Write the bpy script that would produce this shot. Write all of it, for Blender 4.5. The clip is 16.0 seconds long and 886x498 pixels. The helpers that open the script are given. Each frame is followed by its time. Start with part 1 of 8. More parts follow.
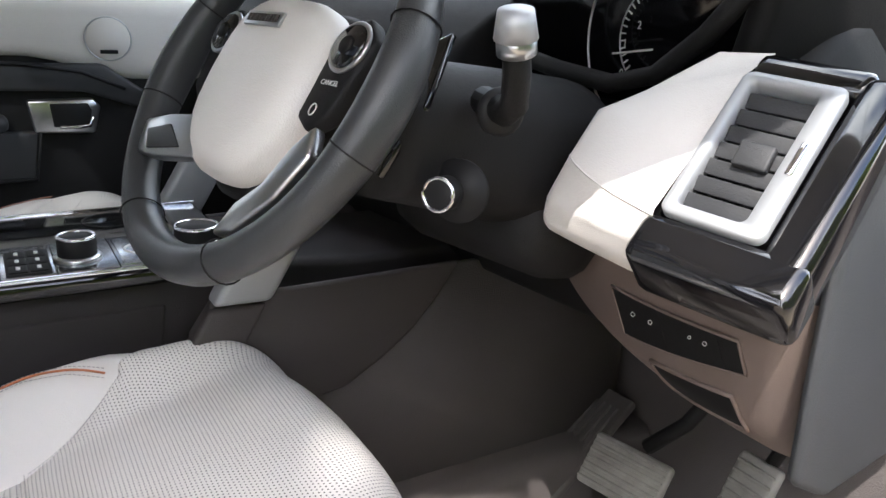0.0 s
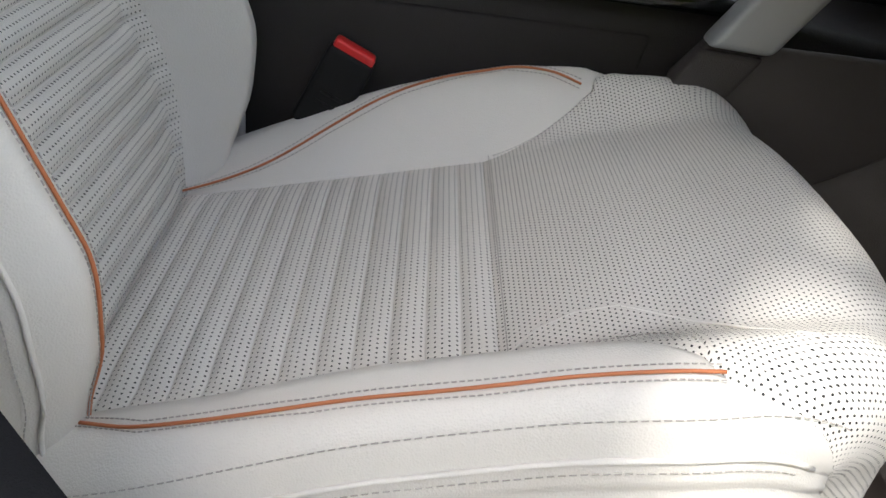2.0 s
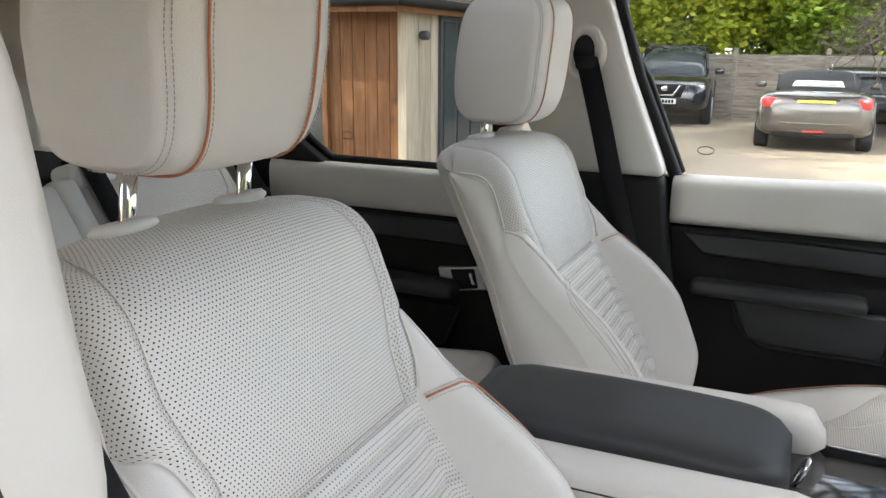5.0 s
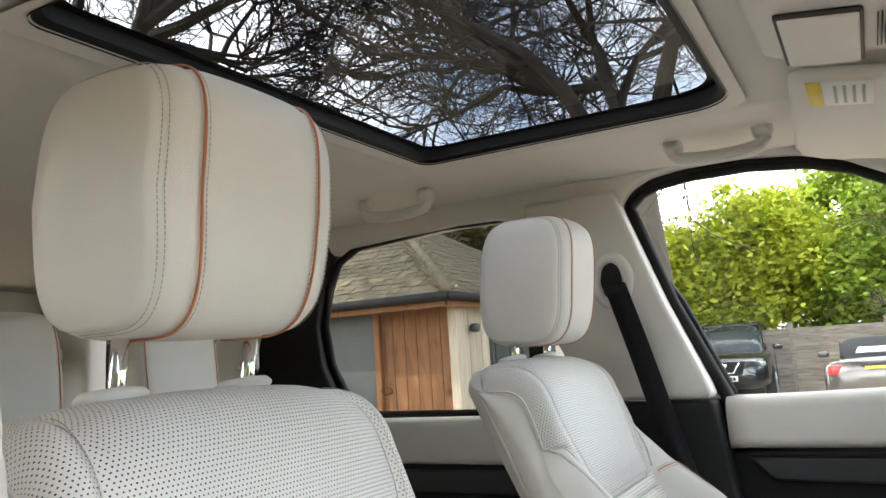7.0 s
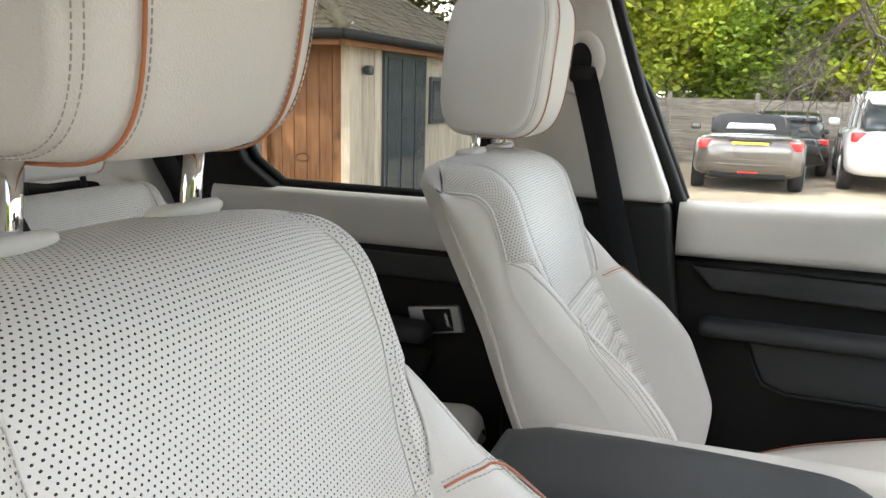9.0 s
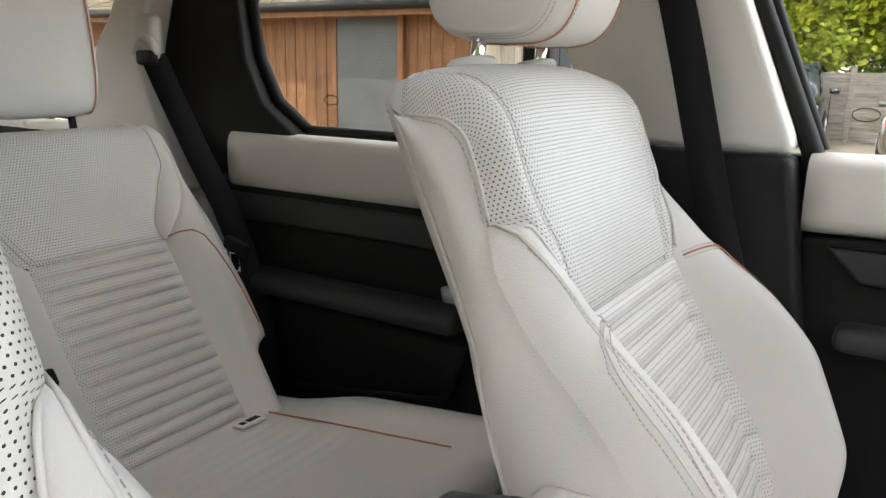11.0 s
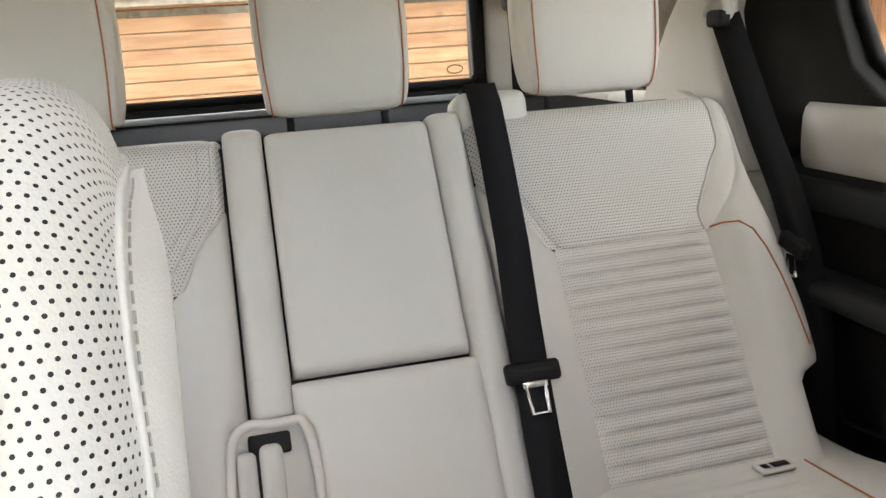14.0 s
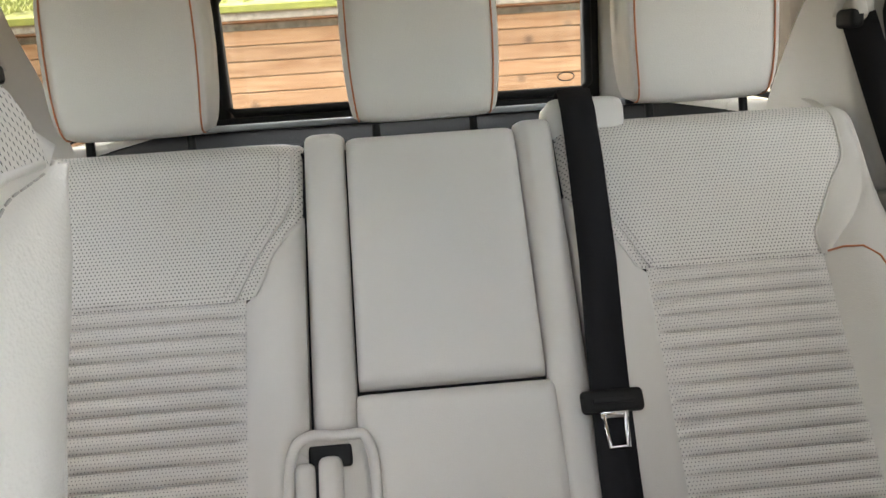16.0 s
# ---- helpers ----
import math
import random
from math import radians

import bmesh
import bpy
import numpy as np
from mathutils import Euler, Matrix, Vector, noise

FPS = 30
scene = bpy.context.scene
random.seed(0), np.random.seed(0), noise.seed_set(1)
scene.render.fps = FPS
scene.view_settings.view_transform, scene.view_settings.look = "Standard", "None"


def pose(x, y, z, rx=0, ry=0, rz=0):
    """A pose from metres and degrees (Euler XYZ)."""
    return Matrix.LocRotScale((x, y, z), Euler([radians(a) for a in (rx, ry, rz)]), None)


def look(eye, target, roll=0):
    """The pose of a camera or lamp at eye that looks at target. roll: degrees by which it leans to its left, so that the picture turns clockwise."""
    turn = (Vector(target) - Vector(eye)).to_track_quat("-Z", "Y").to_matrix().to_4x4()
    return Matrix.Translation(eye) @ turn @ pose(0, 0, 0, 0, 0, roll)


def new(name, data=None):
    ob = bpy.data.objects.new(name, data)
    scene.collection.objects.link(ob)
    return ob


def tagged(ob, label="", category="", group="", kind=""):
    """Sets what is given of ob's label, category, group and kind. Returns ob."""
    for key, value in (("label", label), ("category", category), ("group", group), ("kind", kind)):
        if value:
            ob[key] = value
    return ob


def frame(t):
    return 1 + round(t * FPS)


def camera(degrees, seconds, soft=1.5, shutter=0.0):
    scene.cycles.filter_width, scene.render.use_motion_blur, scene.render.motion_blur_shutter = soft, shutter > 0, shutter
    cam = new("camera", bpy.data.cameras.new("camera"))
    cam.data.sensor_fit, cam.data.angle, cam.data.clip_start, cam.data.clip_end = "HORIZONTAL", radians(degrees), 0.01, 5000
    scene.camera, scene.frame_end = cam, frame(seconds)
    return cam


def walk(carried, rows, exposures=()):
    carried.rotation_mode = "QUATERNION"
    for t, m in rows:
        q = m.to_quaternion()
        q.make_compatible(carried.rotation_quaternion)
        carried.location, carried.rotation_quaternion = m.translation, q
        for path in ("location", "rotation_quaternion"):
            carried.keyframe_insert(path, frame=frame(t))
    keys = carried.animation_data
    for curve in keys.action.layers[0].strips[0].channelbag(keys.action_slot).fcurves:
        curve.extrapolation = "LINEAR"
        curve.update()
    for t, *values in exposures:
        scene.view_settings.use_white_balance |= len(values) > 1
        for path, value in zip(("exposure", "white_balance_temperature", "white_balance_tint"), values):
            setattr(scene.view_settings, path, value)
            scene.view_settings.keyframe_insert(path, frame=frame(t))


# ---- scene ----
cam = camera(60.0, 16.0)
PATH = [
    (0, (0.964, 0.377, 1.366), (-0.664, 1.369, 0.759), 2.7),
    (0.5, (0.91, 0.382, 1.36), (-0.833, 1.049, 0.642), 3.8),
    (1, (0.923, 0.278, 1.247), (-0.867, 0.881, 0.589), 7.9),
    (1.5, (0.894, 0.299, 1.263), (-0.825, 0.621, 0.293), 8.9),
    (2, (0.912, 0.283, 1.237), (-0.774, 0.419, 0.171), 9.2),
    (2.5, (0.906, 0.299, 1.233), (-0.793, 0.232, 0.179), 7.5),
    (3, (0.885, 0.323, 1.275), (-0.831, 0.0, 0.301), 4.8),
    (3.5, (0.882, 0.304, 1.357), (-0.856, -0.178, 0.493), 3.1),
    (4, (0.892, 0.295, 1.41), (-0.857, -0.324, 0.665), 2.0),
    (4.5, (0.904, 0.281, 1.514), (-0.848, -0.449, 0.882), 1.2),
    (5, (0.904, 0.266, 1.588), (-0.85, -0.549, 1.082), 0.5),
    (5.2, (0.894, 0.269, 1.61), (-0.847, -0.598, 1.142), 0.8),
    (7.3, (0.864, 0.3, 1.43), (-0.866, -0.629, 1.809), -4.6),
    (7.5, (0.866, 0.297, 1.423), (-0.858, -0.625, 1.842), -4.8),
    (8, (0.858, 0.282, 1.458), (-0.894, -0.632, 1.767), -4.7),
    (8.5, (0.826, 0.19, 1.556), (-1.004, -0.604, 1.403), -2.0),
    (9, (0.735, 0.111, 1.525), (-1.103, -0.565, 1.122), 1.5),
    (9.2, (0.691, 0.129, 1.49), (-1.134, -0.575, 1.076), 0.5),
    (11.3, (0.277, 0.153, 1.429), (-1.371, -0.976, 0.989), 0.7),
    (11.5, (0.244, 0.152, 1.429), (-1.366, -1.042, 1.025), -0.1),
    (12, (0.187, 0.121, 1.429), (-1.271, -1.265, 1.087), -1.1),
    (12.5, (0.162, 0.097, 1.437), (-1.089, -1.472, 1.107), -2.1),
    (13, (0.161, 0.104, 1.439), (-0.856, -1.613, 1.084), -3.7),
    (13.5, (0.143, 0.073, 1.422), (-0.557, -1.761, 0.948), -2.9),
    (14, (0.115, 0.066, 1.427), (-0.307, -1.834, 0.911), -3.8),
    (14.5, (0.088, 0.054, 1.420), (-0.180, -1.878, 0.945), -3.2),
    (15, (0.045, 0.046, 1.418), (-0.081, -1.899, 0.958), -2.6),
    (15.5, (0.030, 0.021, 1.413), (0.001, -1.924, 0.952), -3.2),
    (16, (0.046, 0.025, 1.413), (-0.056, -1.920, 0.946), -3.8),
]
walk(cam, [(t, look(eye, target, roll)) for t, eye, target, roll in PATH],
     exposures=[(0, 2.3, 6250, 12), (1, 2.1, 6300, 11), (1.5, 1.8, 6350, 10), (2.5, 1.45, 6350, 6), (3.5, 2.25, 6350, 8), (5, 2.5, 6550, 11), (7.3, 2.75, 6600, 9), (9, 2.75, 6700, 10), (11.5, 3.0, 6900, 13), (13, 3.25, 7100, 15), (14, 3.45, 7100, 12), (15, 3.35, 7050, 10), (16, 3.25, 7050, 11)])
# ---- light ----
SUN_TO = Vector((0.462, -0.406, 0.788)).normalized()
world = bpy.data.worlds.new("sky")
scene.world = world
world.use_nodes = True
wn = world.node_tree.nodes
sky = wn.new("ShaderNodeTexSky")
sky.sky_type = "NISHITA"
sky.sun_disc = False
sky.sun_elevation = math.asin(SUN_TO.z)
sky.sun_rotation = math.atan2(SUN_TO.x, SUN_TO.y)
sky.dust_density = 2.5
cloud = wn.new("ShaderNodeTexNoise")
cloud.inputs["Scale"].default_value = 2.2
cloud.inputs["Detail"].default_value = 7.0
cramp = wn.new("ShaderNodeValToRGB")
cramp.color_ramp.elements[0].position = 0.42
cramp.color_ramp.elements[1].position = 0.62
cmix = wn.new("ShaderNodeMix")
cmix.data_type = "RGBA"
cmix.inputs["B"].default_value = (9.5, 9.6, 9.8, 1)
wl = world.node_tree.links
wl.new(cloud.outputs["Fac"], cramp.inputs["Fac"])
wl.new(cramp.outputs["Color"], cmix.inputs["Factor"])
wl.new(sky.outputs["Color"], cmix.inputs["A"])
wl.new(cmix.outputs["Result"], wn["Background"].inputs["Color"])
wn["Background"].inputs["Strength"].default_value = 0.15

sun_data = bpy.data.lights.new("sun", "SUN")
sun_data.energy = 2.0
sun_data.angle = radians(0.5)
sun_data.color = (1.0, 0.95, 0.87)
sun = new("sun", sun_data)
sun.matrix_world = look(SUN_TO * 30, (0, 0, 0))


# ---- materials ----


def shader(name):
    m = bpy.data.materials.new(name)
    m.use_nodes = True
    nt = m.node_tree
    return m, nt, nt.nodes["Principled BSDF"]


def plain(name, color, rough=0.5, metal=0.0, spec=0.5, grain=0.0, grain_scale=400.0, stain=0.12, stain_scale=6.0, coat=0.0, space="Object"):
    """A surface with stains at a large scale and a bump of fine grain."""
    m, nt, b = shader(name)
    n, l = nt.nodes, nt.links
    co = n.new("ShaderNodeTexCoord")
    big = n.new("ShaderNodeTexNoise")
    big.inputs["Scale"].default_value = stain_scale
    big.inputs["Detail"].default_value = 5.0
    l.new(co.outputs[space], big.inputs["Vector"])
    mix = n.new("ShaderNodeMix")
    mix.data_type = "RGBA"
    mix.inputs["A"].default_value = (*[c * (1 - stain) for c in color], 1)
    mix.inputs["B"].default_value = (*[min(1, c * (1 + stain)) for c in color], 1)
    l.new(big.outputs["Fac"], mix.inputs["Factor"])
    l.new(mix.outputs["Result"], b.inputs["Base Color"])
    b.inputs["Roughness"].default_value = rough
    b.inputs["Metallic"].default_value = metal
    b.inputs["Specular IOR Level"].default_value = spec
    b.inputs["Coat Weight"].default_value = coat
    b.inputs["Coat Roughness"].default_value = 0.05
    if grain > 0:
        fine = n.new("ShaderNodeTexNoise")
        fine.inputs["Scale"].default_value = grain_scale
        fine.inputs["Detail"].default_value = 3.0
        l.new(co.outputs[space], fine.inputs["Vector"])
        bump = n.new("ShaderNodeBump")
        bump.inputs["Strength"].default_value = grain
        bump.inputs["Distance"].default_value = 0.001
        l.new(fine.outputs["Fac"], bump.inputs["Height"])
        l.new(bump.outputs["Normal"], b.inputs["Normal"])
        mr = n.new("ShaderNodeMapRange")
        mr.inputs["To Min"].default_value = max(0.02, rough - 0.1)
        mr.inputs["To Max"].default_value = min(1.0, rough + 0.1)
        l.new(big.outputs["Fac"], mr.inputs["Value"])
        l.new(mr.outputs["Result"], b.inputs["Roughness"])
    return m


def leather(name, color, holes=0.0, px=0.0062, py=0.0058, rough=0.42, rib=0.0):
    """Soft leather with pebble grain; with holes > 0 it is perforated by a staggered grid laid in metres on the UV map."""
    m, nt, b = shader(name)
    n, l = nt.nodes, nt.links
    co = n.new("ShaderNodeTexCoord")
    big = n.new("ShaderNodeTexNoise")
    big.inputs["Scale"].default_value = 5.0
    big.inputs["Detail"].default_value = 6.0
    l.new(co.outputs["Object"], big.inputs["Vector"])
    mix = n.new("ShaderNodeMix")
    mix.data_type = "RGBA"
    mix.inputs["A"].default_value = (color[0] * 0.93, color[1] * 0.92, color[2] * 0.91, 1)
    mix.inputs["B"].default_value = (*[min(1, c * 1.05) for c in color], 1)
    l.new(big.outputs["Fac"], mix.inputs["Factor"])
    pebble = n.new("ShaderNodeTexVoronoi")
    pebble.inputs["Scale"].default_value = 700.0
    l.new(co.outputs["Object"], pebble.inputs["Vector"])
    crease = n.new("ShaderNodeTexNoise")
    crease.inputs["Scale"].default_value = 60.0
    crease.inputs["Detail"].default_value = 8.0
    crease.inputs["Distortion"].default_value = 1.2
    l.new(co.outputs["Object"], crease.inputs["Vector"])
    add = n.new("ShaderNodeMath")
    add.operation = "MULTIPLY_ADD"
    add.inputs[1].default_value = 1.6
    l.new(crease.outputs["Fac"], add.inputs[0])
    l.new(pebble.outputs["Distance"], add.inputs[2])
    bump = n.new("ShaderNodeBump")
    bump.inputs["Strength"].default_value = 0.22
    bump.inputs["Distance"].default_value = 0.0012
    l.new(add.outputs[0], bump.inputs["Height"])
    l.new(bump.outputs["Normal"], b.inputs["Normal"])
    b.inputs["Specular IOR Level"].default_value = 0.45
    mr = n.new("ShaderNodeMapRange")
    mr.inputs["To Min"].default_value = rough - 0.08
    mr.inputs["To Max"].default_value = rough + 0.1
    l.new(big.outputs["Fac"], mr.inputs["Value"])
    l.new(mr.outputs["Result"], b.inputs["Roughness"])
    if holes <= 0:
        l.new(mix.outputs["Result"], b.inputs["Base Color"])
        return m

    def mth(op, a, c=None, v=None):
        nd = n.new("ShaderNodeMath")
        nd.operation = op
        l.new(a, nd.inputs[0])
        if c is not None:
            l.new(c, nd.inputs[1])
        if v is not None:
            nd.inputs[1].default_value = v
        return nd.outputs[0]

    sep = n.new("ShaderNodeSeparateXYZ")
    l.new(co.outputs["UV"], sep.inputs[0])
    row = mth("DIVIDE", sep.outputs["Y"], v=py)
    odd = mth("MULTIPLY", mth("MODULO", mth("FLOOR", row), v=2.0), v=0.5)
    colm = mth("ADD", mth("DIVIDE", sep.outputs["X"], v=px), odd)
    fx = mth("MULTIPLY", mth("SUBTRACT", mth("FRACT", colm), v=0.5), v=px)
    fy = mth("MULTIPLY", mth("SUBTRACT", mth("FRACT", row), v=0.5), v=py)
    dist = mth("SQRT", mth("ADD", mth("MULTIPLY", fx, fx), mth("MULTIPLY", fy, fy)))
    mask = mth("LESS_THAN", dist, v=holes)
    if rib > 0:
        q = mth("FRACT", mth("DIVIDE", sep.outputs["Y"], v=rib))
        inside = mth("MULTIPLY", mth("GREATER_THAN", q, v=0.03), mth("LESS_THAN", q, v=0.97))
        mask = mth("MULTIPLY", mask, inside)
    dark = n.new("ShaderNodeMix")
    dark.data_type = "RGBA"
    dark.inputs["B"].default_value = (0.006, 0.0055, 0.005, 1)
    l.new(mask, dark.inputs["Factor"])
    l.new(mix.outputs["Result"], dark.inputs["A"])
    l.new(dark.outputs["Result"], b.inputs["Base Color"])
    return m


def glass(name, tint=(0.92, 0.95, 0.93), gloss=0.06, edge=0.6):
    m = bpy.data.materials.new(name)
    m.use_nodes = True
    n, l = m.node_tree.nodes, m.node_tree.links
    n.remove(n["Principled BSDF"])
    tr = n.new("ShaderNodeBsdfTransparent")
    tr.inputs["Color"].default_value = (*tint, 1)
    gl = n.new("ShaderNodeBsdfGlossy")
    gl.inputs["Roughness"].default_value = 0.01
    gl.inputs["Color"].default_value = (0.9, 0.95, 1.0, 1)
    fr = n.new("ShaderNodeLayerWeight")
    fr.inputs["Blend"].default_value = 0.5
    pw = n.new("ShaderNodeMath")
    pw.operation = "POWER"
    pw.inputs[1].default_value = 4.0
    l.new(fr.outputs["Facing"], pw.inputs[0])
    sc = n.new("ShaderNodeMath")
    sc.operation = "MULTIPLY_ADD"
    sc.inputs[1].default_value = edge
    sc.inputs[2].default_value = gloss * 0.5
    l.new(pw.outputs[0], sc.inputs[0])
    mx = n.new("ShaderNodeMixShader")
    l.new(sc.outputs[0], mx.inputs[0])
    l.new(tr.outputs[0], mx.inputs[1])
    l.new(gl.outputs[0], mx.inputs[2])
    l.new(mx.outputs[0], n["Material Output"].inputs["Surface"])
    return m


def boards(name, c1, c2, scale, stretch, knots=0.5, rough=0.75):
    """Timber: long grain along one axis, knots, and a tone of its own for each piece."""
    m, nt, b = shader(name)
    n, l = nt.nodes, nt.links
    co = n.new("ShaderNodeTexCoord")
    info = n.new("ShaderNodeObjectInfo")
    isl = n.new("ShaderNodeNewGeometry")
    mp = n.new("ShaderNodeMapping")
    mp.inputs["Scale"].default_value = stretch
    shift = n.new("ShaderNodeVectorMath")
    shift.operation = "MULTIPLY_ADD"
    sh = n.new("ShaderNodeCombineXYZ")
    addr = n.new("ShaderNodeMath")
    l.new(info.outputs["Random"], addr.inputs[0])
    l.new(isl.outputs["Random Per Island"], addr.inputs[1])
    for k in range(3):
        l.new(addr.outputs[0], sh.inputs[k])
    l.new(sh.outputs[0], shift.inputs[0])
    shift.inputs[1].default_value = (17.0, 13.0, 19.0)
    l.new(co.outputs["Object"], shift.inputs[2])
    l.new(shift.outputs[0], mp.inputs["Vector"])
    g = n.new("ShaderNodeTexNoise")
    g.inputs["Scale"].default_value = scale
    g.inputs["Detail"].default_value = 8.0
    g.inputs["Distortion"].default_value = 0.8
    l.new(mp.outputs[0], g.inputs["Vector"])
    rp = n.new("ShaderNodeValToRGB")
    rp.color_ramp.elements[0].position = 0.3
    rp.color_ramp.elements[1].position = 0.72
    rp.color_ramp.elements[0].color = (*c1, 1)
    rp.color_ramp.elements[1].color = (*c2, 1)
    l.new(g.outputs["Fac"], rp.inputs["Fac"])
    v = n.new("ShaderNodeTexVoronoi")
    v.inputs["Scale"].default_value = 2.3
    l.new(shift.outputs[0], v.inputs["Vector"])
    kn = n.new("ShaderNodeMapRange")
    kn.inputs["From Min"].default_value = 0.04
    kn.inputs["From Max"].default_value = 0.14
    kn.inputs["To Min"].default_value = 1 - knots
    l.new(v.outputs["Distance"], kn.inputs["Value"])
    tone = n.new("ShaderNodeMapRange")
    tone.inputs["From Max"].default_value = 2.0
    tone.inputs["To Min"].default_value = 0.72
    tone.inputs["To Max"].default_value = 1.25
    l.new(addr.outputs[0], tone.inputs["Value"])
    ml = n.new("ShaderNodeMath")
    ml.operation = "MULTIPLY"
    l.new(kn.outputs["Result"], ml.inputs[0])
    l.new(tone.outputs["Result"], ml.inputs[1])
    mul = n.new("ShaderNodeMix")
    mul.data_type = "RGBA"
    mul.blend_type = "MULTIPLY"
    mul.inputs["Factor"].default_value = 1.0
    l.new(rp.outputs["Color"], mul.inputs["A"])
    l.new(ml.outputs[0], mul.inputs["B"])
    l.new(mul.outputs["Result"], b.inputs["Base Color"])
    b.inputs["Roughness"].default_value = rough
    bp = n.new("ShaderNodeBump")
    bp.inputs["Strength"].default_value = 0.4
    bp.inputs["Distance"].default_value = 0.004
    l.new(g.outputs["Fac"], bp.inputs["Height"])
    l.new(bp.outputs["Normal"], b.inputs["Normal"])
    return m


def foliage(name, c1, c2):
    """Leaves, each with a tone of its own; light shines through them."""
    m, nt, b = shader(name)
    n, l = nt.nodes, nt.links
    isl = n.new("ShaderNodeNewGeometry")
    rp = n.new("ShaderNodeValToRGB")
    rp.color_ramp.elements[0].color = (*c1, 1)
    rp.color_ramp.elements[1].color = (*c2, 1)
    l.new(isl.outputs["Random Per Island"], rp.inputs["Fac"])
    l.new(rp.outputs["Color"], b.inputs["Base Color"])
    b.inputs["Roughness"].default_value = 0.55
    tl = n.new("ShaderNodeBsdfTranslucent")
    l.new(rp.outputs["Color"], tl.inputs["Color"])
    mx = n.new("ShaderNodeMixShader")
    mx.inputs[0].default_value = 0.35
    l.new(b.outputs[0], mx.inputs[1])
    l.new(tl.outputs[0], mx.inputs[2])
    l.new(mx.outputs[0], n["Material Output"].inputs["Surface"])
    return m


CREAM = (0.69, 0.660, 0.622)
M_LEATHER = leather("cream_leather", CREAM)
M_PERF = leather("perforated_cream_leather", CREAM, holes=0.00076, px=0.0043, py=0.0039)
M_RIB = leather("ribbed_perforated_cream_leather", CREAM, holes=0.00080, px=0.0047, py=0.0265 / 5, rib=0.0265)
M_RIBC = leather("ribbed_seat_leather", CREAM, holes=0.00080, px=0.0047, py=0.0258 / 5, rib=0.0258)
M_RIBR = leather("ribbed_rear_leather", CREAM, holes=0.00064, px=0.0046, py=0.0230 / 5, rib=0.0230)
M_RPERF = leather("fine_perforated_leather", CREAM, holes=0.00092, px=0.0052, py=0.0048)
M_PIPE = plain("orange_piping", (0.50, 0.17, 0.07), 0.5)
M_THREAD = plain("grey_thread", (0.40, 0.375, 0.35), 0.7)
M_THREAD_O = plain("orange_thread", (0.55, 0.2, 0.1), 0.7)
M_LINING = plain("headlining_cloth", (0.66, 0.625, 0.575), 0.9, grain=0.5, grain_scale=900, stain=0.04)
M_TRIM = plain("cream_plastic", (0.63, 0.60, 0.56), 0.55, grain=0.25, grain_scale=900, stain=0.04)
M_BLACK = plain("dark_plastic", (0.009, 0.0087, 0.009), 0.62, spec=0.25, grain=0.5, grain_scale=700)
M_DARKL = plain("dark_grey_leather", (0.034, 0.035, 0.037), 0.5, spec=0.35, grain=0.4, grain_scale=600)
M_BROWN = plain("espresso_plastic", (0.036, 0.028, 0.025), 0.55, spec=0.35, grain=0.5, grain_scale=800)
M_ENDP = plain("slate_grey_plastic", (0.062, 0.066, 0.072), 0.5, spec=0.4, grain=0.4, grain_scale=700)
M_ESP = plain("espresso_console", (0.030, 0.026, 0.0255), 0.58, spec=0.3, grain=0.5, grain_scale=700)
M_KNEE = plain("brown_plastic", (0.165, 0.126, 0.108), 0.55, spec=0.4, grain=0.5, grain_scale=800)
M_FOOT = plain("espresso_panel", (0.058, 0.050, 0.048), 0.6, spec=0.3, grain=0.5, grain_scale=700)
M_PEDAL = plain("worn_pedal_rubber", (0.26, 0.245, 0.22), 0.6, grain=0.6, grain_scale=260, stain=0.5, stain_scale=40)
M_GLOSS = plain("piano_black", (0.006, 0.006, 0.007), 0.08, coat=0.6, stain=0.0)
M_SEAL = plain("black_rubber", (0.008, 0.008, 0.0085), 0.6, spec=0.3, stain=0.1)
M_CARPET = plain("dark_carpet", (0.085, 0.074, 0.070), 0.95, grain=1.0, grain_scale=500, stain=0.3)
M_MAT = plain("rubber_mat", (0.085, 0.075, 0.069), 0.8, grain=0.6, grain_scale=300, stain=0.35, stain_scale=14)
M_CHROME = plain("chrome", (0.82, 0.82, 0.83), 0.06, metal=1.0, stain=0.02)
M_SATIN = plain("satin_metal", (0.52, 0.53, 0.54), 0.28, metal=1.0, stain=0.04)
M_SILVER = plain("silver_paint", (0.36, 0.37, 0.38), 0.38, metal=0.3, stain=0.04)
M_ALU = plain("brushed_aluminium", (0.55, 0.57, 0.60), 0.22, metal=1.0, stain=0.06)
M_BELT = plain("black_webbing", (0.012, 0.012, 0.014), 0.8, spec=0.2, grain=0.6, grain_scale=900)
M_RED = plain("red_plastic", (0.62, 0.02, 0.02), 0.4)
M_WHITE = plain("white_print", (0.75, 0.75, 0.73), 0.6)
M_YELLOW = plain("yellow_print", (0.72, 0.55, 0.08), 0.6)
M_WHEELR = plain("wheel_leather", (0.040, 0.042, 0.044), 0.33, grain=0.35, grain_scale=800)
M_GLASS = glass("window_glass")
M_DARKGLASS = glass("sunroof_glass", (0.16, 0.172, 0.185), 0.02, 0.10)
M_PRIVACY = glass("rear_window_glass", (0.56, 0.57, 0.53), 0.02, 0.2)
M_SCREEN = plain("black_display", (0.004, 0.004, 0.005), 0.12, stain=0.0)
M_GRAVEL = plain("pale_gravel", (0.26, 0.213, 0.153), 0.95, grain=1.0, grain_scale=40, stain=0.28, stain_scale=1.1)
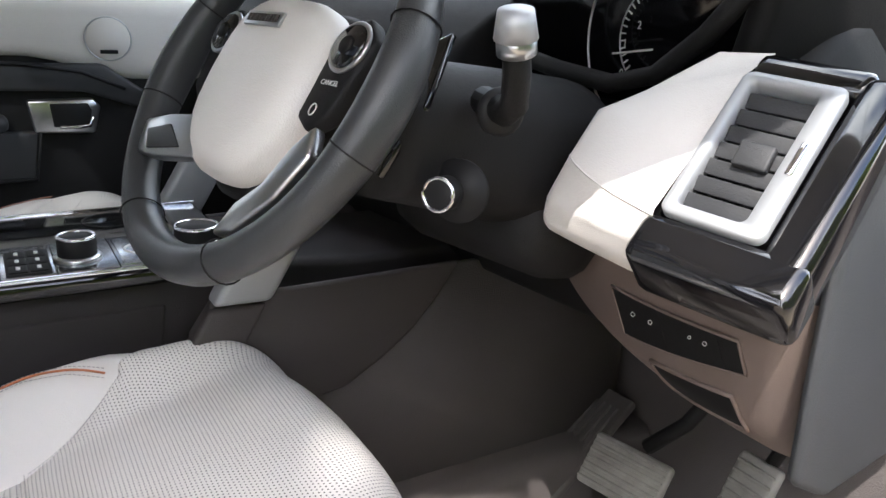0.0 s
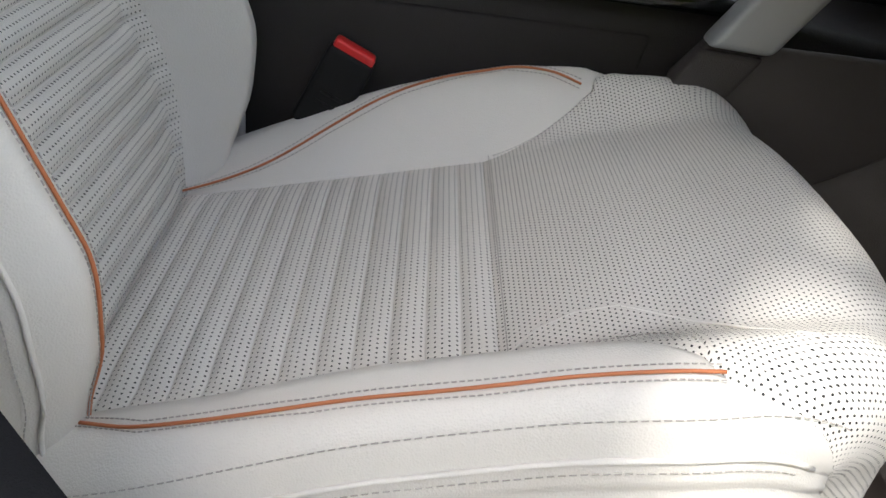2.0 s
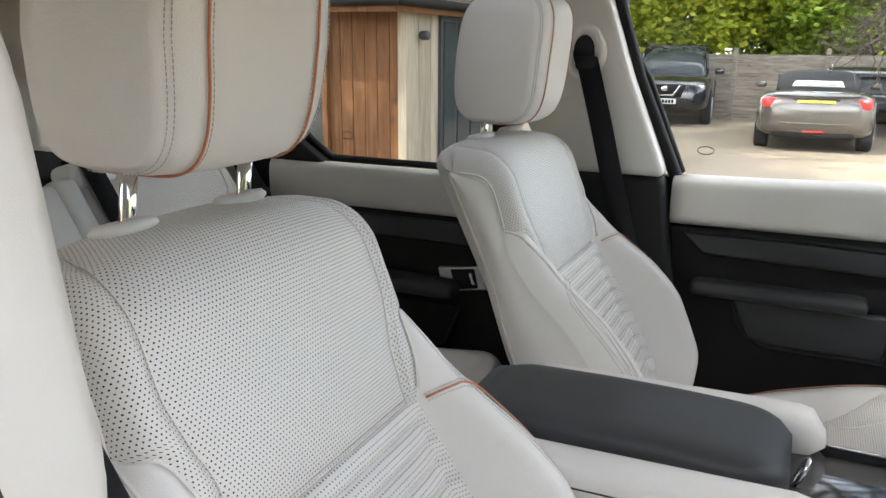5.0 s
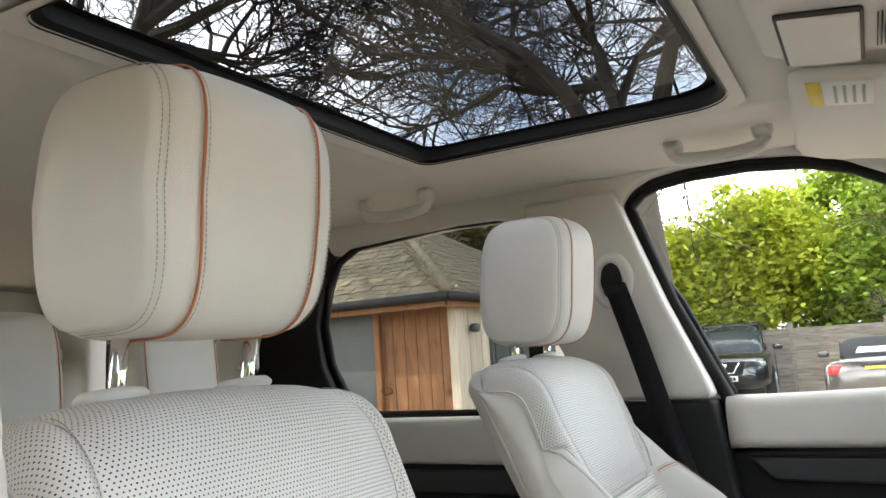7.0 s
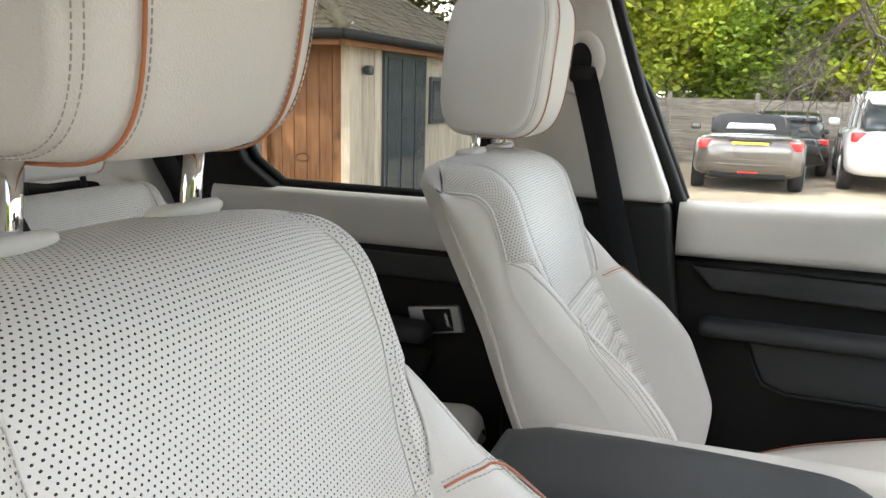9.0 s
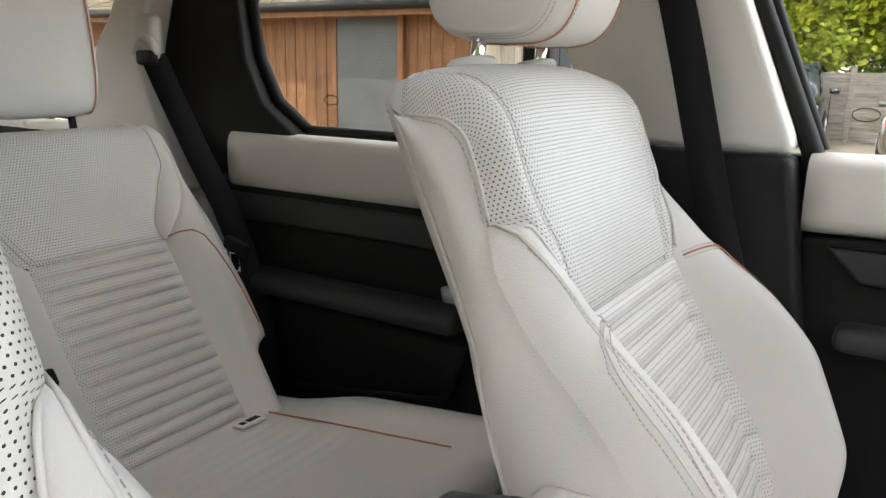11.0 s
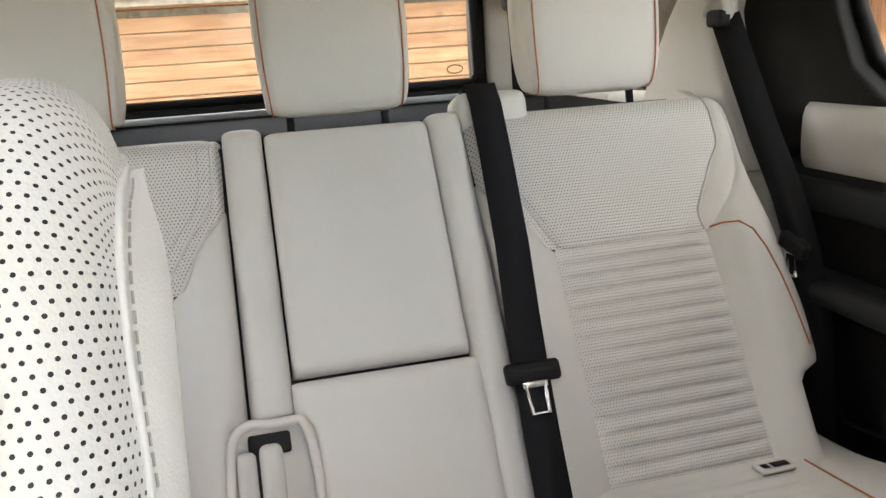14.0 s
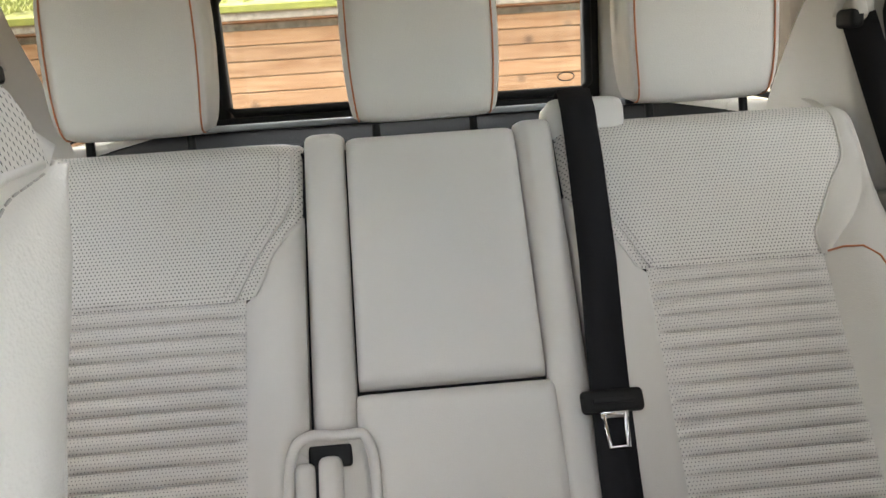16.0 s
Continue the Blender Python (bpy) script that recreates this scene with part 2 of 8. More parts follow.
M_CEDAR = boards("cedar_boards", (0.088, 0.035, 0.012), (0.20, 0.090, 0.032), 5.0, (6.0, 6.0, 0.5))
M_LARCH = boards("pale_larch_boards", (0.21, 0.105, 0.048), (0.33, 0.20, 0.11), 4.0, (0.5, 6.0, 6.0), knots=0.6)
M_GREYWOOD = boards("weathered_boards", (0.16, 0.135, 0.11), (0.34, 0.30, 0.25), 4.0, (5.0, 0.6, 5.0), knots=0.25)
M_PALEWOOD = boards("silvered_boards", (0.27, 0.23, 0.18), (0.42, 0.37, 0.30), 4.0, (6.0, 6.0, 0.5), knots=0.15)
M_SHINGLE = boards("weathered_shingle", (0.05, 0.042, 0.027), (0.12, 0.10, 0.064), 6.0, (2.0, 2.0, 2.0), knots=0.1)
M_MOSS = plain("moss", (0.20, 0.21, 0.05), 0.95, grain=1.0, grain_scale=60, stain=0.5, stain_scale=9)
M_SLATEP = plain("slate_grey_paint", (0.042, 0.048, 0.054), 0.5)
M_BARK = plain("bark", (0.075, 0.062, 0.05), 0.9, grain=1.0, grain_scale=30, stain=0.35)
M_LIME = foliage("lime_leaves", (0.22, 0.30, 0.014), (0.58, 0.62, 0.06))
M_GREEN = foliage("green_leaves", (0.10, 0.18, 0.016), (0.38, 0.49, 0.05))
M_OLIVE = foliage("olive_leaves", (0.07, 0.075, 0.025), (0.22, 0.2, 0.07))
M_CARGREY = plain("grey_car_paint", (0.13, 0.12, 0.11), 0.25, metal=0.5, coat=0.8, stain=0.03)
M_CARBLACK = plain("black_car_paint", (0.012, 0.013, 0.016), 0.2, coat=0.9, stain=0.03)
M_CARWHITE = plain("white_car_paint", (0.78, 0.79, 0.80), 0.25, coat=0.8, stain=0.02)
M_CARGLASS = plain("car_window", (0.05, 0.06, 0.065), 0.05, stain=0.1)
M_TYRE = plain("tyre_rubber", (0.02, 0.02, 0.02), 0.85, stain=0.2)
M_RIM = plain("alloy_rim", (0.45, 0.45, 0.46), 0.3, metal=1.0)
M_TAIL = plain("red_lamp", (0.75, 0.03, 0.03), 0.2, coat=0.6)
M_LAMP = plain("clear_lamp", (0.75, 0.78, 0.8), 0.1, metal=0.6)
M_BLIND = plain("load_cover_cloth", (0.014, 0.014, 0.015), 0.95, spec=0.04, grain=0.6, grain_scale=500)
M_CLOTH = plain("black_soft_top", (0.016, 0.016, 0.018), 0.85, grain=0.6, grain_scale=200)
# ---- mesh helpers ----


def mesh_of(bm, material, smooth=True):
    me = bpy.data.meshes.new("mesh")
    bm.to_mesh(me)
    bm.free()
    for mt in (material if isinstance(material, (list, tuple)) else [material]):
        me.materials.append(mt)
    if smooth:
        me.polygons.foreach_set("use_smooth", [True] * len(me.polygons))
    return me


def part(name, bm, material, parent=None, label="", smooth=True):
    """One mesh object under a thing, or a thing of its own."""
    ob = new(name, mesh_of(bm, material, smooth))
    if parent is not None:
        ob.parent = parent
    if label:
        ob["label"] = label
    return ob


def thing(name, label, category, group="", kind=""):
    return tagged(new(name), label, category, group, kind)


def lerp(a, b, t):
    return a + (b - a) * t


def smooth01(t):
    t = max(0.0, min(1.0, t))
    return t * t * (3 - 2 * t)


def curve_at(pairs, x):
    """Smooth interpolation in a short table that never overshoots."""
    n = len(pairs)
    if x <= pairs[0][0]:
        return pairs[0][1]
    if x >= pairs[-1][0]:
        return pairs[-1][1]
    i = 0
    while x > pairs[i + 1][0]:
        i += 1

    def slope(k):
        return (pairs[k + 1][1] - pairs[k][1]) / (pairs[k + 1][0] - pairs[k][0])

    def tangent(k):
        if k == 0 or k == n - 1:
            return slope(0 if k == 0 else n - 2)
        a, b = slope(k - 1), slope(k)
        return 0.0 if a * b <= 0 else 2 * a * b / (a + b)
    (x0, v0), (x1, v1) = pairs[i], pairs[i + 1]
    h = x1 - x0
    t = (x - x0) / h
    return v0 * (1 + 2 * t) * (1 - t) ** 2 + v1 * t * t * (3 - 2 * t) + h * (tangent(i) * t * (1 - t) ** 2 - tangent(i + 1) * t * t * (1 - t))


def sheet(fn, nu, nv, uvfn=None, back=0.0):
    """A grid of fn(u, v), u and v from 0 to 1; uvfn gives the place in metres for the pattern."""
    bm = bmesh.new()
    layer = bm.loops.layers.uv.new("UVMap")
    rows = [[bm.verts.new(fn(i / nu, j / nv)) for i in range(nu + 1)] for j in range(nv + 1)]
    for j in range(nv):
        for i in range(nu):
            f = bm.faces.new((rows[j][i], rows[j][i + 1], rows[j + 1][i + 1], rows[j + 1][i]))
            if uvfn:
                for lp, (a, b) in zip(f.loops, ((i, j), (i + 1, j), (i + 1, j + 1), (i, j + 1))):
                    lp[layer].uv = uvfn(a / nu, b / nv)
    return bm


def rings(loops, close=True, caps=True):
    """A loft through rings with the same number of points."""
    bm = bmesh.new()
    vs = [[bm.verts.new(p) for p in ring] for ring in loops]
    n = len(vs[0])
    for a, b in zip(vs, vs[1:]):
        for i in range(n if close else n - 1):
            k = (i + 1) % n
            bm.faces.new((a[i], a[k], b[k], b[i]))
    if caps:
        bm.faces.new(list(reversed(vs[0])))
        bm.faces.new(vs[-1])
    bmesh.ops.recalc_face_normals(bm, faces=bm.faces)
    return bm


def tube(points, radius, sides=8, closed=False, flat=None):
    """A round bar along points; radius may be a function of the position 0 to 1."""
    pts = [Vector(p) for p in points]
    n = len(pts)
    loops = []
    up = Vector((0.13, 0.21, 0.97))
    for i, p in enumerate(pts):
        a = pts[(i - 1) % n] if closed or i > 0 else p
        b = pts[(i + 1) % n] if closed or i < n - 1 else p
        t = (b - a).normalized() if (b - a).length > 1e-9 else Vector((0, 0, 1))
        side = t.cross(up)
        if side.length < 1e-3:
            side = t.cross(Vector((1, 0, 0)))
        side.normalize()
        up2 = side.cross(t).normalized()
        r = radius(i / max(1, n - 1)) if callable(radius) else radius
        fy = flat if flat else 1.0
        loops.append([p + side * math.cos(q) * r + up2 * math.sin(q) * r * fy for q in (2 * math.pi * k / sides for k in range(sides))])
    if closed:
        loops.append(loops[0])
    bm = rings(loops, True, not closed)
    if closed:
        bmesh.ops.remove_doubles(bm, verts=bm.verts, dist=1e-6)
    return bm


def join_bm(items):
    """Several bmeshes as one."""
    out = bmesh.new()
    for bm in items:
        me = bpy.data.meshes.new("tmp")
        bm.to_mesh(me)
        bm.free()
        out.from_mesh(me)
        bpy.data.meshes.remove(me)
    return out


def rbox(size, at=(0, 0, 0), r=0.01, seg=3, turn=None):
    """A box with rounded edges."""
    bm = bmesh.new()
    bmesh.ops.create_cube(bm, size=1.0)
    bmesh.ops.scale(bm, vec=size, verts=bm.verts)
    r = min(r, min(size) * 0.49)
    if r > 0:
        bmesh.ops.bevel(bm, geom=list(bm.edges), offset=r, segments=seg, profile=0.5, affect="EDGES")
    m = Matrix.Translation(at)
    if turn is not None:
        m = m @ Euler([radians(a) for a in turn]).to_matrix().to_4x4()
    bmesh.ops.transform(bm, matrix=m, verts=bm.verts)
    return bm


def prism(outline, x0, x1, r=0.006, axis="x", seg=2):
    """A plate of the given outline (two coordinates a point) between x0 and x1 of an axis."""
    def place(p, c):
        return {"x": (c, p[0], p[1]), "y": (p[0], c, p[1]), "z": (p[0], p[1], c)}[axis]
    bm = bmesh.new()
    vs = [bm.verts.new(place(p, x0)) for p in outline]
    f = bm.faces.new(vs)
    res = bmesh.ops.extrude_face_region(bm, geom=[f])
    moved = [g for g in res["geom"] if isinstance(g, bmesh.types.BMVert)]
    delta = Vector(place((0, 0), x1)) - Vector(place((0, 0), x0))
    bmesh.ops.translate(bm, vec=delta, verts=moved)
    bmesh.ops.recalc_face_normals(bm, faces=bm.faces)
    if r > 0:
        bmesh.ops.bevel(bm, geom=list(bm.edges), offset=r, segments=seg, profile=0.5, affect="EDGES", clamp_overlap=True)
    return bm


def disc(center, normal, radius, depth, seg=28, r=0.0):
    """A short round bar whose axis is normal, starting at center."""
    nrm = Vector(normal).normalized()
    q = nrm.to_track_quat("Z", "Y").to_matrix()
    c = Vector(center)
    prof = [(radius - r, 0), (radius, r), (radius, depth - r), (radius - r, depth)] if r else [(radius, 0), (radius, depth)]
    loops = [[c + q @ Vector((math.cos(a) * rr, math.sin(a) * rr, h)) for a in (2 * math.pi * k / seg for k in range(seg))] for rr, h in prof]
    return rings(loops)



THREADS = {}


def bisect(seq, d):
    """How many of the rising numbers are at or below d."""
    lo, hi = 0, len(seq)
    while lo < hi:
        mid = (lo + hi) // 2
        if seq[mid] <= d:
            lo = mid + 1
        else:
            hi = mid
    return lo


def beside(pairs, off):
    """A function of t along the line of pairs, off metres to its side."""
    pts = []
    for i, (a, s) in enumerate(pairs):
        a0, s0 = pairs[max(0, i - 1)]
        a1, s1 = pairs[min(len(pairs) - 1, i + 1)]
        ln = max(1e-6, math.hypot(a1 - a0, s1 - s0))
        pts.append((a - off * (s1 - s0) / ln, s + off * (a1 - a0) / ln))
    m = len(pts) - 1

    def at(t):
        k = min(m - 1, max(0, int(t * m)))
        f = t * m - k
        return lerp(pts[k][0], pts[k + 1][0], f), lerp(pts[k][1], pts[k + 1][1], f)
    return at


def stitches(fn, length, parent, material=None, pitch=0.0046, dash=0.0031, r=0.00036):
    """Short threads along fn(t), t from 0 to 1, of about that length in metres; kept until sew() makes them one part."""
    raw = [Vector(fn(k / 160)) for k in range(161)]
    acc = [0.0]
    for p1, p2 in zip(raw, raw[1:]):
        acc.append(acc[-1] + (p2 - p1).length)

    def even(t):
        d = min(max(t, 0.0), 1.0) * acc[-1]
        k = min(159, max(0, bisect(acc, d) - 1))
        return raw[k].lerp(raw[k + 1], (d - acc[k]) / max(1e-9, acc[k + 1] - acc[k]))
    n = max(2, int(acc[-1] / pitch))
    verts, faces = THREADS.setdefault((parent.name, material or M_THREAD), ([], []))
    for i in range(n):
        a = even((i + 0.1) / n)
        b = even((i + 0.1 + dash / pitch) / n)
        t = (b - a)
        if t.length < 1e-6:
            continue
        s1 = t.cross(Vector((0.3, 0.2, 0.9))).normalized() * r
        s2 = t.cross(s1).normalized() * r
        k = len(verts)
        for p in (a, b):
            verts += [p + s1 + s2, p - s1 + s2, p - s1 - s2, p + s1 - s2]
        faces += [(k, k + 1, k + 5, k + 4), (k + 1, k + 2, k + 6, k + 5), (k + 2, k + 3, k + 7, k + 6), (k + 3, k, k + 4, k + 7), (k, k + 3, k + 2, k + 1), (k + 4, k + 5, k + 6, k + 7)]


def sew():
    """Makes one part of all threads of a thing's part."""
    for (parent, mt), (verts, faces) in THREADS.items():
        me = bpy.data.meshes.new("stitching")
        me.from_pydata([tuple(v) for v in verts], [], faces)
        me.materials.append(mt)
        ob = new("stitching", me)
        ob.parent = bpy.data.objects[parent]
        ob["kind"] = "stuff"
    THREADS.clear()


def seam_dip(e, depth=0.0045, width=0.006):
    return -depth * math.exp(-(e / width) ** 2)


def settle(before, m):
    """Moves the things built since before into their measured place."""
    for ob in [o for o in scene.objects if o.parent is None and o not in before]:
        ob.matrix_world = m @ ob.matrix_basis


def stretch(sx, sy, sz, dx, dy, dz):
    m = Matrix.Diagonal((sx, sy, sz, 1))
    m.translation = (dx, dy, dz)
    return m
# ---- the two front seats ----
SEAT_OF = {1: 0.360, -1: 0.440}
B_H = [(-0.03, 0.0), (0.0, 0.022), (0.06, 0.062), (0.11, 0.098), (0.18, 0.123), (0.28, 0.120), (0.36, 0.094), (0.43, 0.052), (0.47, 0.029), (0.55, 0.004), (0.9, 0.0)]
B_W = [(-0.03, 0.200), (0.03, 0.222), (0.09, 0.238), (0.15, 0.244), (0.30, 0.244), (0.42, 0.234), (0.50, 0.218), (0.556, 0.199), (0.61, 0.197), (0.655, 0.197), (0.705, 0.196), (0.79, 0.192)]
B_MAIN = [(0.4505, 0.140), (0.50, 0.140), (0.55, 0.154), (0.59, 0.162), (0.66, 0.160), (0.79, 0.130)]
B_STRIP = [(0.4505, 0.152), (0.50, 0.166), (0.540, 0.178), (0.547, 0.183), (0.556, 0.199), (0.61, 0.197), (0.655, 0.197), (0.705, 0.196), (0.79, 0.192)]
B_INS = [(-0.03, 0.150), (0.02, 0.156), (0.07, 0.166), (0.15, 0.172), (0.24, 0.173), (0.31, 0.170), (0.38, 0.164), (0.4505, 0.152)]
B_SEAM = [(0.0, 0.196), (0.15, 0.219), (0.30, 0.216), (0.42, 0.199), (0.50, 0.192), (0.535, 0.194), (0.556, 0.199)]
B_SEAM_OUT = [(0.0, 0.206), (0.08, 0.230), (0.15, 0.238), (0.30, 0.236), (0.42, 0.222), (0.50, 0.206), (0.556, 0.199)]
RIB = 0.0265
CRIB = 0.0258
RRIB = 0.0230


def ribs(f, lift=0.0080):
    """Height of a stuffed rib, f from 0 to 1 across it: a full round back between narrow sewn grooves."""
    return lift * (abs(math.sin(math.pi * f)) ** 0.62 - 0.8)


def rib_rows(v, count):
    """Rows gathered at the grooves, v and the answer from 0 to 1 over all ribs."""
    k = v * count
    i = min(count - 1, math.floor(k))
    f = k - i
    return i, f - 0.7 / (2 * math.pi) * math.sin(2 * math.pi * f)


def back_base(lx, s, d):
    """Backrest: s runs up its face and over the top, d stands out of it."""
    s1 = 0.634 - 0.010 * (abs(lx) / 0.2) ** 3
    r = 0.072
    if s <= s1:
        y, z, ny, nz = 0.07 - 0.348 * s, 0.79 + 0.937 * s, 0.937, 0.348
    else:
        th = min((s - s1) / r, 1.20)
        more = ((s - s1) - th * r) * (1 - 0.5 * min(1.0, (abs(lx) / 0.19) ** 4))
        y0, z0 = 0.07 - 0.348 * s1, 0.79 + 0.937 * s1
        a, c = math.sin(th), math.cos(th)
        ty, tz = -0.348 * c - 0.937 * a, 0.937 * c - 0.348 * a
        y = y0 + r * (a * -0.348 + (c - 1) * 0.937) + ty * more
        z = z0 + r * (a * 0.937 + (c - 1) * 0.348) + tz * more
        ny, nz = 0.937 * c - 0.348 * a, 0.348 * c + 0.937 * a
    return lx, y + ny * d, z + nz * d


def back_d(lx, s):
    a, b, h = abs(lx), curve_at(B_W, s), curve_at(B_H, s)
    inner = curve_at(B_INS, s) - 0.012
    rise = smooth01((a - inner) / 0.042)
    d = h * rise - 0.15 * h * smooth01((a - 0.214) / 0.04) + (1 - rise) * 0.028 * math.exp(-((s - 0.17) / 0.13) ** 2)
    re = lerp(0.034, 0.027, smooth01((s - 0.5) / 0.1))
    if a > b - re:
        q = min(1.0, (a - (b - re)) / re)
        d -= re * (1 - math.sqrt(max(0.0, 1 - q * q)))
    return d - 0.006 + 0.007 * (1 - (a / b) ** 2) * smooth01((s - 0.42) / 0.1)


C_H = [(-0.06, 0.0), (0.0, 0.016), (0.1, 0.036), (0.25, 0.062), (0.33, 0.064), (0.40, 0.056), (0.45, 0.046), (0.52, 0.034), (0.60, 0.02), (0.75, 0.01)]
C_W = [(-0.06, 0.238), (0.1, 0.256), (0.40, 0.256), (0.50, 0.243), (0.56, 0.226), (0.62, 0.214), (0.75, 0.208)]
C_FRONT = {1: [(0.3096, 0.166), (0.36, 0.178), (0.40, 0.194), (0.43, 0.213)], -1: [(0.3096, 0.155), (0.36, 0.168), (0.40, 0.184), (0.43, 0.202)]}


def cush_base(lx, s, h):
    """Cushion: s runs forward over its top and down its front, h stands up from it."""
    s1 = 0.552 - (0.115 if lx > 0 else 0.060) * (abs(lx) / 0.25) ** 2.8
    r = 0.058
    if s <= s1:
        y, z, ny, nz = 0.066 + 0.965 * s, 0.822 + 0.262 * s, -0.262, 0.965
    else:
        th = min((s - s1) / r, 1.75)
        more = (s - s1) - th * r
        y0, z0 = 0.066 + 0.965 * s1, 0.822 + 0.262 * s1
        a, c = math.sin(th), math.cos(th)
        y = y0 + r * (a * 0.965 + (1 - c) * 0.262) + (0.965 * c + 0.262 * a) * more
        z = z0 + r * (a * 0.262 - (1 - c) * 0.965) + (0.262 * c - 0.965 * a) * more
        ny, nz = -0.262 * c + 0.965 * a, 0.965 * c + 0.262 * a
    return lx, y + ny * h, z + nz * h


def cush_h(lx, s):
    a, b, hb = abs(lx), curve_at(C_W, s), curve_at(C_H, s)
    h = hb * (1.0 if lx < 0 else 0.72) * smooth01((a - 0.150) / (0.075 if lx < 0 else 0.06))
    re = 0.036
    if a > b - re:
        q = min(1.0, (a - (b - re)) / re)
        h -= re * (1 - math.sqrt(max(0.0, 1 - q * q)))
    return h + 0.014 * smooth01((s - 0.31) / 0.1) * (1 - smooth01((s - 0.52) / 0.1)) * (1 - (a / 0.26) ** 2)


def front_seat(sg, group="front seats"):
    """A front seat; sg is 1 on the driver's side and -1 on the passenger's."""
    who = "cream perforated leather front seat with ribbed centre and orange piping"
    root = thing("front_seat", who, "car seat", group)
    SEAT_X = SEAT_OF[sg]

    def ins(q, s):
        """Half width of the ribbed panel."""
        return curve_at(B_INS, s)

    arm_x = 0.088 if sg > 0 else 0.152

    def w(p):
        return Vector((sg * (SEAT_X + p[0]), p[1], p[2]))

    def back(lx, s, up=0.0):
        return w(back_base(lx, s, back_d(lx, s) + up))

    def cush(lx, s, up=0.0):
        return w(cush_base(lx, s, cush_h(lx, s) + up))

    def panel(name, surf, lo, hi, s0, s1, nu, nv, mt, parent, rib=0, puff=0.004, label="", lift=0.0080):
        def edge(u, v, wd):
            return min(u, 1 - u) * wd, min(v, 1 - v) * (s1 - s0)

        def along(v):
            """Where a row lies, and how far across its rib."""
            if not rib:
                return lerp(s0, s1, v), 0.0
            i, g = rib_rows(v, rib)
            return lerp(s0, s1, (i + g) / rib), g

        def f(u, v):
            s, g = along(v)
            a, b = lo(s), hi(s)
            lx = lerp(a, b, u)
            eu, ev = edge(u, v, abs(b - a))
            e = eu if rib else min(eu, ev)
            up = seam_dip(e) + puff * (1 - math.exp(-(min(eu, ev) / 0.03) ** 2))
            if rib:
                up += ribs(g, lift) * (1 - math.exp(-(eu / 0.010) ** 2))
            return surf(lx, s, up)

        run = {}

        def uv(u, v):
            """Metres along the surface, so that the pattern is not stretched."""
            s = along(v)[0]
            if v not in run:
                pts = [surf(lerp(lo(s), hi(s), k / nu), s) for k in range(nu + 1)]
                acc = [0.0]
                for p1, p2 in zip(pts, pts[1:]):
                    acc.append(acc[-1] + (p2 - p1).length)
                half = acc[-1] / 2
                run[v] = [a - half for a in acc]
            return run[v][round(u * nu)], s
        return part(name, sheet(f, nu, nv, uv), mt, parent, label)

    def fine(surf, q, pairs):
        """The line of a piping, close to the upholstery."""
        acc = [0.0]
        for (a, s), (b, z) in zip(pairs, pairs[1:]):
            acc.append(acc[-1] + math.hypot(b - a, z - s))
        wide = [(t, a) for t, (a, s) in zip(acc, pairs)]
        high = [(t, s) for t, (a, s) in zip(acc, pairs)]
        return [surf(q * curve_at(wide, acc[-1] * k / 70), curve_at(high, acc[-1] * k / 70), 0.0046) for k in range(71)]

    bk = new("backrest")
    bk.parent = root
    cu = new("cushion")
    cu.parent = root
    # backrest
    panel("ribbed_insert", back, lambda s: -ins(-1, s), lambda s: ins(1, s), -RIB, 17 * RIB, 40, 180, M_RIB, bk, rib=18, lift=0.0098, label="ribbed perforated centre panel")
    panel("upper_panel", back, lambda s: -curve_at(B_MAIN, s), lambda s: curve_at(B_MAIN, s), 0.4505, 0.79, 30, 40, M_PERF, bk, label="perforated shoulder panel")

    def strip_hi(s):
        return curve_at(B_STRIP, s)
    for q in (1, -1):
        panel("side_strip", back, lambda s: q * curve_at(B_MAIN, s), lambda s: q * strip_hi(s), 0.4505, 0.79, 14, 76, M_PERF, bk)
        panel("bolster", back, lambda s: q * (ins(q, s) if s < 0.4505 else curve_at(B_STRIP, s)), lambda s: q * curve_at(B_W, s), -0.03, 0.555, 22, 84, M_LEATHER, bk)
        pipe = [(0.154, 0.450), (0.168, 0.452), (0.188, 0.450), (0.206, 0.440), (0.218, 0.42), (0.226, 0.38), (0.229, 0.32), (0.228, 0.25), (0.224, 0.18), (0.216, 0.11), (0.204, 0.04), (0.188, -0.02)]
        if sg > 0 and q > 0:
            pipe = [(0.154, 0.450), (0.163, 0.435), (0.175, 0.415), (0.188, 0.39), (0.198, 0.36), (0.205, 0.32), (0.209, 0.26), (0.210, 0.20), (0.208, 0.15), (0.203, 0.11), (0.195, 0.075), (0.182, 0.03), (0.168, -0.02)]
        elif (sg > 0) != (q > 0):
            pipe = pipe[:7]
        cream = sg < 0 and q < 0
        part("seam" if cream else "piping", tube(fine(back, q, pipe), 0.0013 if sg > 0 else 0.0010, 6), M_LEATHER if cream else M_PIPE, bk, "" if cream else "orange piping")
        for off in (0.0045, -0.0045):
            row = beside(pipe, off)
            stitches(lambda t: back(q * row(t)[0], row(t)[1], 0.0046), 0.5, bk)
        for off in (0.0055,):
            stitches(lambda t: back(q * (curve_at(B_MAIN, lerp(0.465, 0.72, t)) + off), lerp(0.465, 0.72, t), 0.0022), 0.28, bk)
        welt = [(q * strip_hi(lerp(0.462, 0.775, k / 30)), lerp(0.462, 0.775, k / 30)) for k in range(31)]
        part("welt", tube([back(a, s, -0.0024) for a, s in welt], 0.0017, 6), M_LEATHER, bk)
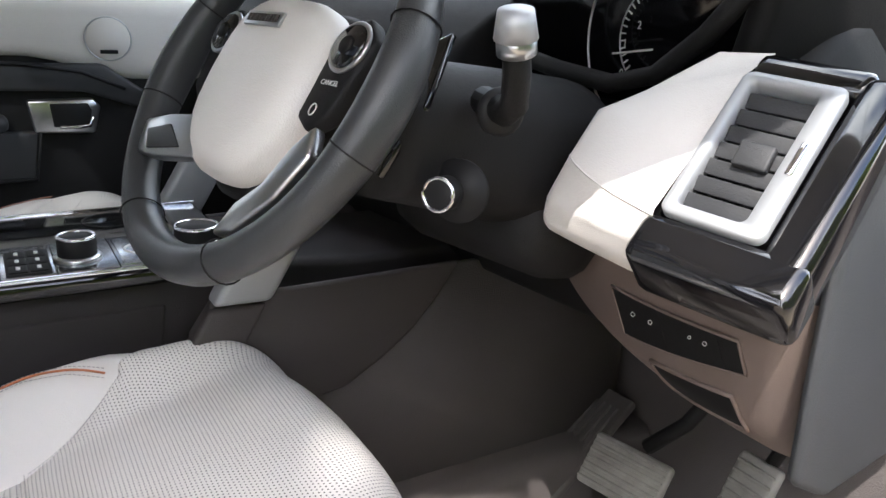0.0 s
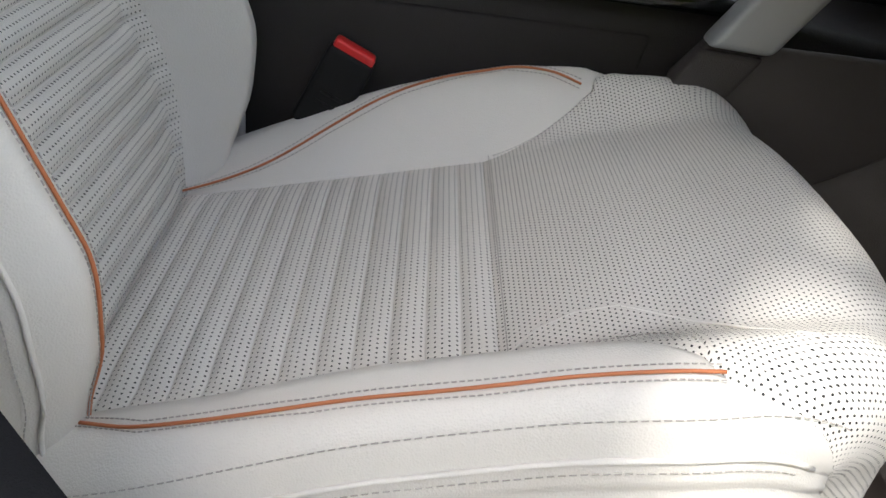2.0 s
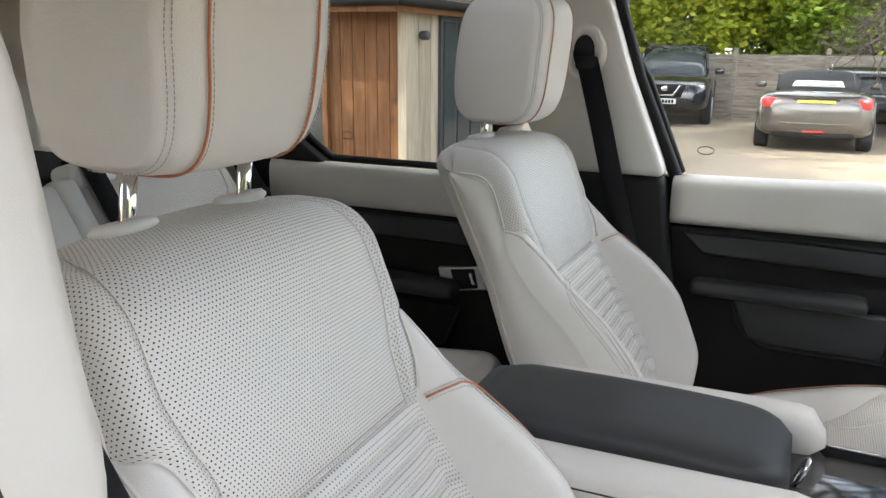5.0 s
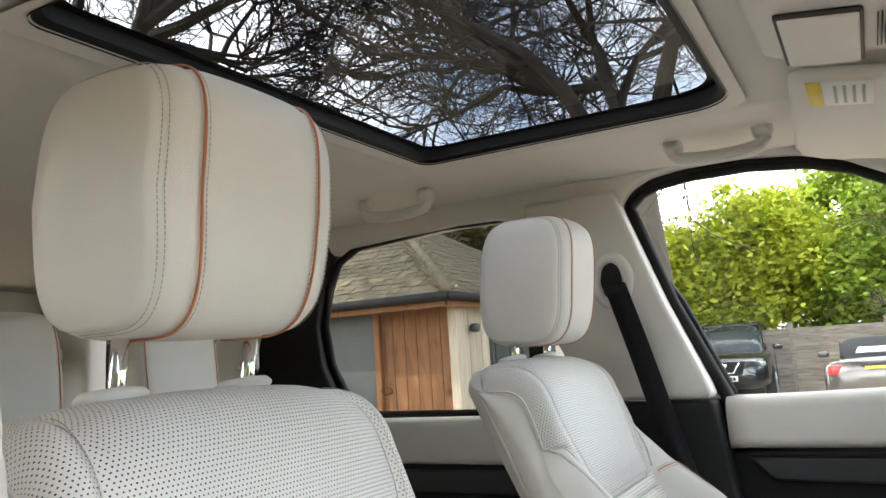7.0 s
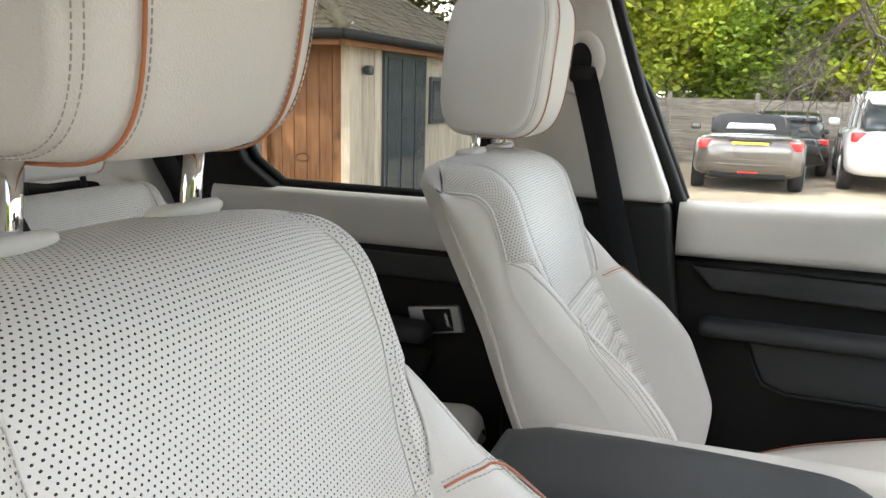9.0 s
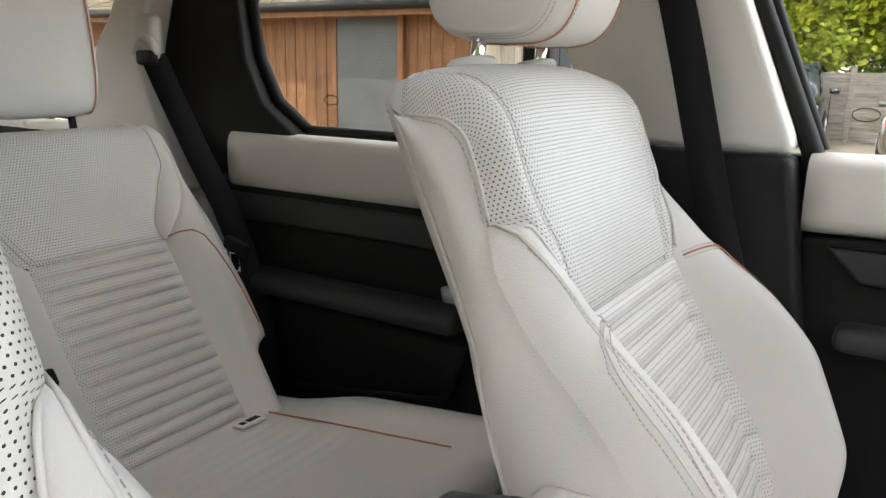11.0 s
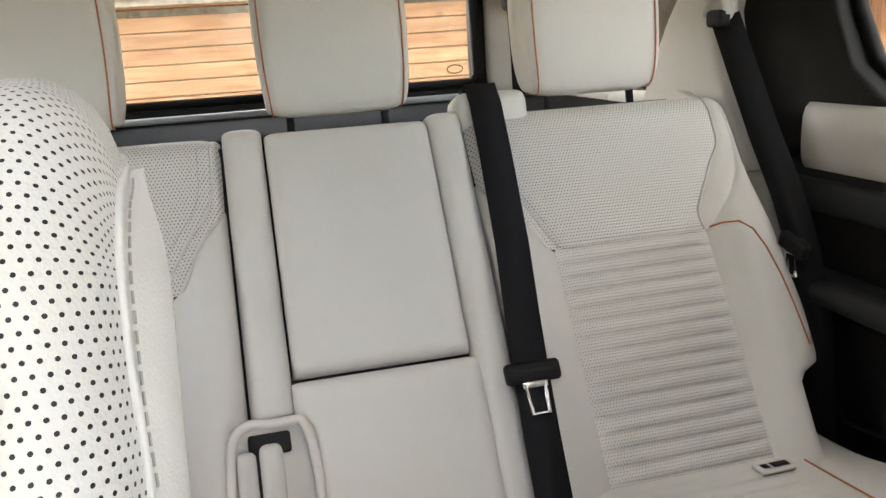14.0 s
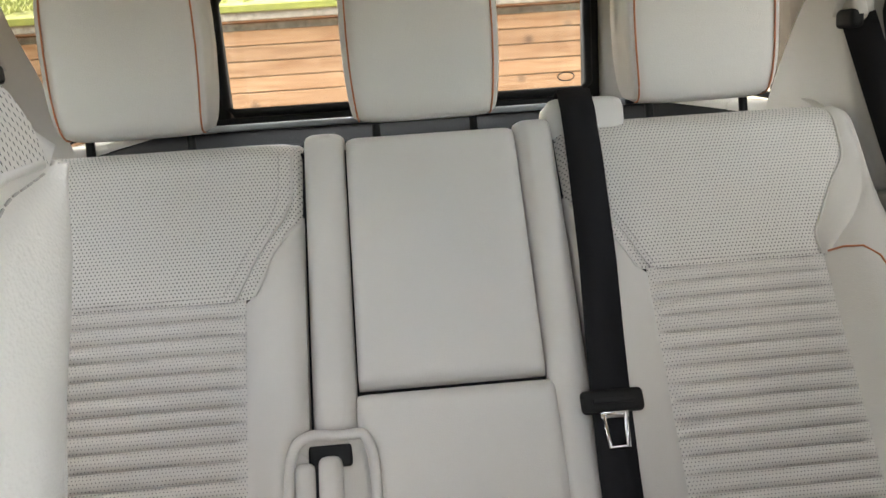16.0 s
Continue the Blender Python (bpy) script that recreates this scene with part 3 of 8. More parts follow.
        part("welt", tube([back(q * curve_at(B_MAIN, lerp(0.4505, 0.76, k / 30)), lerp(0.4505, 0.76, k / 30), -0.0034) for k in range(31)], 0.0010, 6), M_LEATHER, bk)
    for off in (0.008,):
        stitches(lambda t: back(lerp(-0.138, 0.138, t), 0.4505 + off, 0.001), 0.26, bk)

    # sides and rear of the backrest
    def rear(lx, f):
        return w((lx, lerp(0.060, -0.262, f), lerp(0.66, 1.388, f)))
    for q in (1, -1):
        def side(u, v):
            s = lerp(-0.03, 0.79, v)
            a = back(q * curve_at(B_W, s), s, -0.004)
            b = rear(q * curve_at(B_W, s) * lerp(0.95, 0.98, v), v)
            p = a.lerp(b, u)
            p.x += sg * q * 0.012 * math.sin(math.pi * u) ** 1.4 * (1 - 0.4 * smooth01((v - 0.9) / 0.1))
            if u > 0.93:
                p.x -= sg * q * 0.002
            return p
        part("side_panel", sheet(side, 16, 40), M_LEATHER, bk)
        crest = B_SEAM_OUT if q > 0 else B_SEAM
        for off, r in ((0.0, 0.0019), (0.0085, 0.0014)):
            part("bolster_seam", tube([back(q * (curve_at(crest, lerp(0.0, 0.556, k / 40)) + off * min(1.0, 3 - k / 13.4)), lerp(0.0, 0.556, k / 40), 0.0022) for k in range(41)], r, 6), M_LEATHER, bk)
        stitches(lambda t: back(q * (curve_at(crest, lerp(0.0, 0.53, t)) + 0.0043), lerp(0.0, 0.53, t), 0.0036), 0.5, bk, pitch=0.0062, dash=0.0042)
        stitches(lambda t: side(0.05, lerp(0.725, 0.97, t)) + Vector((sg * q * 0.0016, 0, 0)), 0.24, bk, pitch=0.0062, dash=0.0042)
        part("edge_seam", tube([side(0.93, v / 20) + Vector((sg * q * 0.001, 0, 0)) for v in range(21)], 0.0022, 6), M_LEATHER, bk)

    def rear_sheet(u, v):
        s = lerp(-0.03, 0.79, v)
        b = curve_at(B_W, s) * lerp(0.95, 0.98, v)
        p = rear(lerp(-b, b, u), v)
        p.y -= (0.02 + 0.045 * v) * (1 - (2 * u - 1) ** 4)
        return p
    part("rear_panel", sheet(rear_sheet, 16, 24), M_LEATHER, bk)

    def top_cap(u, v):
        b = curve_at(B_W, 0.79)
        lx = lerp(-b, b, u)
        return back(lx, 0.79, -0.004).lerp(rear(lx * 0.98, 1.0) - Vector((0, 0.065 * (1 - (2 * u - 1) ** 4), 0)), v) + Vector((0, -0.008, 0.006)) * math.sin(math.pi * v)
    part("top_cap", sheet(top_cap, 12, 4), M_LEATHER, bk)

    # cushion
    panel("ribbed_insert", cush, lambda s: -0.155, lambda s: 0.166, -CRIB, 12 * CRIB, 36, 130, M_RIBC, cu, rib=13, lift=0.0058, label="ribbed perforated seat panel")

    def fr(s, q=1):
        if s < 0.43:
            return curve_at(C_FRONT[q], s)
        t = min(1.0, (s - 0.43) / 0.11)
        g = curve_at(C_W, 0.43) - curve_at(C_FRONT[q], 0.43)
        return curve_at(C_W, s) - g + g * math.sqrt(1 - (1 - t) ** 2)
    panel("thigh_panel", cush, lambda s: -fr(s, -1), fr, 0.3096, 0.72, 48, 100, M_PERF, cu, label="perforated front panel")
    for q in (1, -1):
        panel("bolster", cush, lambda s: q * ((0.166 if q > 0 else 0.155) if s < 0.3096 else fr(s, q)), lambda s: q * curve_at(C_W, s), -0.06, 0.54, 20, 64, M_LEATHER, cu)
        pipe = [(0.168, -0.02), (0.196, 0.03), (0.218, 0.09), (0.229, 0.2), (0.232, 0.30), (0.231, 0.38), (0.230, 0.435)] if q > 0 else [(0.150, -0.01), (0.172, 0.07), (0.196, 0.15), (0.213, 0.23), (0.222, 0.30), (0.222, 0.345), (0.214, 0.385), (0.200, 0.418)]
        part("piping", tube(fine(cush, q, pipe), 0.0013 if sg > 0 else 0.0010, 6), M_PIPE, cu, "orange piping")
        for off in (0.0045, -0.0045):
            row = beside(pipe, off)
            stitches(lambda t: cush(q * row(t)[0], row(t)[1], 0.0046), 0.48, cu)
        for off in (-0.006,):
            stitches(lambda t: cush(q * (fr(lerp(0.32, 0.43, t), q) + off), lerp(0.32, 0.43, t), 0.0035), 0.2, cu)

        def skirt(u, v):
            s = lerp(-0.06, 0.72, v)
            a = cush(q * curve_at(C_W, s), s, -0.004)
            b = Vector((sg * (SEAT_X + q * (curve_at(C_W, s) - 0.006)), min(a.y, 0.62), min(a.z, 0.772 + 0.10 * v)))
            p = a.lerp(b, u)
            p.x += sg * q * 0.006 * math.sin(math.pi * u)
            if 0.20 < u < 0.30:
                p.x -= sg * q * 0.004
            return p
        part("cushion_side", sheet(skirt, 16, 40), M_LEATHER, cu)
        part("bolster_seam", tube([cush(q * curve_at(C_W, lerp(-0.03, 0.50, k / 40)), lerp(-0.03, 0.50, k / 40), -0.0022) for k in range(41)], 0.0022, 6), M_LEATHER, cu)
        stitches(lambda t: cush(q * (curve_at(C_W, lerp(-0.03, 0.50, t)) - 0.0065), lerp(-0.03, 0.50, t), 0.0012), 0.5, cu, pitch=0.0062, dash=0.0042)
        stitches(lambda t: skirt(0.06, lerp(0.04, 0.70, t)) + Vector((sg * q * 0.0014, 0, 0)), 0.5, cu, pitch=0.0062, dash=0.0042)
    stitches(lambda t: cush(lerp(-0.155, 0.166, t), 0.316, 0.002), 0.33, cu)
    for q in (1,):
        part("seam", tube([cush(q * a, s, 0.0042) for a, s in ((0.162, 0.314), (0.132, 0.338), (0.124, 0.365), (0.126, 0.395), (0.151, 0.441), (0.175, 0.47), (0.199, 0.495), (0.205, 0.54))], 0.0009, 5), M_LEATHER, cu)
    # base below the cushion
    part("seat_base", join_bm([rbox((0.50, 0.56, 0.09), (sg * SEAT_X, 0.31, 0.772), 0.03), rbox((0.028, 0.50, 0.085), (sg * (SEAT_X + 0.262), 0.34, 0.802), 0.012)]), M_TRIM, root, "cream plastic side valance")
    for q in (1, -1):
        part("rail", rbox((0.05, 0.52, 0.14), (sg * (SEAT_X + q * 0.18), 0.28, 0.68), 0.008), M_BLACK, root)
    part("recline_cover", rbox((0.03, 0.13, 0.10), (sg * (SEAT_X + 0.255), 0.01, 0.826), 0.014), M_TRIM, root)
    part("recline_cover", rbox((0.03, 0.13, 0.10), (sg * (SEAT_X - 0.25), 0.04, 0.84), 0.014), M_TRIM, root)

    # head restraint
    hr = new("head_restraint")
    hr.parent = root
    hw, hd, hz = 0.119 if sg > 0 else 0.107, 0.080, 0.114
    hc = (-0.004, -0.228, 1.595) if sg > 0 else (0.020, -0.218, 1.570)

    def hr_point(lx, phi, up=0.0):
        k = max(0.0, 1 - (abs(lx) / hw) ** 4.2) ** (1 / 3.0)
        c, s = math.cos(phi), math.sin(phi)
        e = 0.52
        yy = math.copysign(abs(c) ** e, c)
        zz = math.copysign(abs(s) ** e, s)
        z = (hz * (0.80 + 0.20 * k) + up) * zz * min(1.0, k * 3)
        zz = z / hz
        taper = 1 - 0.10 * max(0.0, -zz) - 0.05 * max(0.0, zz)
        y = (hd * (0.72 + 0.28 * k) + up) * yy * min(1.0, k * 3)
        return w((hc[0] + lx * taper, hc[1] + y + 0.03 * zz * 0.4 - 0.012 * (lx / hw) ** 2, hc[2] + z))
    steps = 34
    loops = []
    for i in [0, 0.12, 0.4] + list(range(1, steps)) + [steps - 0.4, steps - 0.12, steps]:
        lx = -hw * math.cos(math.pi * i / steps)
        g = 0.0
        for c in (hw - 0.045, hw - 0.013):
            g += seam_dip(abs(abs(lx) - c), 0.0025, 0.004)
        loops.append([hr_point(lx * 0.9999995, 2 * math.pi * k / 48, g) for k in range(48)])
    part("pad", rings(loops), M_LEATHER, hr, "cream leather headrest pad")
    for q in (1, -1):
        ring = [hr_point(q * (hw - 0.045), math.radians(a), 0.0012) for a in range(-100, 111, 5)]
        part("piping", tube(ring, 0.0013 if sg > 0 else 0.0009, 6), M_PIPE, hr, "orange piping")
        for c in (hw - 0.0495, hw - 0.0155, hw - 0.0105):
            stitches(lambda t: hr_point(q * c, math.radians(lerp(-95, 105, t)), 0.0008), 0.36, hr)
        part("stem", tube([w((hc[0] + q * 0.0765, -0.262, 1.38)), w((hc[0] + q * 0.0765, -0.245, 1.50))], 0.0075, 14), M_CHROME, hr, "chrome post")
        col = disc(w((hc[0] + q * 0.0765, -0.258, 1.4295)), (0, -0.15, 1), 0.029, 0.011, 28, 0.004)
        bmesh.ops.scale(col, vec=(1.15, 0.8, 1), space=Matrix.Translation(-w((hc[0] + q * 0.0765, -0.258, 1.434))), verts=col.verts)
        part("collar", col, M_TRIM, hr)

    # folding armrest on the inner side
    def arm_loop(y, k):
        pts = []
        zc, hx, hz2 = 1.078 + 0.008 * k, 0.031, 0.041
        for a in range(20):
            th = 2 * math.pi * a / 20
            c, s = math.cos(th), math.sin(th)
            px = math.copysign(abs(c) ** 0.5, c) * hx
            pz = math.copysign(abs(s) ** 0.5, s) * hz2
            pts.append((px, pz))
        return pts, zc
    loops = []
    for i in range(23):
        k = i / 22
        y = lerp(-0.06, 0.340, k)
        e = max(0.0, 1 - max(0.0, (y - 0.308) / 0.033) ** 2) ** 0.5 if y > 0.308 else 1.0
        e = max(e, 0.12)
        pts, zc = arm_loop(y, k)
        low = 1.0 if y < 0.280 else 0.45
        loops.append([Vector((sg * (arm_x + px * (0.35 + 0.65 * e)), y, zc + (pz * e if pz > 0 else pz * low * e))) for px, pz in pts])
    arm = part("armrest", rings(loops), M_LEATHER, root, "padded cream leather armrest")
    part("seam", join_bm([tube([(sg * (arm_x + 0.0312), lerp(0.0, 0.33, k / 12), 1.092 + 0.006 * k / 12) for k in range(13)], 0.0012, 5)]), M_BROWN, arm)
    knob = join_bm([tube([(sg * arm_x + (a - 0.5) * 0.05, 0.304, 1.060) for a in (0, 1)], 0.012, 14)] + [tube([(sg * arm_x + (a - 0.5) * 0.012 + o, 0.304, 1.060) for a in (0, 1)], 0.0135, 14) for o in (-0.02, 0.0, 0.02)])
    part("hinge_block", rbox((0.046, 0.085, 0.030), (sg * arm_x, 0.286, 1.066), 0.008), M_SEAL, arm)
    part("adjuster_wheel", knob, M_BLACK, arm, "black ridged adjuster wheel")
    return root


driver_seat = front_seat(1)
passenger_seat = front_seat(-1)


def buckle(x, y, z, lean=(0, 0, 0)):
    root = thing("belt_buckle", "black seat belt buckle with red release button beside the front seat", "seat belt buckle", "belt buckles")
    root.matrix_world = pose(x, y, z, *lean)
    part("housing", rbox((0.024, 0.052, 0.095), (0, 0, -0.048), 0.006), M_BLACK, root)
    part("stalk", rbox((0.016, 0.036, 0.10), (0, 0.004, -0.14), 0.004), M_BLACK, root)
    part("release_button", rbox((0.018, 0.046, 0.016), (0, 0.0, 0.0), 0.004), M_RED, root, "red release button")
    part("embossing", join_bm([rbox((0.0016, 0.012, 0.004), (0.0125, -0.006 + 0.014 * k, -0.05 - 0.012 * j), 0.0) for k in range(2) for j in range(2)]), M_SEAL, root)
    return root


buckle(0.132, 0.222, 0.970, (-24, 0, 0))
buckle(-0.20, 0.222, 0.970, (-24, 0, 0))

sew()
# ---- the car round the seats ----


def side_outline(points, x0, x1, sg, r=0.006):
    """A trim plate that lies along the side of the car; points are (y, z)."""
    return prism(points, sg * x0, sg * x1, r)


# floor
floor = tagged(part("floor", join_bm([rbox((1.62, 3.45, 0.05), (0, -0.33, 0.565), 0.004), rbox((1.62, 0.05, 0.85), (0, 1.36, 0.93), 0.01, turn=(-18, 0, 0)), rbox((0.40, 2.3, 0.16), (0, 0.20, 0.64), 0.03)]), M_CARPET), "dark carpeted car floor with a raised tunnel", "floor", kind="structure")


def head_z(x, y):
    a = abs(x)
    return 1.820 - 0.020 * smooth01((a - 0.47) / 0.33) ** 1.3 - 0.09 * smooth01((y - 0.28) / 0.55) - 0.08 * smooth01((-y - 1.1) / 0.95) - 0.012 * smooth01((-y - 0.55) / 0.3)


def headliner():
    bm = bmesh.new()
    xs = [-0.80, -0.76, -0.70, -0.64, -0.58, -0.52, -0.46, -0.425, -0.30, -0.15, 0, 0.15, 0.30, 0.425, 0.46, 0.52, 0.58, 0.64, 0.70, 0.76, 0.80]
    ys = [0.86, 0.78, 0.70, 0.60, 0.50, 0.42, 0.35, 0.28, 0.160, 0.05, -0.10, -0.25, -0.35, -0.437, -0.55, -0.70, -0.90, -1.1, -1.3, -1.5, -1.7, -1.85, -2.0]
    grid = {(i, j): bm.verts.new((x, y, head_z(x, y))) for i, x in enumerate(xs) for j, y in enumerate(ys)}
    for i in range(len(xs) - 1):
        for j in range(len(ys) - 1):
            xm, ym = (xs[i] + xs[i + 1]) / 2, (ys[j] + ys[j + 1]) / 2
            if abs(xm) < 0.425 and -0.437 < ym < 0.160:
                continue
            bm.faces.new((grid[i, j], grid[i + 1, j], grid[i + 1, j + 1], grid[i, j + 1]))
    res = bmesh.ops.extrude_face_region(bm, geom=list(bm.faces))
    bmesh.ops.translate(bm, vec=(0, 0, 0.022), verts=[g for g in res["geom"] if isinstance(g, bmesh.types.BMVert)])
    bmesh.ops.recalc_face_normals(bm, faces=bm.faces)
    return bm


ceiling = tagged(part("ceiling", headliner(), M_LINING), "pale cloth headlining with an opening for the sunroof", "ceiling", kind="structure")

# sunroof
roof = thing("sunroof", "dark tinted glass sunroof in a black rubber frame", "sunroof")


def roof_path(inset, z, r=0.07):
    x1, y0, y1 = 0.425 - inset, -0.437 + inset, 0.160 - inset
    pts = []
    for cx, cy, a0 in ((x1 - r, y1 - r, 0), (-x1 + r, y1 - r, 90), (-x1 + 0.03, y0 + 0.03, 180), (x1 - 0.03, y0 + 0.03, 270)):
        rr = r if cy > 0 else 0.03
        pts += [(cx + rr * math.cos(radians(a0 + k * 15)), cy + rr * math.sin(radians(a0 + k * 15)), z) for k in range(7)]
    return pts


def roof_band(i0, i1, z0, z1):
    a, b = roof_path(i0, z0), roof_path(i1, z1)
    bm = bmesh.new()
    va, vb = [bm.verts.new(p) for p in a], [bm.verts.new(p) for p in b]
    for k in range(len(a)):
        q = (k + 1) % len(a)
        bm.faces.new((va[k], va[q], vb[q], vb[k]))
    return bm


part("trim_lip", roof_band(-0.012, 0.012, 1.815, 1.822), M_TRIM, roof)
part("frame", join_bm([roof_band(0.008, 0.020, 1.821, 1.828), roof_band(0.020, 0.021, 1.828, 1.846), roof_band(0.010, 0.008, 1.819, 1.850)]), M_SEAL, roof, "black rubber frame")
pane = part("pane", sheet(lambda u, v: (lerp(-0.45, 0.45, u), lerp(-0.46, 0.185, v), 1.848), 2, 2), M_DARKGLASS, roof, "dark tinted glass")
part("frit", roof_band(0.0, 0.034, 1.8472, 1.8472), M_SEAL, roof, "black printed glass edge")
part("blind_edge", rbox((0.77, 0.012, 0.010), (0, -0.422, 1.838), 0.004), M_SEAL, roof)


def grab_handle(sg, y, x, z, length, label="cream plastic grab handle on the headlining"):
    root = thing("grab_handle", label, "grab handle", "grab handles")
    pts = [(0, -0.5, 0.006), (0, -0.485, -0.012), (0, -0.44, -0.022), (0, -0.25, -0.027), (0, 0, -0.029), (0, 0.25, -0.027), (0, 0.44, -0.022), (0, 0.485, -0.012), (0, 0.5, 0.006)]
    part("bar", tube([(sg * (x + p[0]), y + p[1] * length, z + p[2]) for p in pts], 0.0145, 12, flat=0.85), M_TRIM, root)
    for q in (-0.5, 0.5):
        part("mount", rbox((0.032, 0.036, 0.030), (sg * x, y + q * length * 0.95, z + 0.004), 0.010), M_TRIM, root)
    return root


for sgn in (-1, 1):
    grab_handle(sgn, 0.093, 0.585, 1.807, 0.165)
    grab_handle(sgn, -0.60, 0.575, 1.796, 0.165)
grab_handle(-1, -1.20, 0.56, 1.765, 0.14)

before = set(scene.objects)
# overhead console and sun visors
oc = thing("overhead_console", "cream overhead console with a closed storage hatch and map lights", "overhead console")
part("body", rbox((0.34, 0.30, 0.05), (0.06, 0.375, 1.806), 0.022, turn=(-8, 0, 0)), M_TRIM, oc)
part("hatch", rbox((0.16, 0.078, 0.008), (-0.02, 0.298, 1.786), 0.003, turn=(-8, 0, 0)), M_TRIM, oc)
part("hatch_gap", rbox((0.168, 0.086, 0.006), (-0.02, 0.298, 1.788), 0.003, turn=(-8, 0, 0)), M_BROWN, oc)
for q in (0, 1):
    part("map_light", rbox((0.045, 0.016, 0.007), (0.0 + 0.06 * q, 0.372, 1.776), 0.003, turn=(-8, 0, 0)), M_WHITE, oc)
    part("grille", join_bm([rbox((0.10, 0.0016, 0.003), (0.0, 0.353 + 0.004 * k + q * 0.045, 1.7775), 0.0) for k in range(3)]), M_BROWN, oc)


def sun_visor(sg):
    root = thing("sun_visor", "cream sun visor folded up" + (", with a yellow and white label" if sg < 0 else " over the driver's seat"), "sun visor", "sun visors")
    pts = [(0.135, 0.270), (0.15, 0.252), (0.57, 0.228), (0.63, 0.236), (0.665, 0.27), (0.665, 0.42), (0.135, 0.45)]
    bm = prism([(sg * a, b) for a, b in pts], 1.786, 1.804, 0.006, axis="z", seg=3)
    bmesh.ops.rotate(bm, cent=(0, 0.22, 1.79), matrix=Matrix.Rotation(radians(-9), 3, "X"), verts=bm.verts)
    part("panel", bm, M_TRIM, root)
    if sg > 0:
        return root
    part("warning_label", rbox((0.115, 0.062, 0.001), (sg * 0.203, 0.318, 1.7700), 0.0, turn=(-9, 0, 0)), M_WHITE, root, "white warning label")
    part("label_stripe", rbox((0.115, 0.018, 0.001), (sg * 0.203, 0.280, 1.7758), 0.0, turn=(-9, 0, 0)), M_YELLOW, root, "yellow stripe")
    part("label_bars", join_bm([rbox((0.085, 0.004, 0.001), (sg * 0.203, 0.304 + 0.011 * k, 1.7715 - 0.00174 * k), 0.0, turn=(-9, 0, 0)) for k in range(4)]), M_THREAD, root)
    return root


sun_visor(-1)
sun_visor(1)

settle(before, stretch(0.95, 0.95, 1, -0.01, 0.006, -0.027))

# rail between the headlining and the side windows
RAIL = [(0.50, 1.86), (0.50, 1.668), (0.36, 1.726), (0.291, 1.765), (0.215, 1.788), (0.112, 1.799), (0.0, 1.799), (-0.07, 1.790), (-0.112, 1.770), (-0.133, 1.742), (-0.137, 1.70), (-0.30, 1.70), (-0.368, 1.715), (-0.385, 1.738), (-0.42, 1.748), (-0.53, 1.751), (-0.685, 1.744), (-0.856, 1.733), (-0.93, 1.715), (-1.0, 1.69), (-1.12, 1.69), (-1.12, 1.86)]
for sgn in (-1, 1):
    tagged(part("trim", side_outline(RAIL, 0.722, 0.79, sgn, 0.010), M_LINING), "pale cloth roof rail over the side windows", "roof rail", kind="structure")
# windscreen and its pillars
ws = tagged(new("window_1"), "clear curved windscreen over the dashboard", "windscreen", kind="structure")
wpane = part("pane", sheet(lambda u, v: (lerp(-0.70, 0.70, u), lerp(0.84, 1.42, v) + 0.06 * (1 - (2 * u - 1) ** 2), lerp(1.77, 1.30, v)), 16, 8), M_GLASS, ws)
wpane.visible_shadow = False
for sgn in (-1, 1):
    tagged(part("pillar", side_outline([(0.27, 1.815), (0.385, 1.75), (1.30, 1.31), (1.42, 1.31), (0.70, 1.78), (0.55, 1.815)], 0.70, 0.79, sgn, 0.015), M_TRIM), "cream trimmed windscreen pillar", "pillar", kind="structure")


def belt_strip(points, width, thick=0.0016, face=(1, 0, 0)):
    """Webbing through points; face is the way across it."""
    n = len(points)
    loops = []
    for i, p in enumerate(points):
        p = Vector(p)
        t = Vector(points[min(i + 1, n - 1)]) - Vector(points[max(i - 1, 0)])
        s = Vector(face) - t.normalized() * Vector(face).dot(t.normalized())
        s = s.normalized() * width / 2
        m = t.cross(s).normalized() * thick
        loops.append([p - s - m, p + s - m, p + s + m, p - s + m])
    return rings(loops)


FRONT_WIN = [(-0.150, 1.700), (-0.152, 1.740), (-0.142, 1.772), (-0.118, 1.797), (-0.08, 1.810), (-0.01, 1.818), (0.105, 1.818), (0.211, 1.806), (0.29, 1.782), (0.361, 1.742), (0.80, 1.545), (1.18, 1.365)]


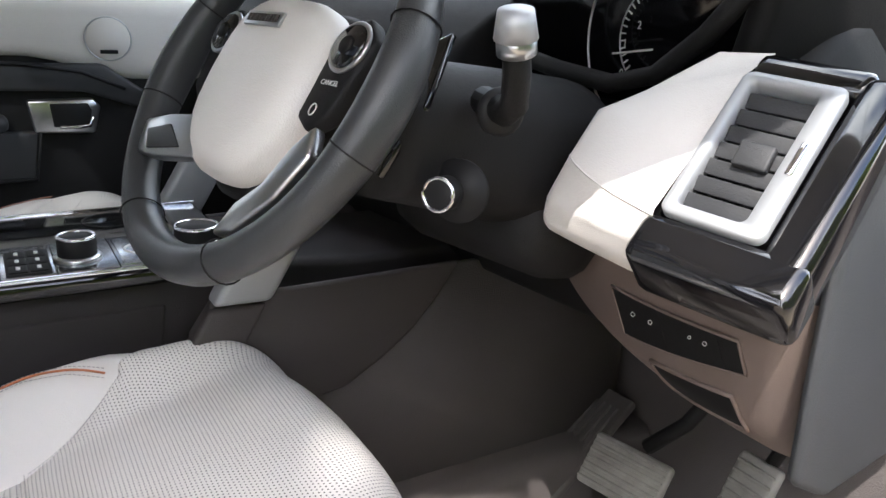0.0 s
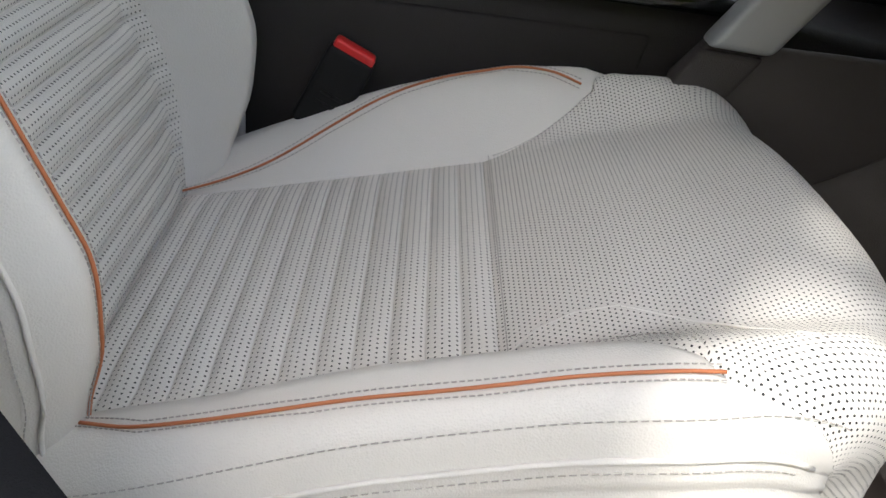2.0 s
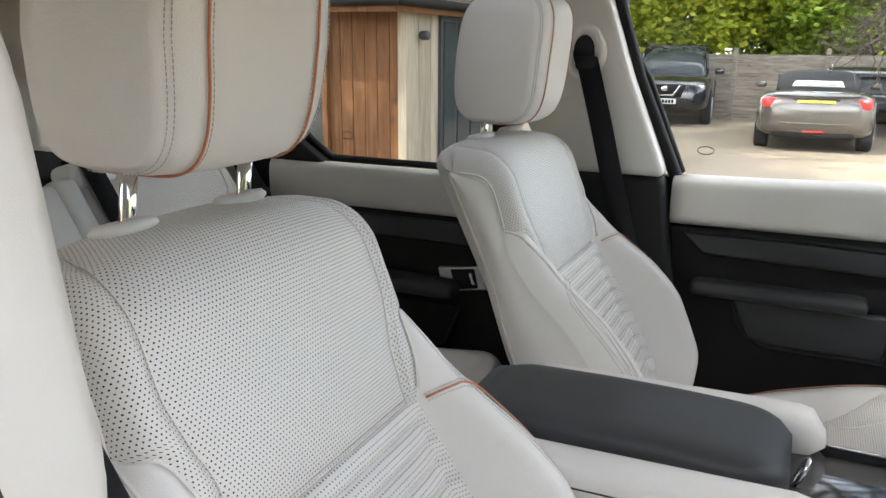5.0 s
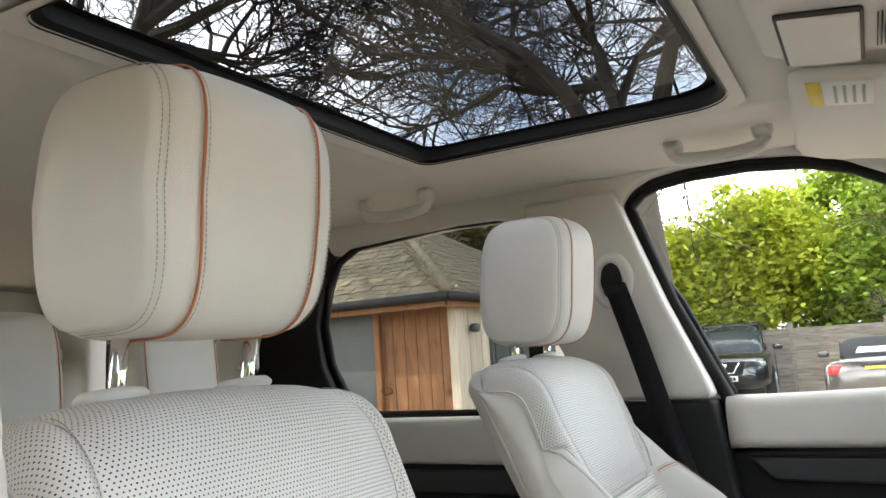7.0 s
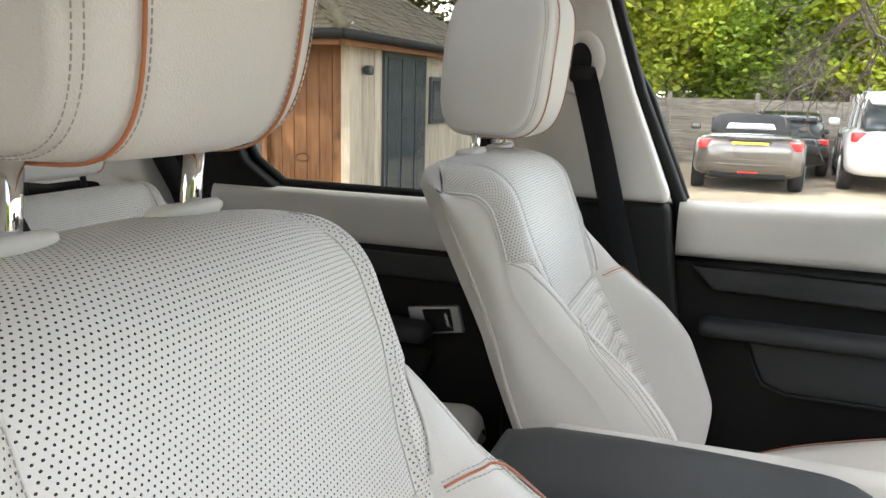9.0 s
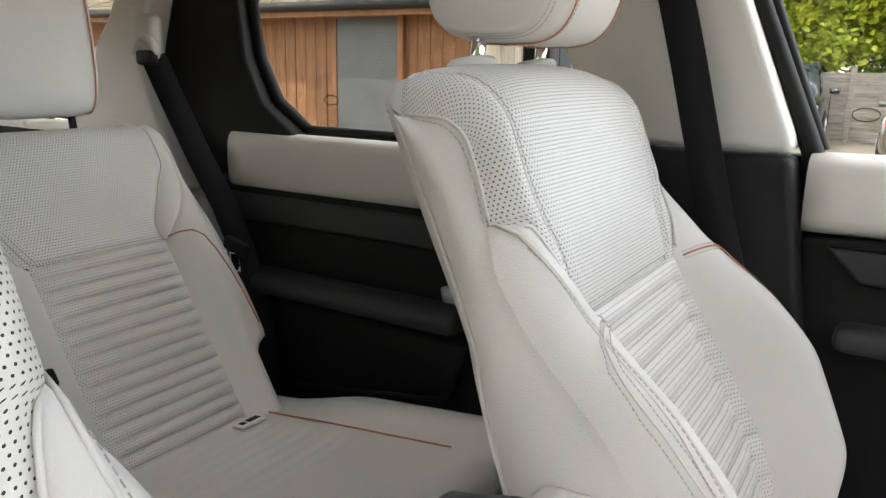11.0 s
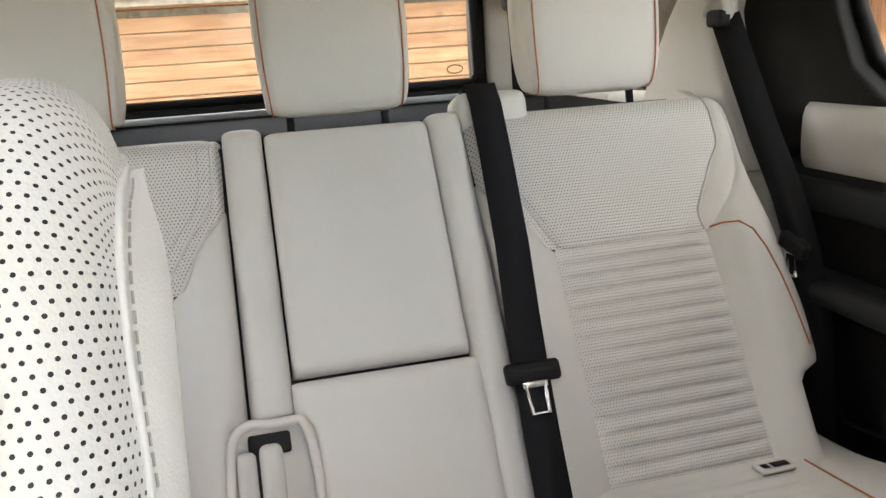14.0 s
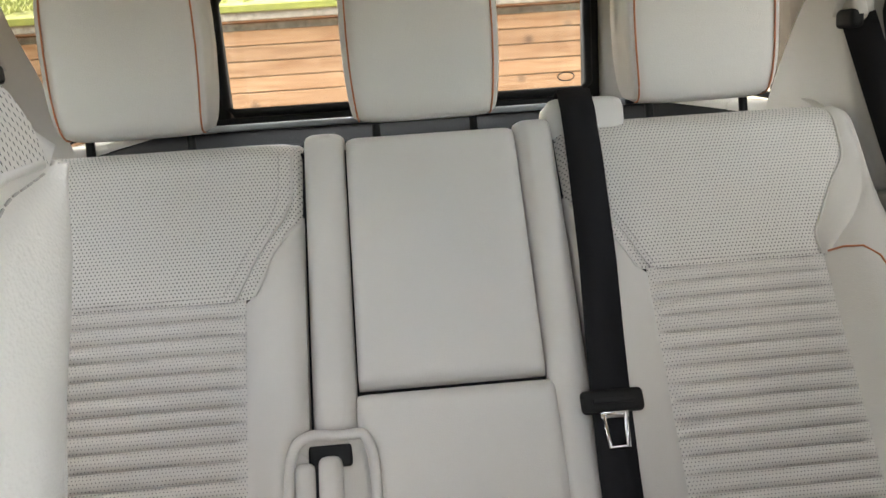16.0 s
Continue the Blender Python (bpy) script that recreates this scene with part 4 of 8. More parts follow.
def car_side(sg, front_door):
    """Pillars, doors and side windows of one side."""
    # centre pillar
    front = [(-0.16, 1.80), (-0.075, 1.55), (0.002, 1.360), (0.006, 1.338)] if sg < 0 else [(-0.15, 1.80), (-0.076, 1.592), (-0.052, 1.432), (-0.043, 1.373), (-0.050, 1.29), (-0.072, 1.245), (-0.12, 1.24)]
    tagged(part("pillar", side_outline(front + [(-0.25, 1.338 if sg < 0 else 1.24), (-0.33, 1.50), (-0.37, 1.80)], 0.735 if sg < 0 else 0.696, 0.80, sg, 0.016), M_TRIM), "cream centre pillar trim with a seat belt loop", "pillar", kind="structure")
    tagged(part("pillar", side_outline([(0.008, 1.334 if sg < 0 else 1.236), (0.05, 1.05), (0.08, 0.60), (-0.30, 0.60), (-0.30, 1.05), (-0.25, 1.334 if sg < 0 else 1.236)], 0.725, 0.80, sg, 0.012), M_BLACK), "dark plastic lower centre pillar", "pillar", kind="structure")
    for y0, dx in ((0.004, 0.0),):
        tagged(part("trim", tube([(sg * (0.793 + dx), -0.147 + y0, 1.775), (sg * (0.797 + dx), -0.072 + y0, 1.545), (sg * (0.80 + dx), 0.018 + y0, 1.338), (sg * (0.80 + dx), 0.028 + y0, 1.24), (sg * (0.80 + dx), 0.06 + y0, 1.0), (sg * (0.80 + dx), 0.10 + y0, 0.62)], 0.015, 8), M_SEAL), "black rubber door seal", "door seal", kind="structure")
    tagged(part("trim", side_outline([(-0.14, 1.332), (0.06, 1.332), (0.14, 0.60), (-0.14, 0.60)], 0.808, 0.84, sg, 0.004), M_SEAL), "black rubber behind the door gap", "door seal", kind="structure")
    # belt of the front seat
    belt = thing("seat_belt", "black front seat belt hanging from the centre pillar", "seat belt", "seat belts")
    part("loop_cover", join_bm([tube([(sg * 0.728, -0.175 + 0.036 * math.cos(a), 1.60 + 0.050 * math.sin(a)) for a in [2 * math.pi * k / 20 for k in range(20)]], 0.013, 8, closed=True)]), M_TRIM, belt, "cream loop surround")
    part("slot", rbox((0.014, 0.062, 0.088), (sg * 0.735, -0.175, 1.60), 0.006), M_SEAL, belt, "dark belt slot")
    part("loop", rbox((0.022, 0.052, 0.03), (sg * 0.722, -0.165, 1.578), 0.009), M_SEAL, belt)
    if sg < 0:
        path = [(sg * 0.715, -0.162, 1.575), (sg * 0.706, -0.125, 1.45), (sg * 0.70, -0.085, 1.30), (sg * 0.70, -0.035, 1.12), (sg * 0.705, 0.0, 0.95), (sg * 0.70, 0.02, 0.72)]
        part("webbing", belt_strip(path, 0.047, face=(0.1, 1, 0)), M_BELT, belt)
        part("tongue", join_bm([rbox((0.012, 0.06, 0.03), (sg * 0.694, -0.02, 1.06), 0.005), rbox((0.004, 0.03, 0.04), (sg * 0.690, -0.015, 1.03), 0.002)]), M_SATIN, belt, "metal belt tongue")
        part("anchor", rbox((0.03, 0.09, 0.05), (sg * 0.70, 0.035, 0.93), 0.014, turn=(25, 0, 0)), M_BLACK, belt)

    # rear door
    rd = thing("door_1", "closed rear door, dark card under a cream top roll", "car door", "car doors", "structure")
    part("card", side_outline([(-0.30, 1.205), (-0.30, 0.62), (-0.92, 0.62), (-1.06, 0.80), (-1.15, 1.00), (-1.15, 1.205)], 0.752, 0.80, sg, 0.01), M_BLACK, rd, "dark plastic door card")
    loops = []
    for k in range(21):
        v = k / 20
        y = lerp(-0.285, -1.065, v)
        e = max(0.12, min(1.0, ((1 - v) * 0.78 / 0.03) ** 0.5)) if v > 0.96 else 1.0
        loops.append([(sg * (0.80 - 0.058 * e * (0.5 - 0.5 * math.copysign(abs(math.cos(a)) ** 0.6, math.cos(a)))), y, 1.252 + 0.058 * e * math.copysign(abs(math.sin(a)) ** 0.6, math.sin(a))) for a in [2 * math.pi * q / 16 for q in range(16)]])
    part("top_roll", rings(loops), M_LEATHER, rd, "padded cream leather top roll")
    part("swage", rbox((0.016, 0.80, 0.055), (sg * 0.748, -0.70, 1.158), 0.007), M_DARKL, rd)
    part("armrest", rbox((0.075, 0.52, 0.045), (sg * 0.727, -0.72, 1.018), 0.02), M_DARKL, rd)
    part("pocket", side_outline([(-0.46, 0.97), (-0.50, 0.86), (-0.88, 0.80), (-1.0, 0.86), (-1.02, 0.98)], 0.738, 0.758, sg, 0.009), M_BLACK, rd)
    part("pocket_piping", tube([(sg * 0.737, y, z) for y, z in ((-0.46, 0.97), (-0.50, 0.86), (-0.60, 0.845), (-0.75, 0.82), (-0.88, 0.80), (-1.0, 0.86), (-1.02, 0.98))], 0.004, 6), M_SEAL, rd)
    dh = part("handle_plate", side_outline([(-0.405, 1.081), (-0.390, 1.022), (-0.508, 1.003), (-0.522, 1.066)], 0.741, 0.756, sg, 0.004), M_SATIN, rd, "satin metal handle plate")
    part("handle_recess", side_outline([(-0.423, 1.074), (-0.412, 1.025), (-0.470, 1.014), (-0.486, 1.065)], 0.737, 0.744, sg, 0.002), M_SEAL, dh)
    part("pull", tube([(sg * 0.735, -0.430, 1.066), (sg * 0.731, -0.428, 1.058), (sg * 0.731, -0.422, 1.040), (sg * 0.736, -0.419, 1.032)], 0.0045, 8), M_CHROME, dh, "chrome pull")
    win_r = [(-0.385, 1.775), (-0.385, 1.315), (-0.860, 1.315), (-0.935, 1.37), (-0.975, 1.453), (-0.988, 1.56), (-0.965, 1.66), (-0.925, 1.73), (-0.86, 1.765), (-0.60, 1.785)]
    part("window_seal", tube([(sg * lerp(0.80, 0.775, (z - 1.3) / 0.5), y, z) for y, z in win_r], 0.011, 8, closed=True), M_SEAL, rd)
    part("rear_frame", side_outline([(-0.93, 1.755), (-0.972, 1.655), (-0.996, 1.56), (-0.982, 1.45), (-0.942, 1.365), (-0.86, 1.308), (-1.10, 1.20), (-1.15, 1.20), (-1.22, 1.46), (-1.15, 1.68), (-1.10, 1.80), (-0.95, 1.80)], 0.755, 0.815, sg, 0.008), M_BLACK, rd, "black rear window frame")
    part("front_frame", side_outline([(-0.355, 1.80), (-0.355, 1.30), (-0.40, 1.30), (-0.40, 1.80)], 0.775, 0.805, sg, 0.005), M_SEAL, rd)
    gp = part("pane", sheet(lambda u, v: (sg * lerp(0.835, 0.785, v), lerp(-0.37, -1.0, u), lerp(1.29, 1.80, v)), 2, 2), M_PRIVACY, rd)
    gp.visible_shadow = False
    part("etched_mark", tube([(sg * 0.826, -0.83 + 0.018 * math.cos(a), 1.375 + 0.009 * math.sin(a)) for a in [2 * math.pi * k / 20 for k in range(20)]], 0.0012, 4, closed=True), M_SEAL, rd)

    # pillar behind the rear door with the belt of the rear seat
    tagged(part("pillar", side_outline([(-1.09, 1.80), (-1.14, 1.68), (-1.215, 1.46), (-1.155, 1.28), (-1.11, 1.18), (-1.64, 1.18), (-1.66, 1.30), (-1.475, 1.305), (-1.44, 1.365), (-1.382, 1.452), (-1.31, 1.533), (-1.265, 1.61), (-1.245, 1.68), (-1.28, 1.735), (-1.40, 1.755), (-1.60, 1.757), (-1.62, 1.80)], 0.695, 0.775, sg, 0.014), M_TRIM), "cream rear pillar trim beside the rear bench", "pillar", kind="structure")
    tagged(part("wall", join_bm([side_outline([(-1.05, 1.18), (-1.05, 0.60), (-2.09, 0.60), (-2.09, 1.30), (-1.66, 1.30), (-1.64, 1.18)], 0.70, 0.775, sg, 0.01), side_outline([(-1.86, 1.29), (-2.09, 1.29), (-2.09, 1.80), (-1.60, 1.80), (-1.60, 1.755), (-1.80, 1.745), (-1.85, 1.70)], 0.70, 0.775, sg, 0.012)]), M_TRIM), "cream side trim of the boot", "side trim", kind="structure")
    qwin = tagged(new("window_2"), "rear quarter window in a cream surround", "window", kind="structure")
    qp = part("pane", sheet(lambda u, v: (sg * lerp(0.80, 0.775, v), lerp(-1.22, -1.88, u), lerp(1.28, 1.77, v)), 2, 2), M_PRIVACY, qwin)
    qp.visible_shadow = False
    part("window_seal", tube([(sg * 0.772, y, z) for y, z in ((-1.382, 1.452), (-1.31, 1.533), (-1.262, 1.61), (-1.243, 1.68), (-1.28, 1.733), (-1.40, 1.752), (-1.60, 1.75), (-1.80, 1.74), (-1.855, 1.69), (-1.86, 1.32), (-1.475, 1.305), (-1.44, 1.365))], 0.009, 6, closed=True), M_SEAL, qwin)
    rb = thing("seat_belt", "black rear seat belt hanging from the rear pillar", "seat belt", "seat belts")
    part("loop_cover", join_bm([rbox((0.03, 0.06, 0.10), (sg * 0.688, -1.17, 1.485), 0.014), tube([(sg * 0.675, -1.165 + 0.028 * math.cos(a), 1.455 + 0.033 * math.sin(a)) for a in [math.pi * k / 10 for k in range(11)]], 0.010, 8)]), M_TRIM, rb, "cream loop surround")
    part("loop", rbox((0.02, 0.05, 0.03), (sg * 0.670, -1.155, 1.45), 0.008), M_SEAL, rb)
    pts = [(sg * 0.680, -1.150, 1.452), (sg * 0.684, -1.10, 1.36), (sg * 0.686, -1.04, 1.26), (sg * 0.688, -0.98, 1.17), (sg * 0.690, -0.935, 1.08), (sg * 0.694, -0.90, 0.95), (sg * 0.698, -0.88, 0.70)]
    part("webbing", belt_strip(pts, 0.047, face=(-sg, -1, 0)), M_BELT, rb)
    tg = part("tongue_grip", rbox((0.016, 0.058, 0.026), (sg * 0.664, -0.925, 1.098), 0.005, turn=(-15, 0, 0)), M_BLACK, rb)
    part("tongue", tube([(sg * 0.660, -0.925 + a, 1.085 + b) for a, b in ((-0.011, 0), (0.011, 0.0), (0.011, -0.035), (-0.011, -0.035))], 0.003, 6, closed=True), M_CHROME, tg, "metal tongue")

    if not front_door:
        return
    # front door
    fd = thing("door_2", "closed front door, cream top roll over a black card", "car door", "car doors", "structure")
    part("card", side_outline([(0.02, 1.225), (0.07, 0.60), (1.22, 0.60), (1.22, 1.30), (0.75, 1.28)], 0.765, 0.84, sg, 0.01), M_BLACK, fd, "dark plastic door card")
    loops = []
    for k in range(25):
        v = k / 24
        y = lerp(0.024, 1.20, v)
        zl = 1.232 - 0.05 * smooth01((y - 0.45) / 0.22)
        zt = 1.338 + 0.02 * smooth01(y / 0.8)
        zc, hz = (zl + zt) / 2, (zt - zl) / 2
        loops.append([(sg * (0.845 - 0.095 * (0.5 - 0.5 * math.copysign(abs(math.cos(a)) ** 0.5, math.cos(a)))), y, zc + hz * math.copysign(abs(math.sin(a)) ** 0.5, math.sin(a))) for a in [2 * math.pi * q / 20 for q in range(20)]])
    part("top_roll", rings(loops), M_LEATHER, fd, "padded cream leather top roll")
    sp = part("speaker", disc((sg * 0.752, 0.615, 1.272), (-sg, 0, 0), 0.043, 0.006, 40, 0.002), M_TRIM, fd, "round cream speaker grille")
    part("rim", tube([(sg * 0.748, 0.615 + 0.044 * math.cos(a), 1.272 + 0.044 * math.sin(a)) for a in [2 * math.pi * k / 40 for k in range(40)]], 0.0016, 6, closed=True), M_SATIN, sp)
    part("badge", rbox((0.002, 0.034, 0.008), (sg * 0.745, 0.615, 1.246), 0.001), M_SEAL, sp)
    part("swage", side_outline([(0.055, 1.222), (0.10, 1.175), (0.56, 1.165), (0.66, 1.13), (0.70, 1.15), (0.60, 1.222)], 0.744, 0.768, sg, 0.008), M_DARKL, fd)
    part("swage_lip", tube([(sg * 0.744, y, z) for y, z in ((0.06, 1.226), (0.30, 1.226), (0.45, 1.222), (0.56, 1.205), (0.64, 1.17))], 0.004, 6), M_SEAL, fd)
    part("armrest", rbox((0.06, 0.34, 0.034), (sg * 0.742, 0.25, 1.105), 0.015), M_DARKL, fd)
    part("pocket_pad", side_outline([(0.165, 1.085), (0.20, 1.00), (0.24, 0.985), (0.46, 0.985), (0.475, 1.085)], 0.748, 0.768, sg, 0.008), M_DARKL, fd)
    part("pad_piping", tube([(sg * 0.747, y, z) for y, z in ((0.165, 1.085), (0.18, 1.04), (0.20, 1.0), (0.24, 0.985), (0.46, 0.985), (0.475, 1.085))], 0.0035, 6), M_SEAL, fd)
    dh = part("handle_plate", side_outline([(0.455, 1.148), (0.465, 1.083), (0.575, 1.078), (0.59, 1.135), (0.575, 1.150)], 0.742, 0.770, sg, 0.005), M_SATIN, fd, "satin metal handle plate")
    part("handle_recess", side_outline([(0.495, 1.142), (0.50, 1.094), (0.565, 1.092), (0.572, 1.128), (0.565, 1.142)], 0.738, 0.745, sg, 0.002), M_SEAL, dh)
    part("pull", tube([(sg * 0.735, y, z) for y, z in ((0.510, 1.095), (0.540, 1.094), (0.566, 1.096), (0.570, 1.115))], 0.004, 8), M_CHROME, dh, "chrome pull")
    part("lower_pocket", rbox((0.06, 0.70, 0.16), (sg * 0.735, 0.62, 0.75), 0.03), M_BLACK, fd)
    part("window_seal", tube([(sg * lerp(0.83, 0.785, (z - 1.33) / 0.46), y, z) for y, z in [(0.030, 1.338), (-0.002, 1.42), (-0.050, 1.54)] + [(y + 0.012, z - 0.008) for y, z in FRONT_WIN] + [(1.18, 1.36)]], 0.010, 8), M_SEAL, fd)
    gp = part("pane", sheet(lambda u, v: (sg * lerp(0.858, 0.80, v), lerp(-0.16, 1.22, u), lerp(1.31, 1.82, v)), 2, 2), M_GLASS, fd)
    gp.visible_shadow = False
    part("etched_mark", tube([(sg * 0.851, 0.075 + 0.017 * math.cos(a), 1.388 + 0.009 * math.sin(a)) for a in [2 * math.pi * k / 20 for k in range(20)]], 0.0009, 4, closed=True), M_SEAL, fd)


for sgn, dx in ((-1, 0.035), (1, -0.06)):
    before = set(scene.objects)
    car_side(sgn, sgn < 0)
    tagged(part("trim", tube([(sgn * 0.792, y, z + 0.006) for y, z in FRONT_WIN], 0.012, 8), M_SEAL), "black rubber door opening seal", "door seal", kind="structure")
    settle(before, stretch(1, 0.97, 0.945, dx, 0.01 if sgn < 0 else -0.012, 0.07))
# the driver's belt hangs forward of its pillar
dbelt = thing("seat_belt", "black driver's seat belt hanging down beside the seat", "seat belt", "seat belts")
part("webbing", belt_strip([(0.668, -0.175, 1.560), (0.640, -0.135, 1.42), (0.632, -0.075, 1.30), (0.650, -0.010, 1.20), (0.676, 0.050, 1.10), (0.700, 0.110, 1.0), (0.722, 0.175, 0.9), (0.740, 0.240, 0.8), (0.745, 0.28, 0.66)], 0.047, face=(0.64, -0.77, 0)), M_BELT, dbelt)
dt = part("tongue_grip", rbox((0.062, 0.016, 0.030), (0.668, 0.038, 1.09), 0.006, turn=(20, 0, -48)), M_BLACK, dbelt, "black tongue grip")
part("tongue", join_bm([rbox((0.030, 0.004, 0.034), (0.653, 0.044, 1.068), 0.0015, turn=(20, 0, -48))]), M_SATIN, dt, "metal tongue")
part("stop_button", disc((0.687, 0.082, 1.035), (0.77, 0.64, 0.1), 0.008, 0.004, 16, 0.001), M_BLACK, dbelt)
# sill under the open driver's door
tagged(part("trim", rbox((0.10, 1.15, 0.10), (0.80, 0.60, 0.60), 0.02), M_BROWN), "dark plastic door sill trim", "door sill", kind="structure")

# tailgate with the rear window
tg = thing("tailgate", "closed tailgate with a wide rear window in a black frame", "tailgate")
part("lower_panel", rbox((1.42, 0.06, 0.72), (0, -2.03, 0.955), 0.012), M_BLACK, tg)
for q in (-1, 1):
    part("side_frame", prism([(q * 0.462, 1.30), (q * 0.466, 1.62), (q * 0.470, 1.72), (q * 0.500, 1.72), (q * 0.502, 1.30)], -2.06, -2.005, 0.006, "y"), M_BLACK, tg)
    part("side_trim", prism([(q * 0.500, 1.25), (q * 0.498, 1.72), (q * 0.60, 1.80), (q * 0.76, 1.80), (q * 0.80, 1.25)], -2.05, -1.985, 0.012, "y"), M_TRIM, tg, "cream boot pillar trim")
part("header", rbox((1.44, 0.06, 0.10), (0, -2.03, 1.735), 0.012), M_TRIM, tg, "cream header trim")
part("upper_frame", rbox((0.99, 0.05, 0.075), (0, -2.03, 1.662), 0.012), M_BLACK, tg)
wf = [(-0.45, 1.325), (0.45, 1.325), (0.468, 1.345), (0.468, 1.58), (0.462, 1.605), (0.44, 1.622), (-0.44, 1.622), (-0.462, 1.605), (-0.468, 1.58), (-0.468, 1.345)]
part("window_seal", tube([(x, -2.0, z) for x, z in wf], 0.012, 8, closed=True), M_SEAL, tg)
rp = part("pane", sheet(lambda u, v: (lerp(-0.485, 0.485, u), -2.03, lerp(1.30, 1.66, v)), 2, 2), M_GLASS, tg)
rp.visible_shadow = False
part("etched_mark", tube([(-0.415 + 0.022 * math.cos(a), -2.02, 1.362 + 0.011 * math.sin(a)) for a in [2 * math.pi * k / 20 for k in range(20)]], 0.0016, 4, closed=True), M_SEAL, tg)
cover = thing("load_cover", "dark grey load cover behind the rear bench", "load cover")
part("blind", rbox((1.36, 0.70, 0.012), (0, -1.62, 1.275), 0.004), M_BLIND, cover)
part("cassette", rbox((1.36, 0.09, 0.05), (0, -1.30, 1.272), 0.02), M_BLIND, cover)
part("lip", rbox((1.30, 0.02, 0.016), (0, -1.93, 1.293), 0.004), M_SILVER, cover)
for sgn in (-1, 1):
    tb = thing("seat_belt", "black belt of the third row hanging on the boot pillar", "seat belt", "seat belts")
    part("guide", rbox((0.05, 0.05, 0.06), (sgn * 0.545, -1.90, 1.53), 0.016), M_SEAL, tb)
    part("webbing", belt_strip([(sgn * 0.545, -1.87, 1.52), (sgn * 0.548, -1.86, 1.40), (sgn * 0.55, -1.86, 1.29)], 0.05), M_BELT, tb)
    part("bracket", rbox((0.16, 0.03, 0.04), (sgn * 0.63, -1.92, 1.53), 0.012), M_TRIM, tb)


# plain outer body that closes the car round the cabin
shell = tagged(new("body_shell"), "plain dark grey outer body of the car", "car body", kind="structure")
for sg, rear, front in ((-1, [(-2.12, 0.38), (-2.12, 1.24), (1.25, 1.27), (1.25, 0.38)], [(1.26, 0.38), (1.26, 1.20), (1.9, 1.16), (2.30, 1.02), (2.36, 0.42)]),
                        (1, [(-2.12, 0.38), (-2.12, 1.24), (-0.02, 1.26), (0.02, 0.58), (1.25, 0.58), (1.25, 0.38)], [(1.26, 0.38), (1.26, 1.20), (1.9, 1.16), (2.30, 1.02), (2.36, 0.42)])):
    part("side_skin", side_outline(rear, 0.872, 0.885, sg, 0.004), M_CARGREY, shell)
    part("wing", side_outline(front, 0.80, 0.885, sg, 0.02), M_CARGREY, shell)
    for y in (1.72, -1.45):
        ty = part("tyre", rings([[(sg * (0.80 + dx), y + rr * math.cos(a), 0.42 + rr * math.sin(a)) for a in [2 * math.pi * k / 32 for k in range(32)]] for dx, rr in ((-0.12, 0.30), (-0.125, 0.35), (-0.09, 0.37), (0.09, 0.37), (0.125, 0.35), (0.12, 0.24))]), M_TYRE, shell)
        part("rim", disc((sg * 0.86, y, 0.42), (sg, 0, 0), 0.25, 0.03, 28, 0.006), M_RIM, ty)
part("bonnet", prism([(1.45, 1.24), (1.9, 1.19), (2.30, 1.06), (2.38, 0.90), (2.38, 0.45), (2.28, 0.45), (2.28, 0.88), (2.24, 1.02), (1.88, 1.15), (1.45, 1.20)], -0.80, 0.80, 0.01), M_CARGREY, shell)
part("tail", prism([(-2.10, 0.40), (-2.10, 1.26), (-2.16, 1.24), (-2.18, 0.42)], -0.86, 0.86, 0.01), M_CARGREY, shell)
part("underbody", rbox((1.60, 4.3, 0.12), (0, 0.10, 0.47), 0.03), M_SEAL, shell)
before = set(scene.objects)
# ---- dashboard, wheel and console ----
dash = thing("dashboard", "dark dashboard with cream leather facing and a silver framed air vent", "dashboard")
FULL = [(1.42, 1.40), (1.06, 1.44), (0.99, 1.39), (0.94, 1.34), (0.91, 1.22), (1.0, 1.06), (1.42, 0.98)]
part("body", join_bm([prism(FULL, -0.80, 0.13, 0.015), prism([(1.42, 1.285), (1.0, 1.285), (0.945, 1.282), (0.91, 1.22), (1.0, 1.06), (1.42, 0.98)], 0.128, 0.602, 0.008), prism(FULL, 0.60, 0.68, 0.015), prism([(1.42, 1.40), (1.42, 1.28), (1.05, 1.28), (1.05, 1.44)], 0.12, 0.61, 0.004)]), M_BLACK, dash, "black dashboard top")


def facing(u, v):
    """Cream pad of the driver's end, between its inner edge and the air vent."""
    inner = [(0.520, 0.798, 1.184), (0.522, 0.803, 1.215), (0.528, 0.820, 1.25), (0.522, 0.850, 1.286), (0.548, 0.878, 1.303), (0.588, 0.918, 1.339)]
    outer = [(0.634, 0.818, 1.168), (0.650, 0.804, 1.205), (0.652, 0.807, 1.232), (0.643, 0.860, 1.28), (0.637, 0.905, 1.327), (0.632, 0.940, 1.341)]
    k = v * 4.999
    i = int(k)
    a, b = (Vector(p[i]).lerp(Vector(p[i + 1]), smooth01(k - i) * 0.4 + (k - i) * 0.6) for p in (inner, outer))
    p = a.lerp(b, u)
    roll = max(0.0, 1 - u * 7) ** 2 + 0.8 * max(0.0, 1 - v * 9) ** 2
    return p + Vector((0, -0.010 * math.sin(math.pi * u) * math.sin(math.pi * min(1.0, v * 1.2 + 0.05)) + 0.016 * roll, 0))


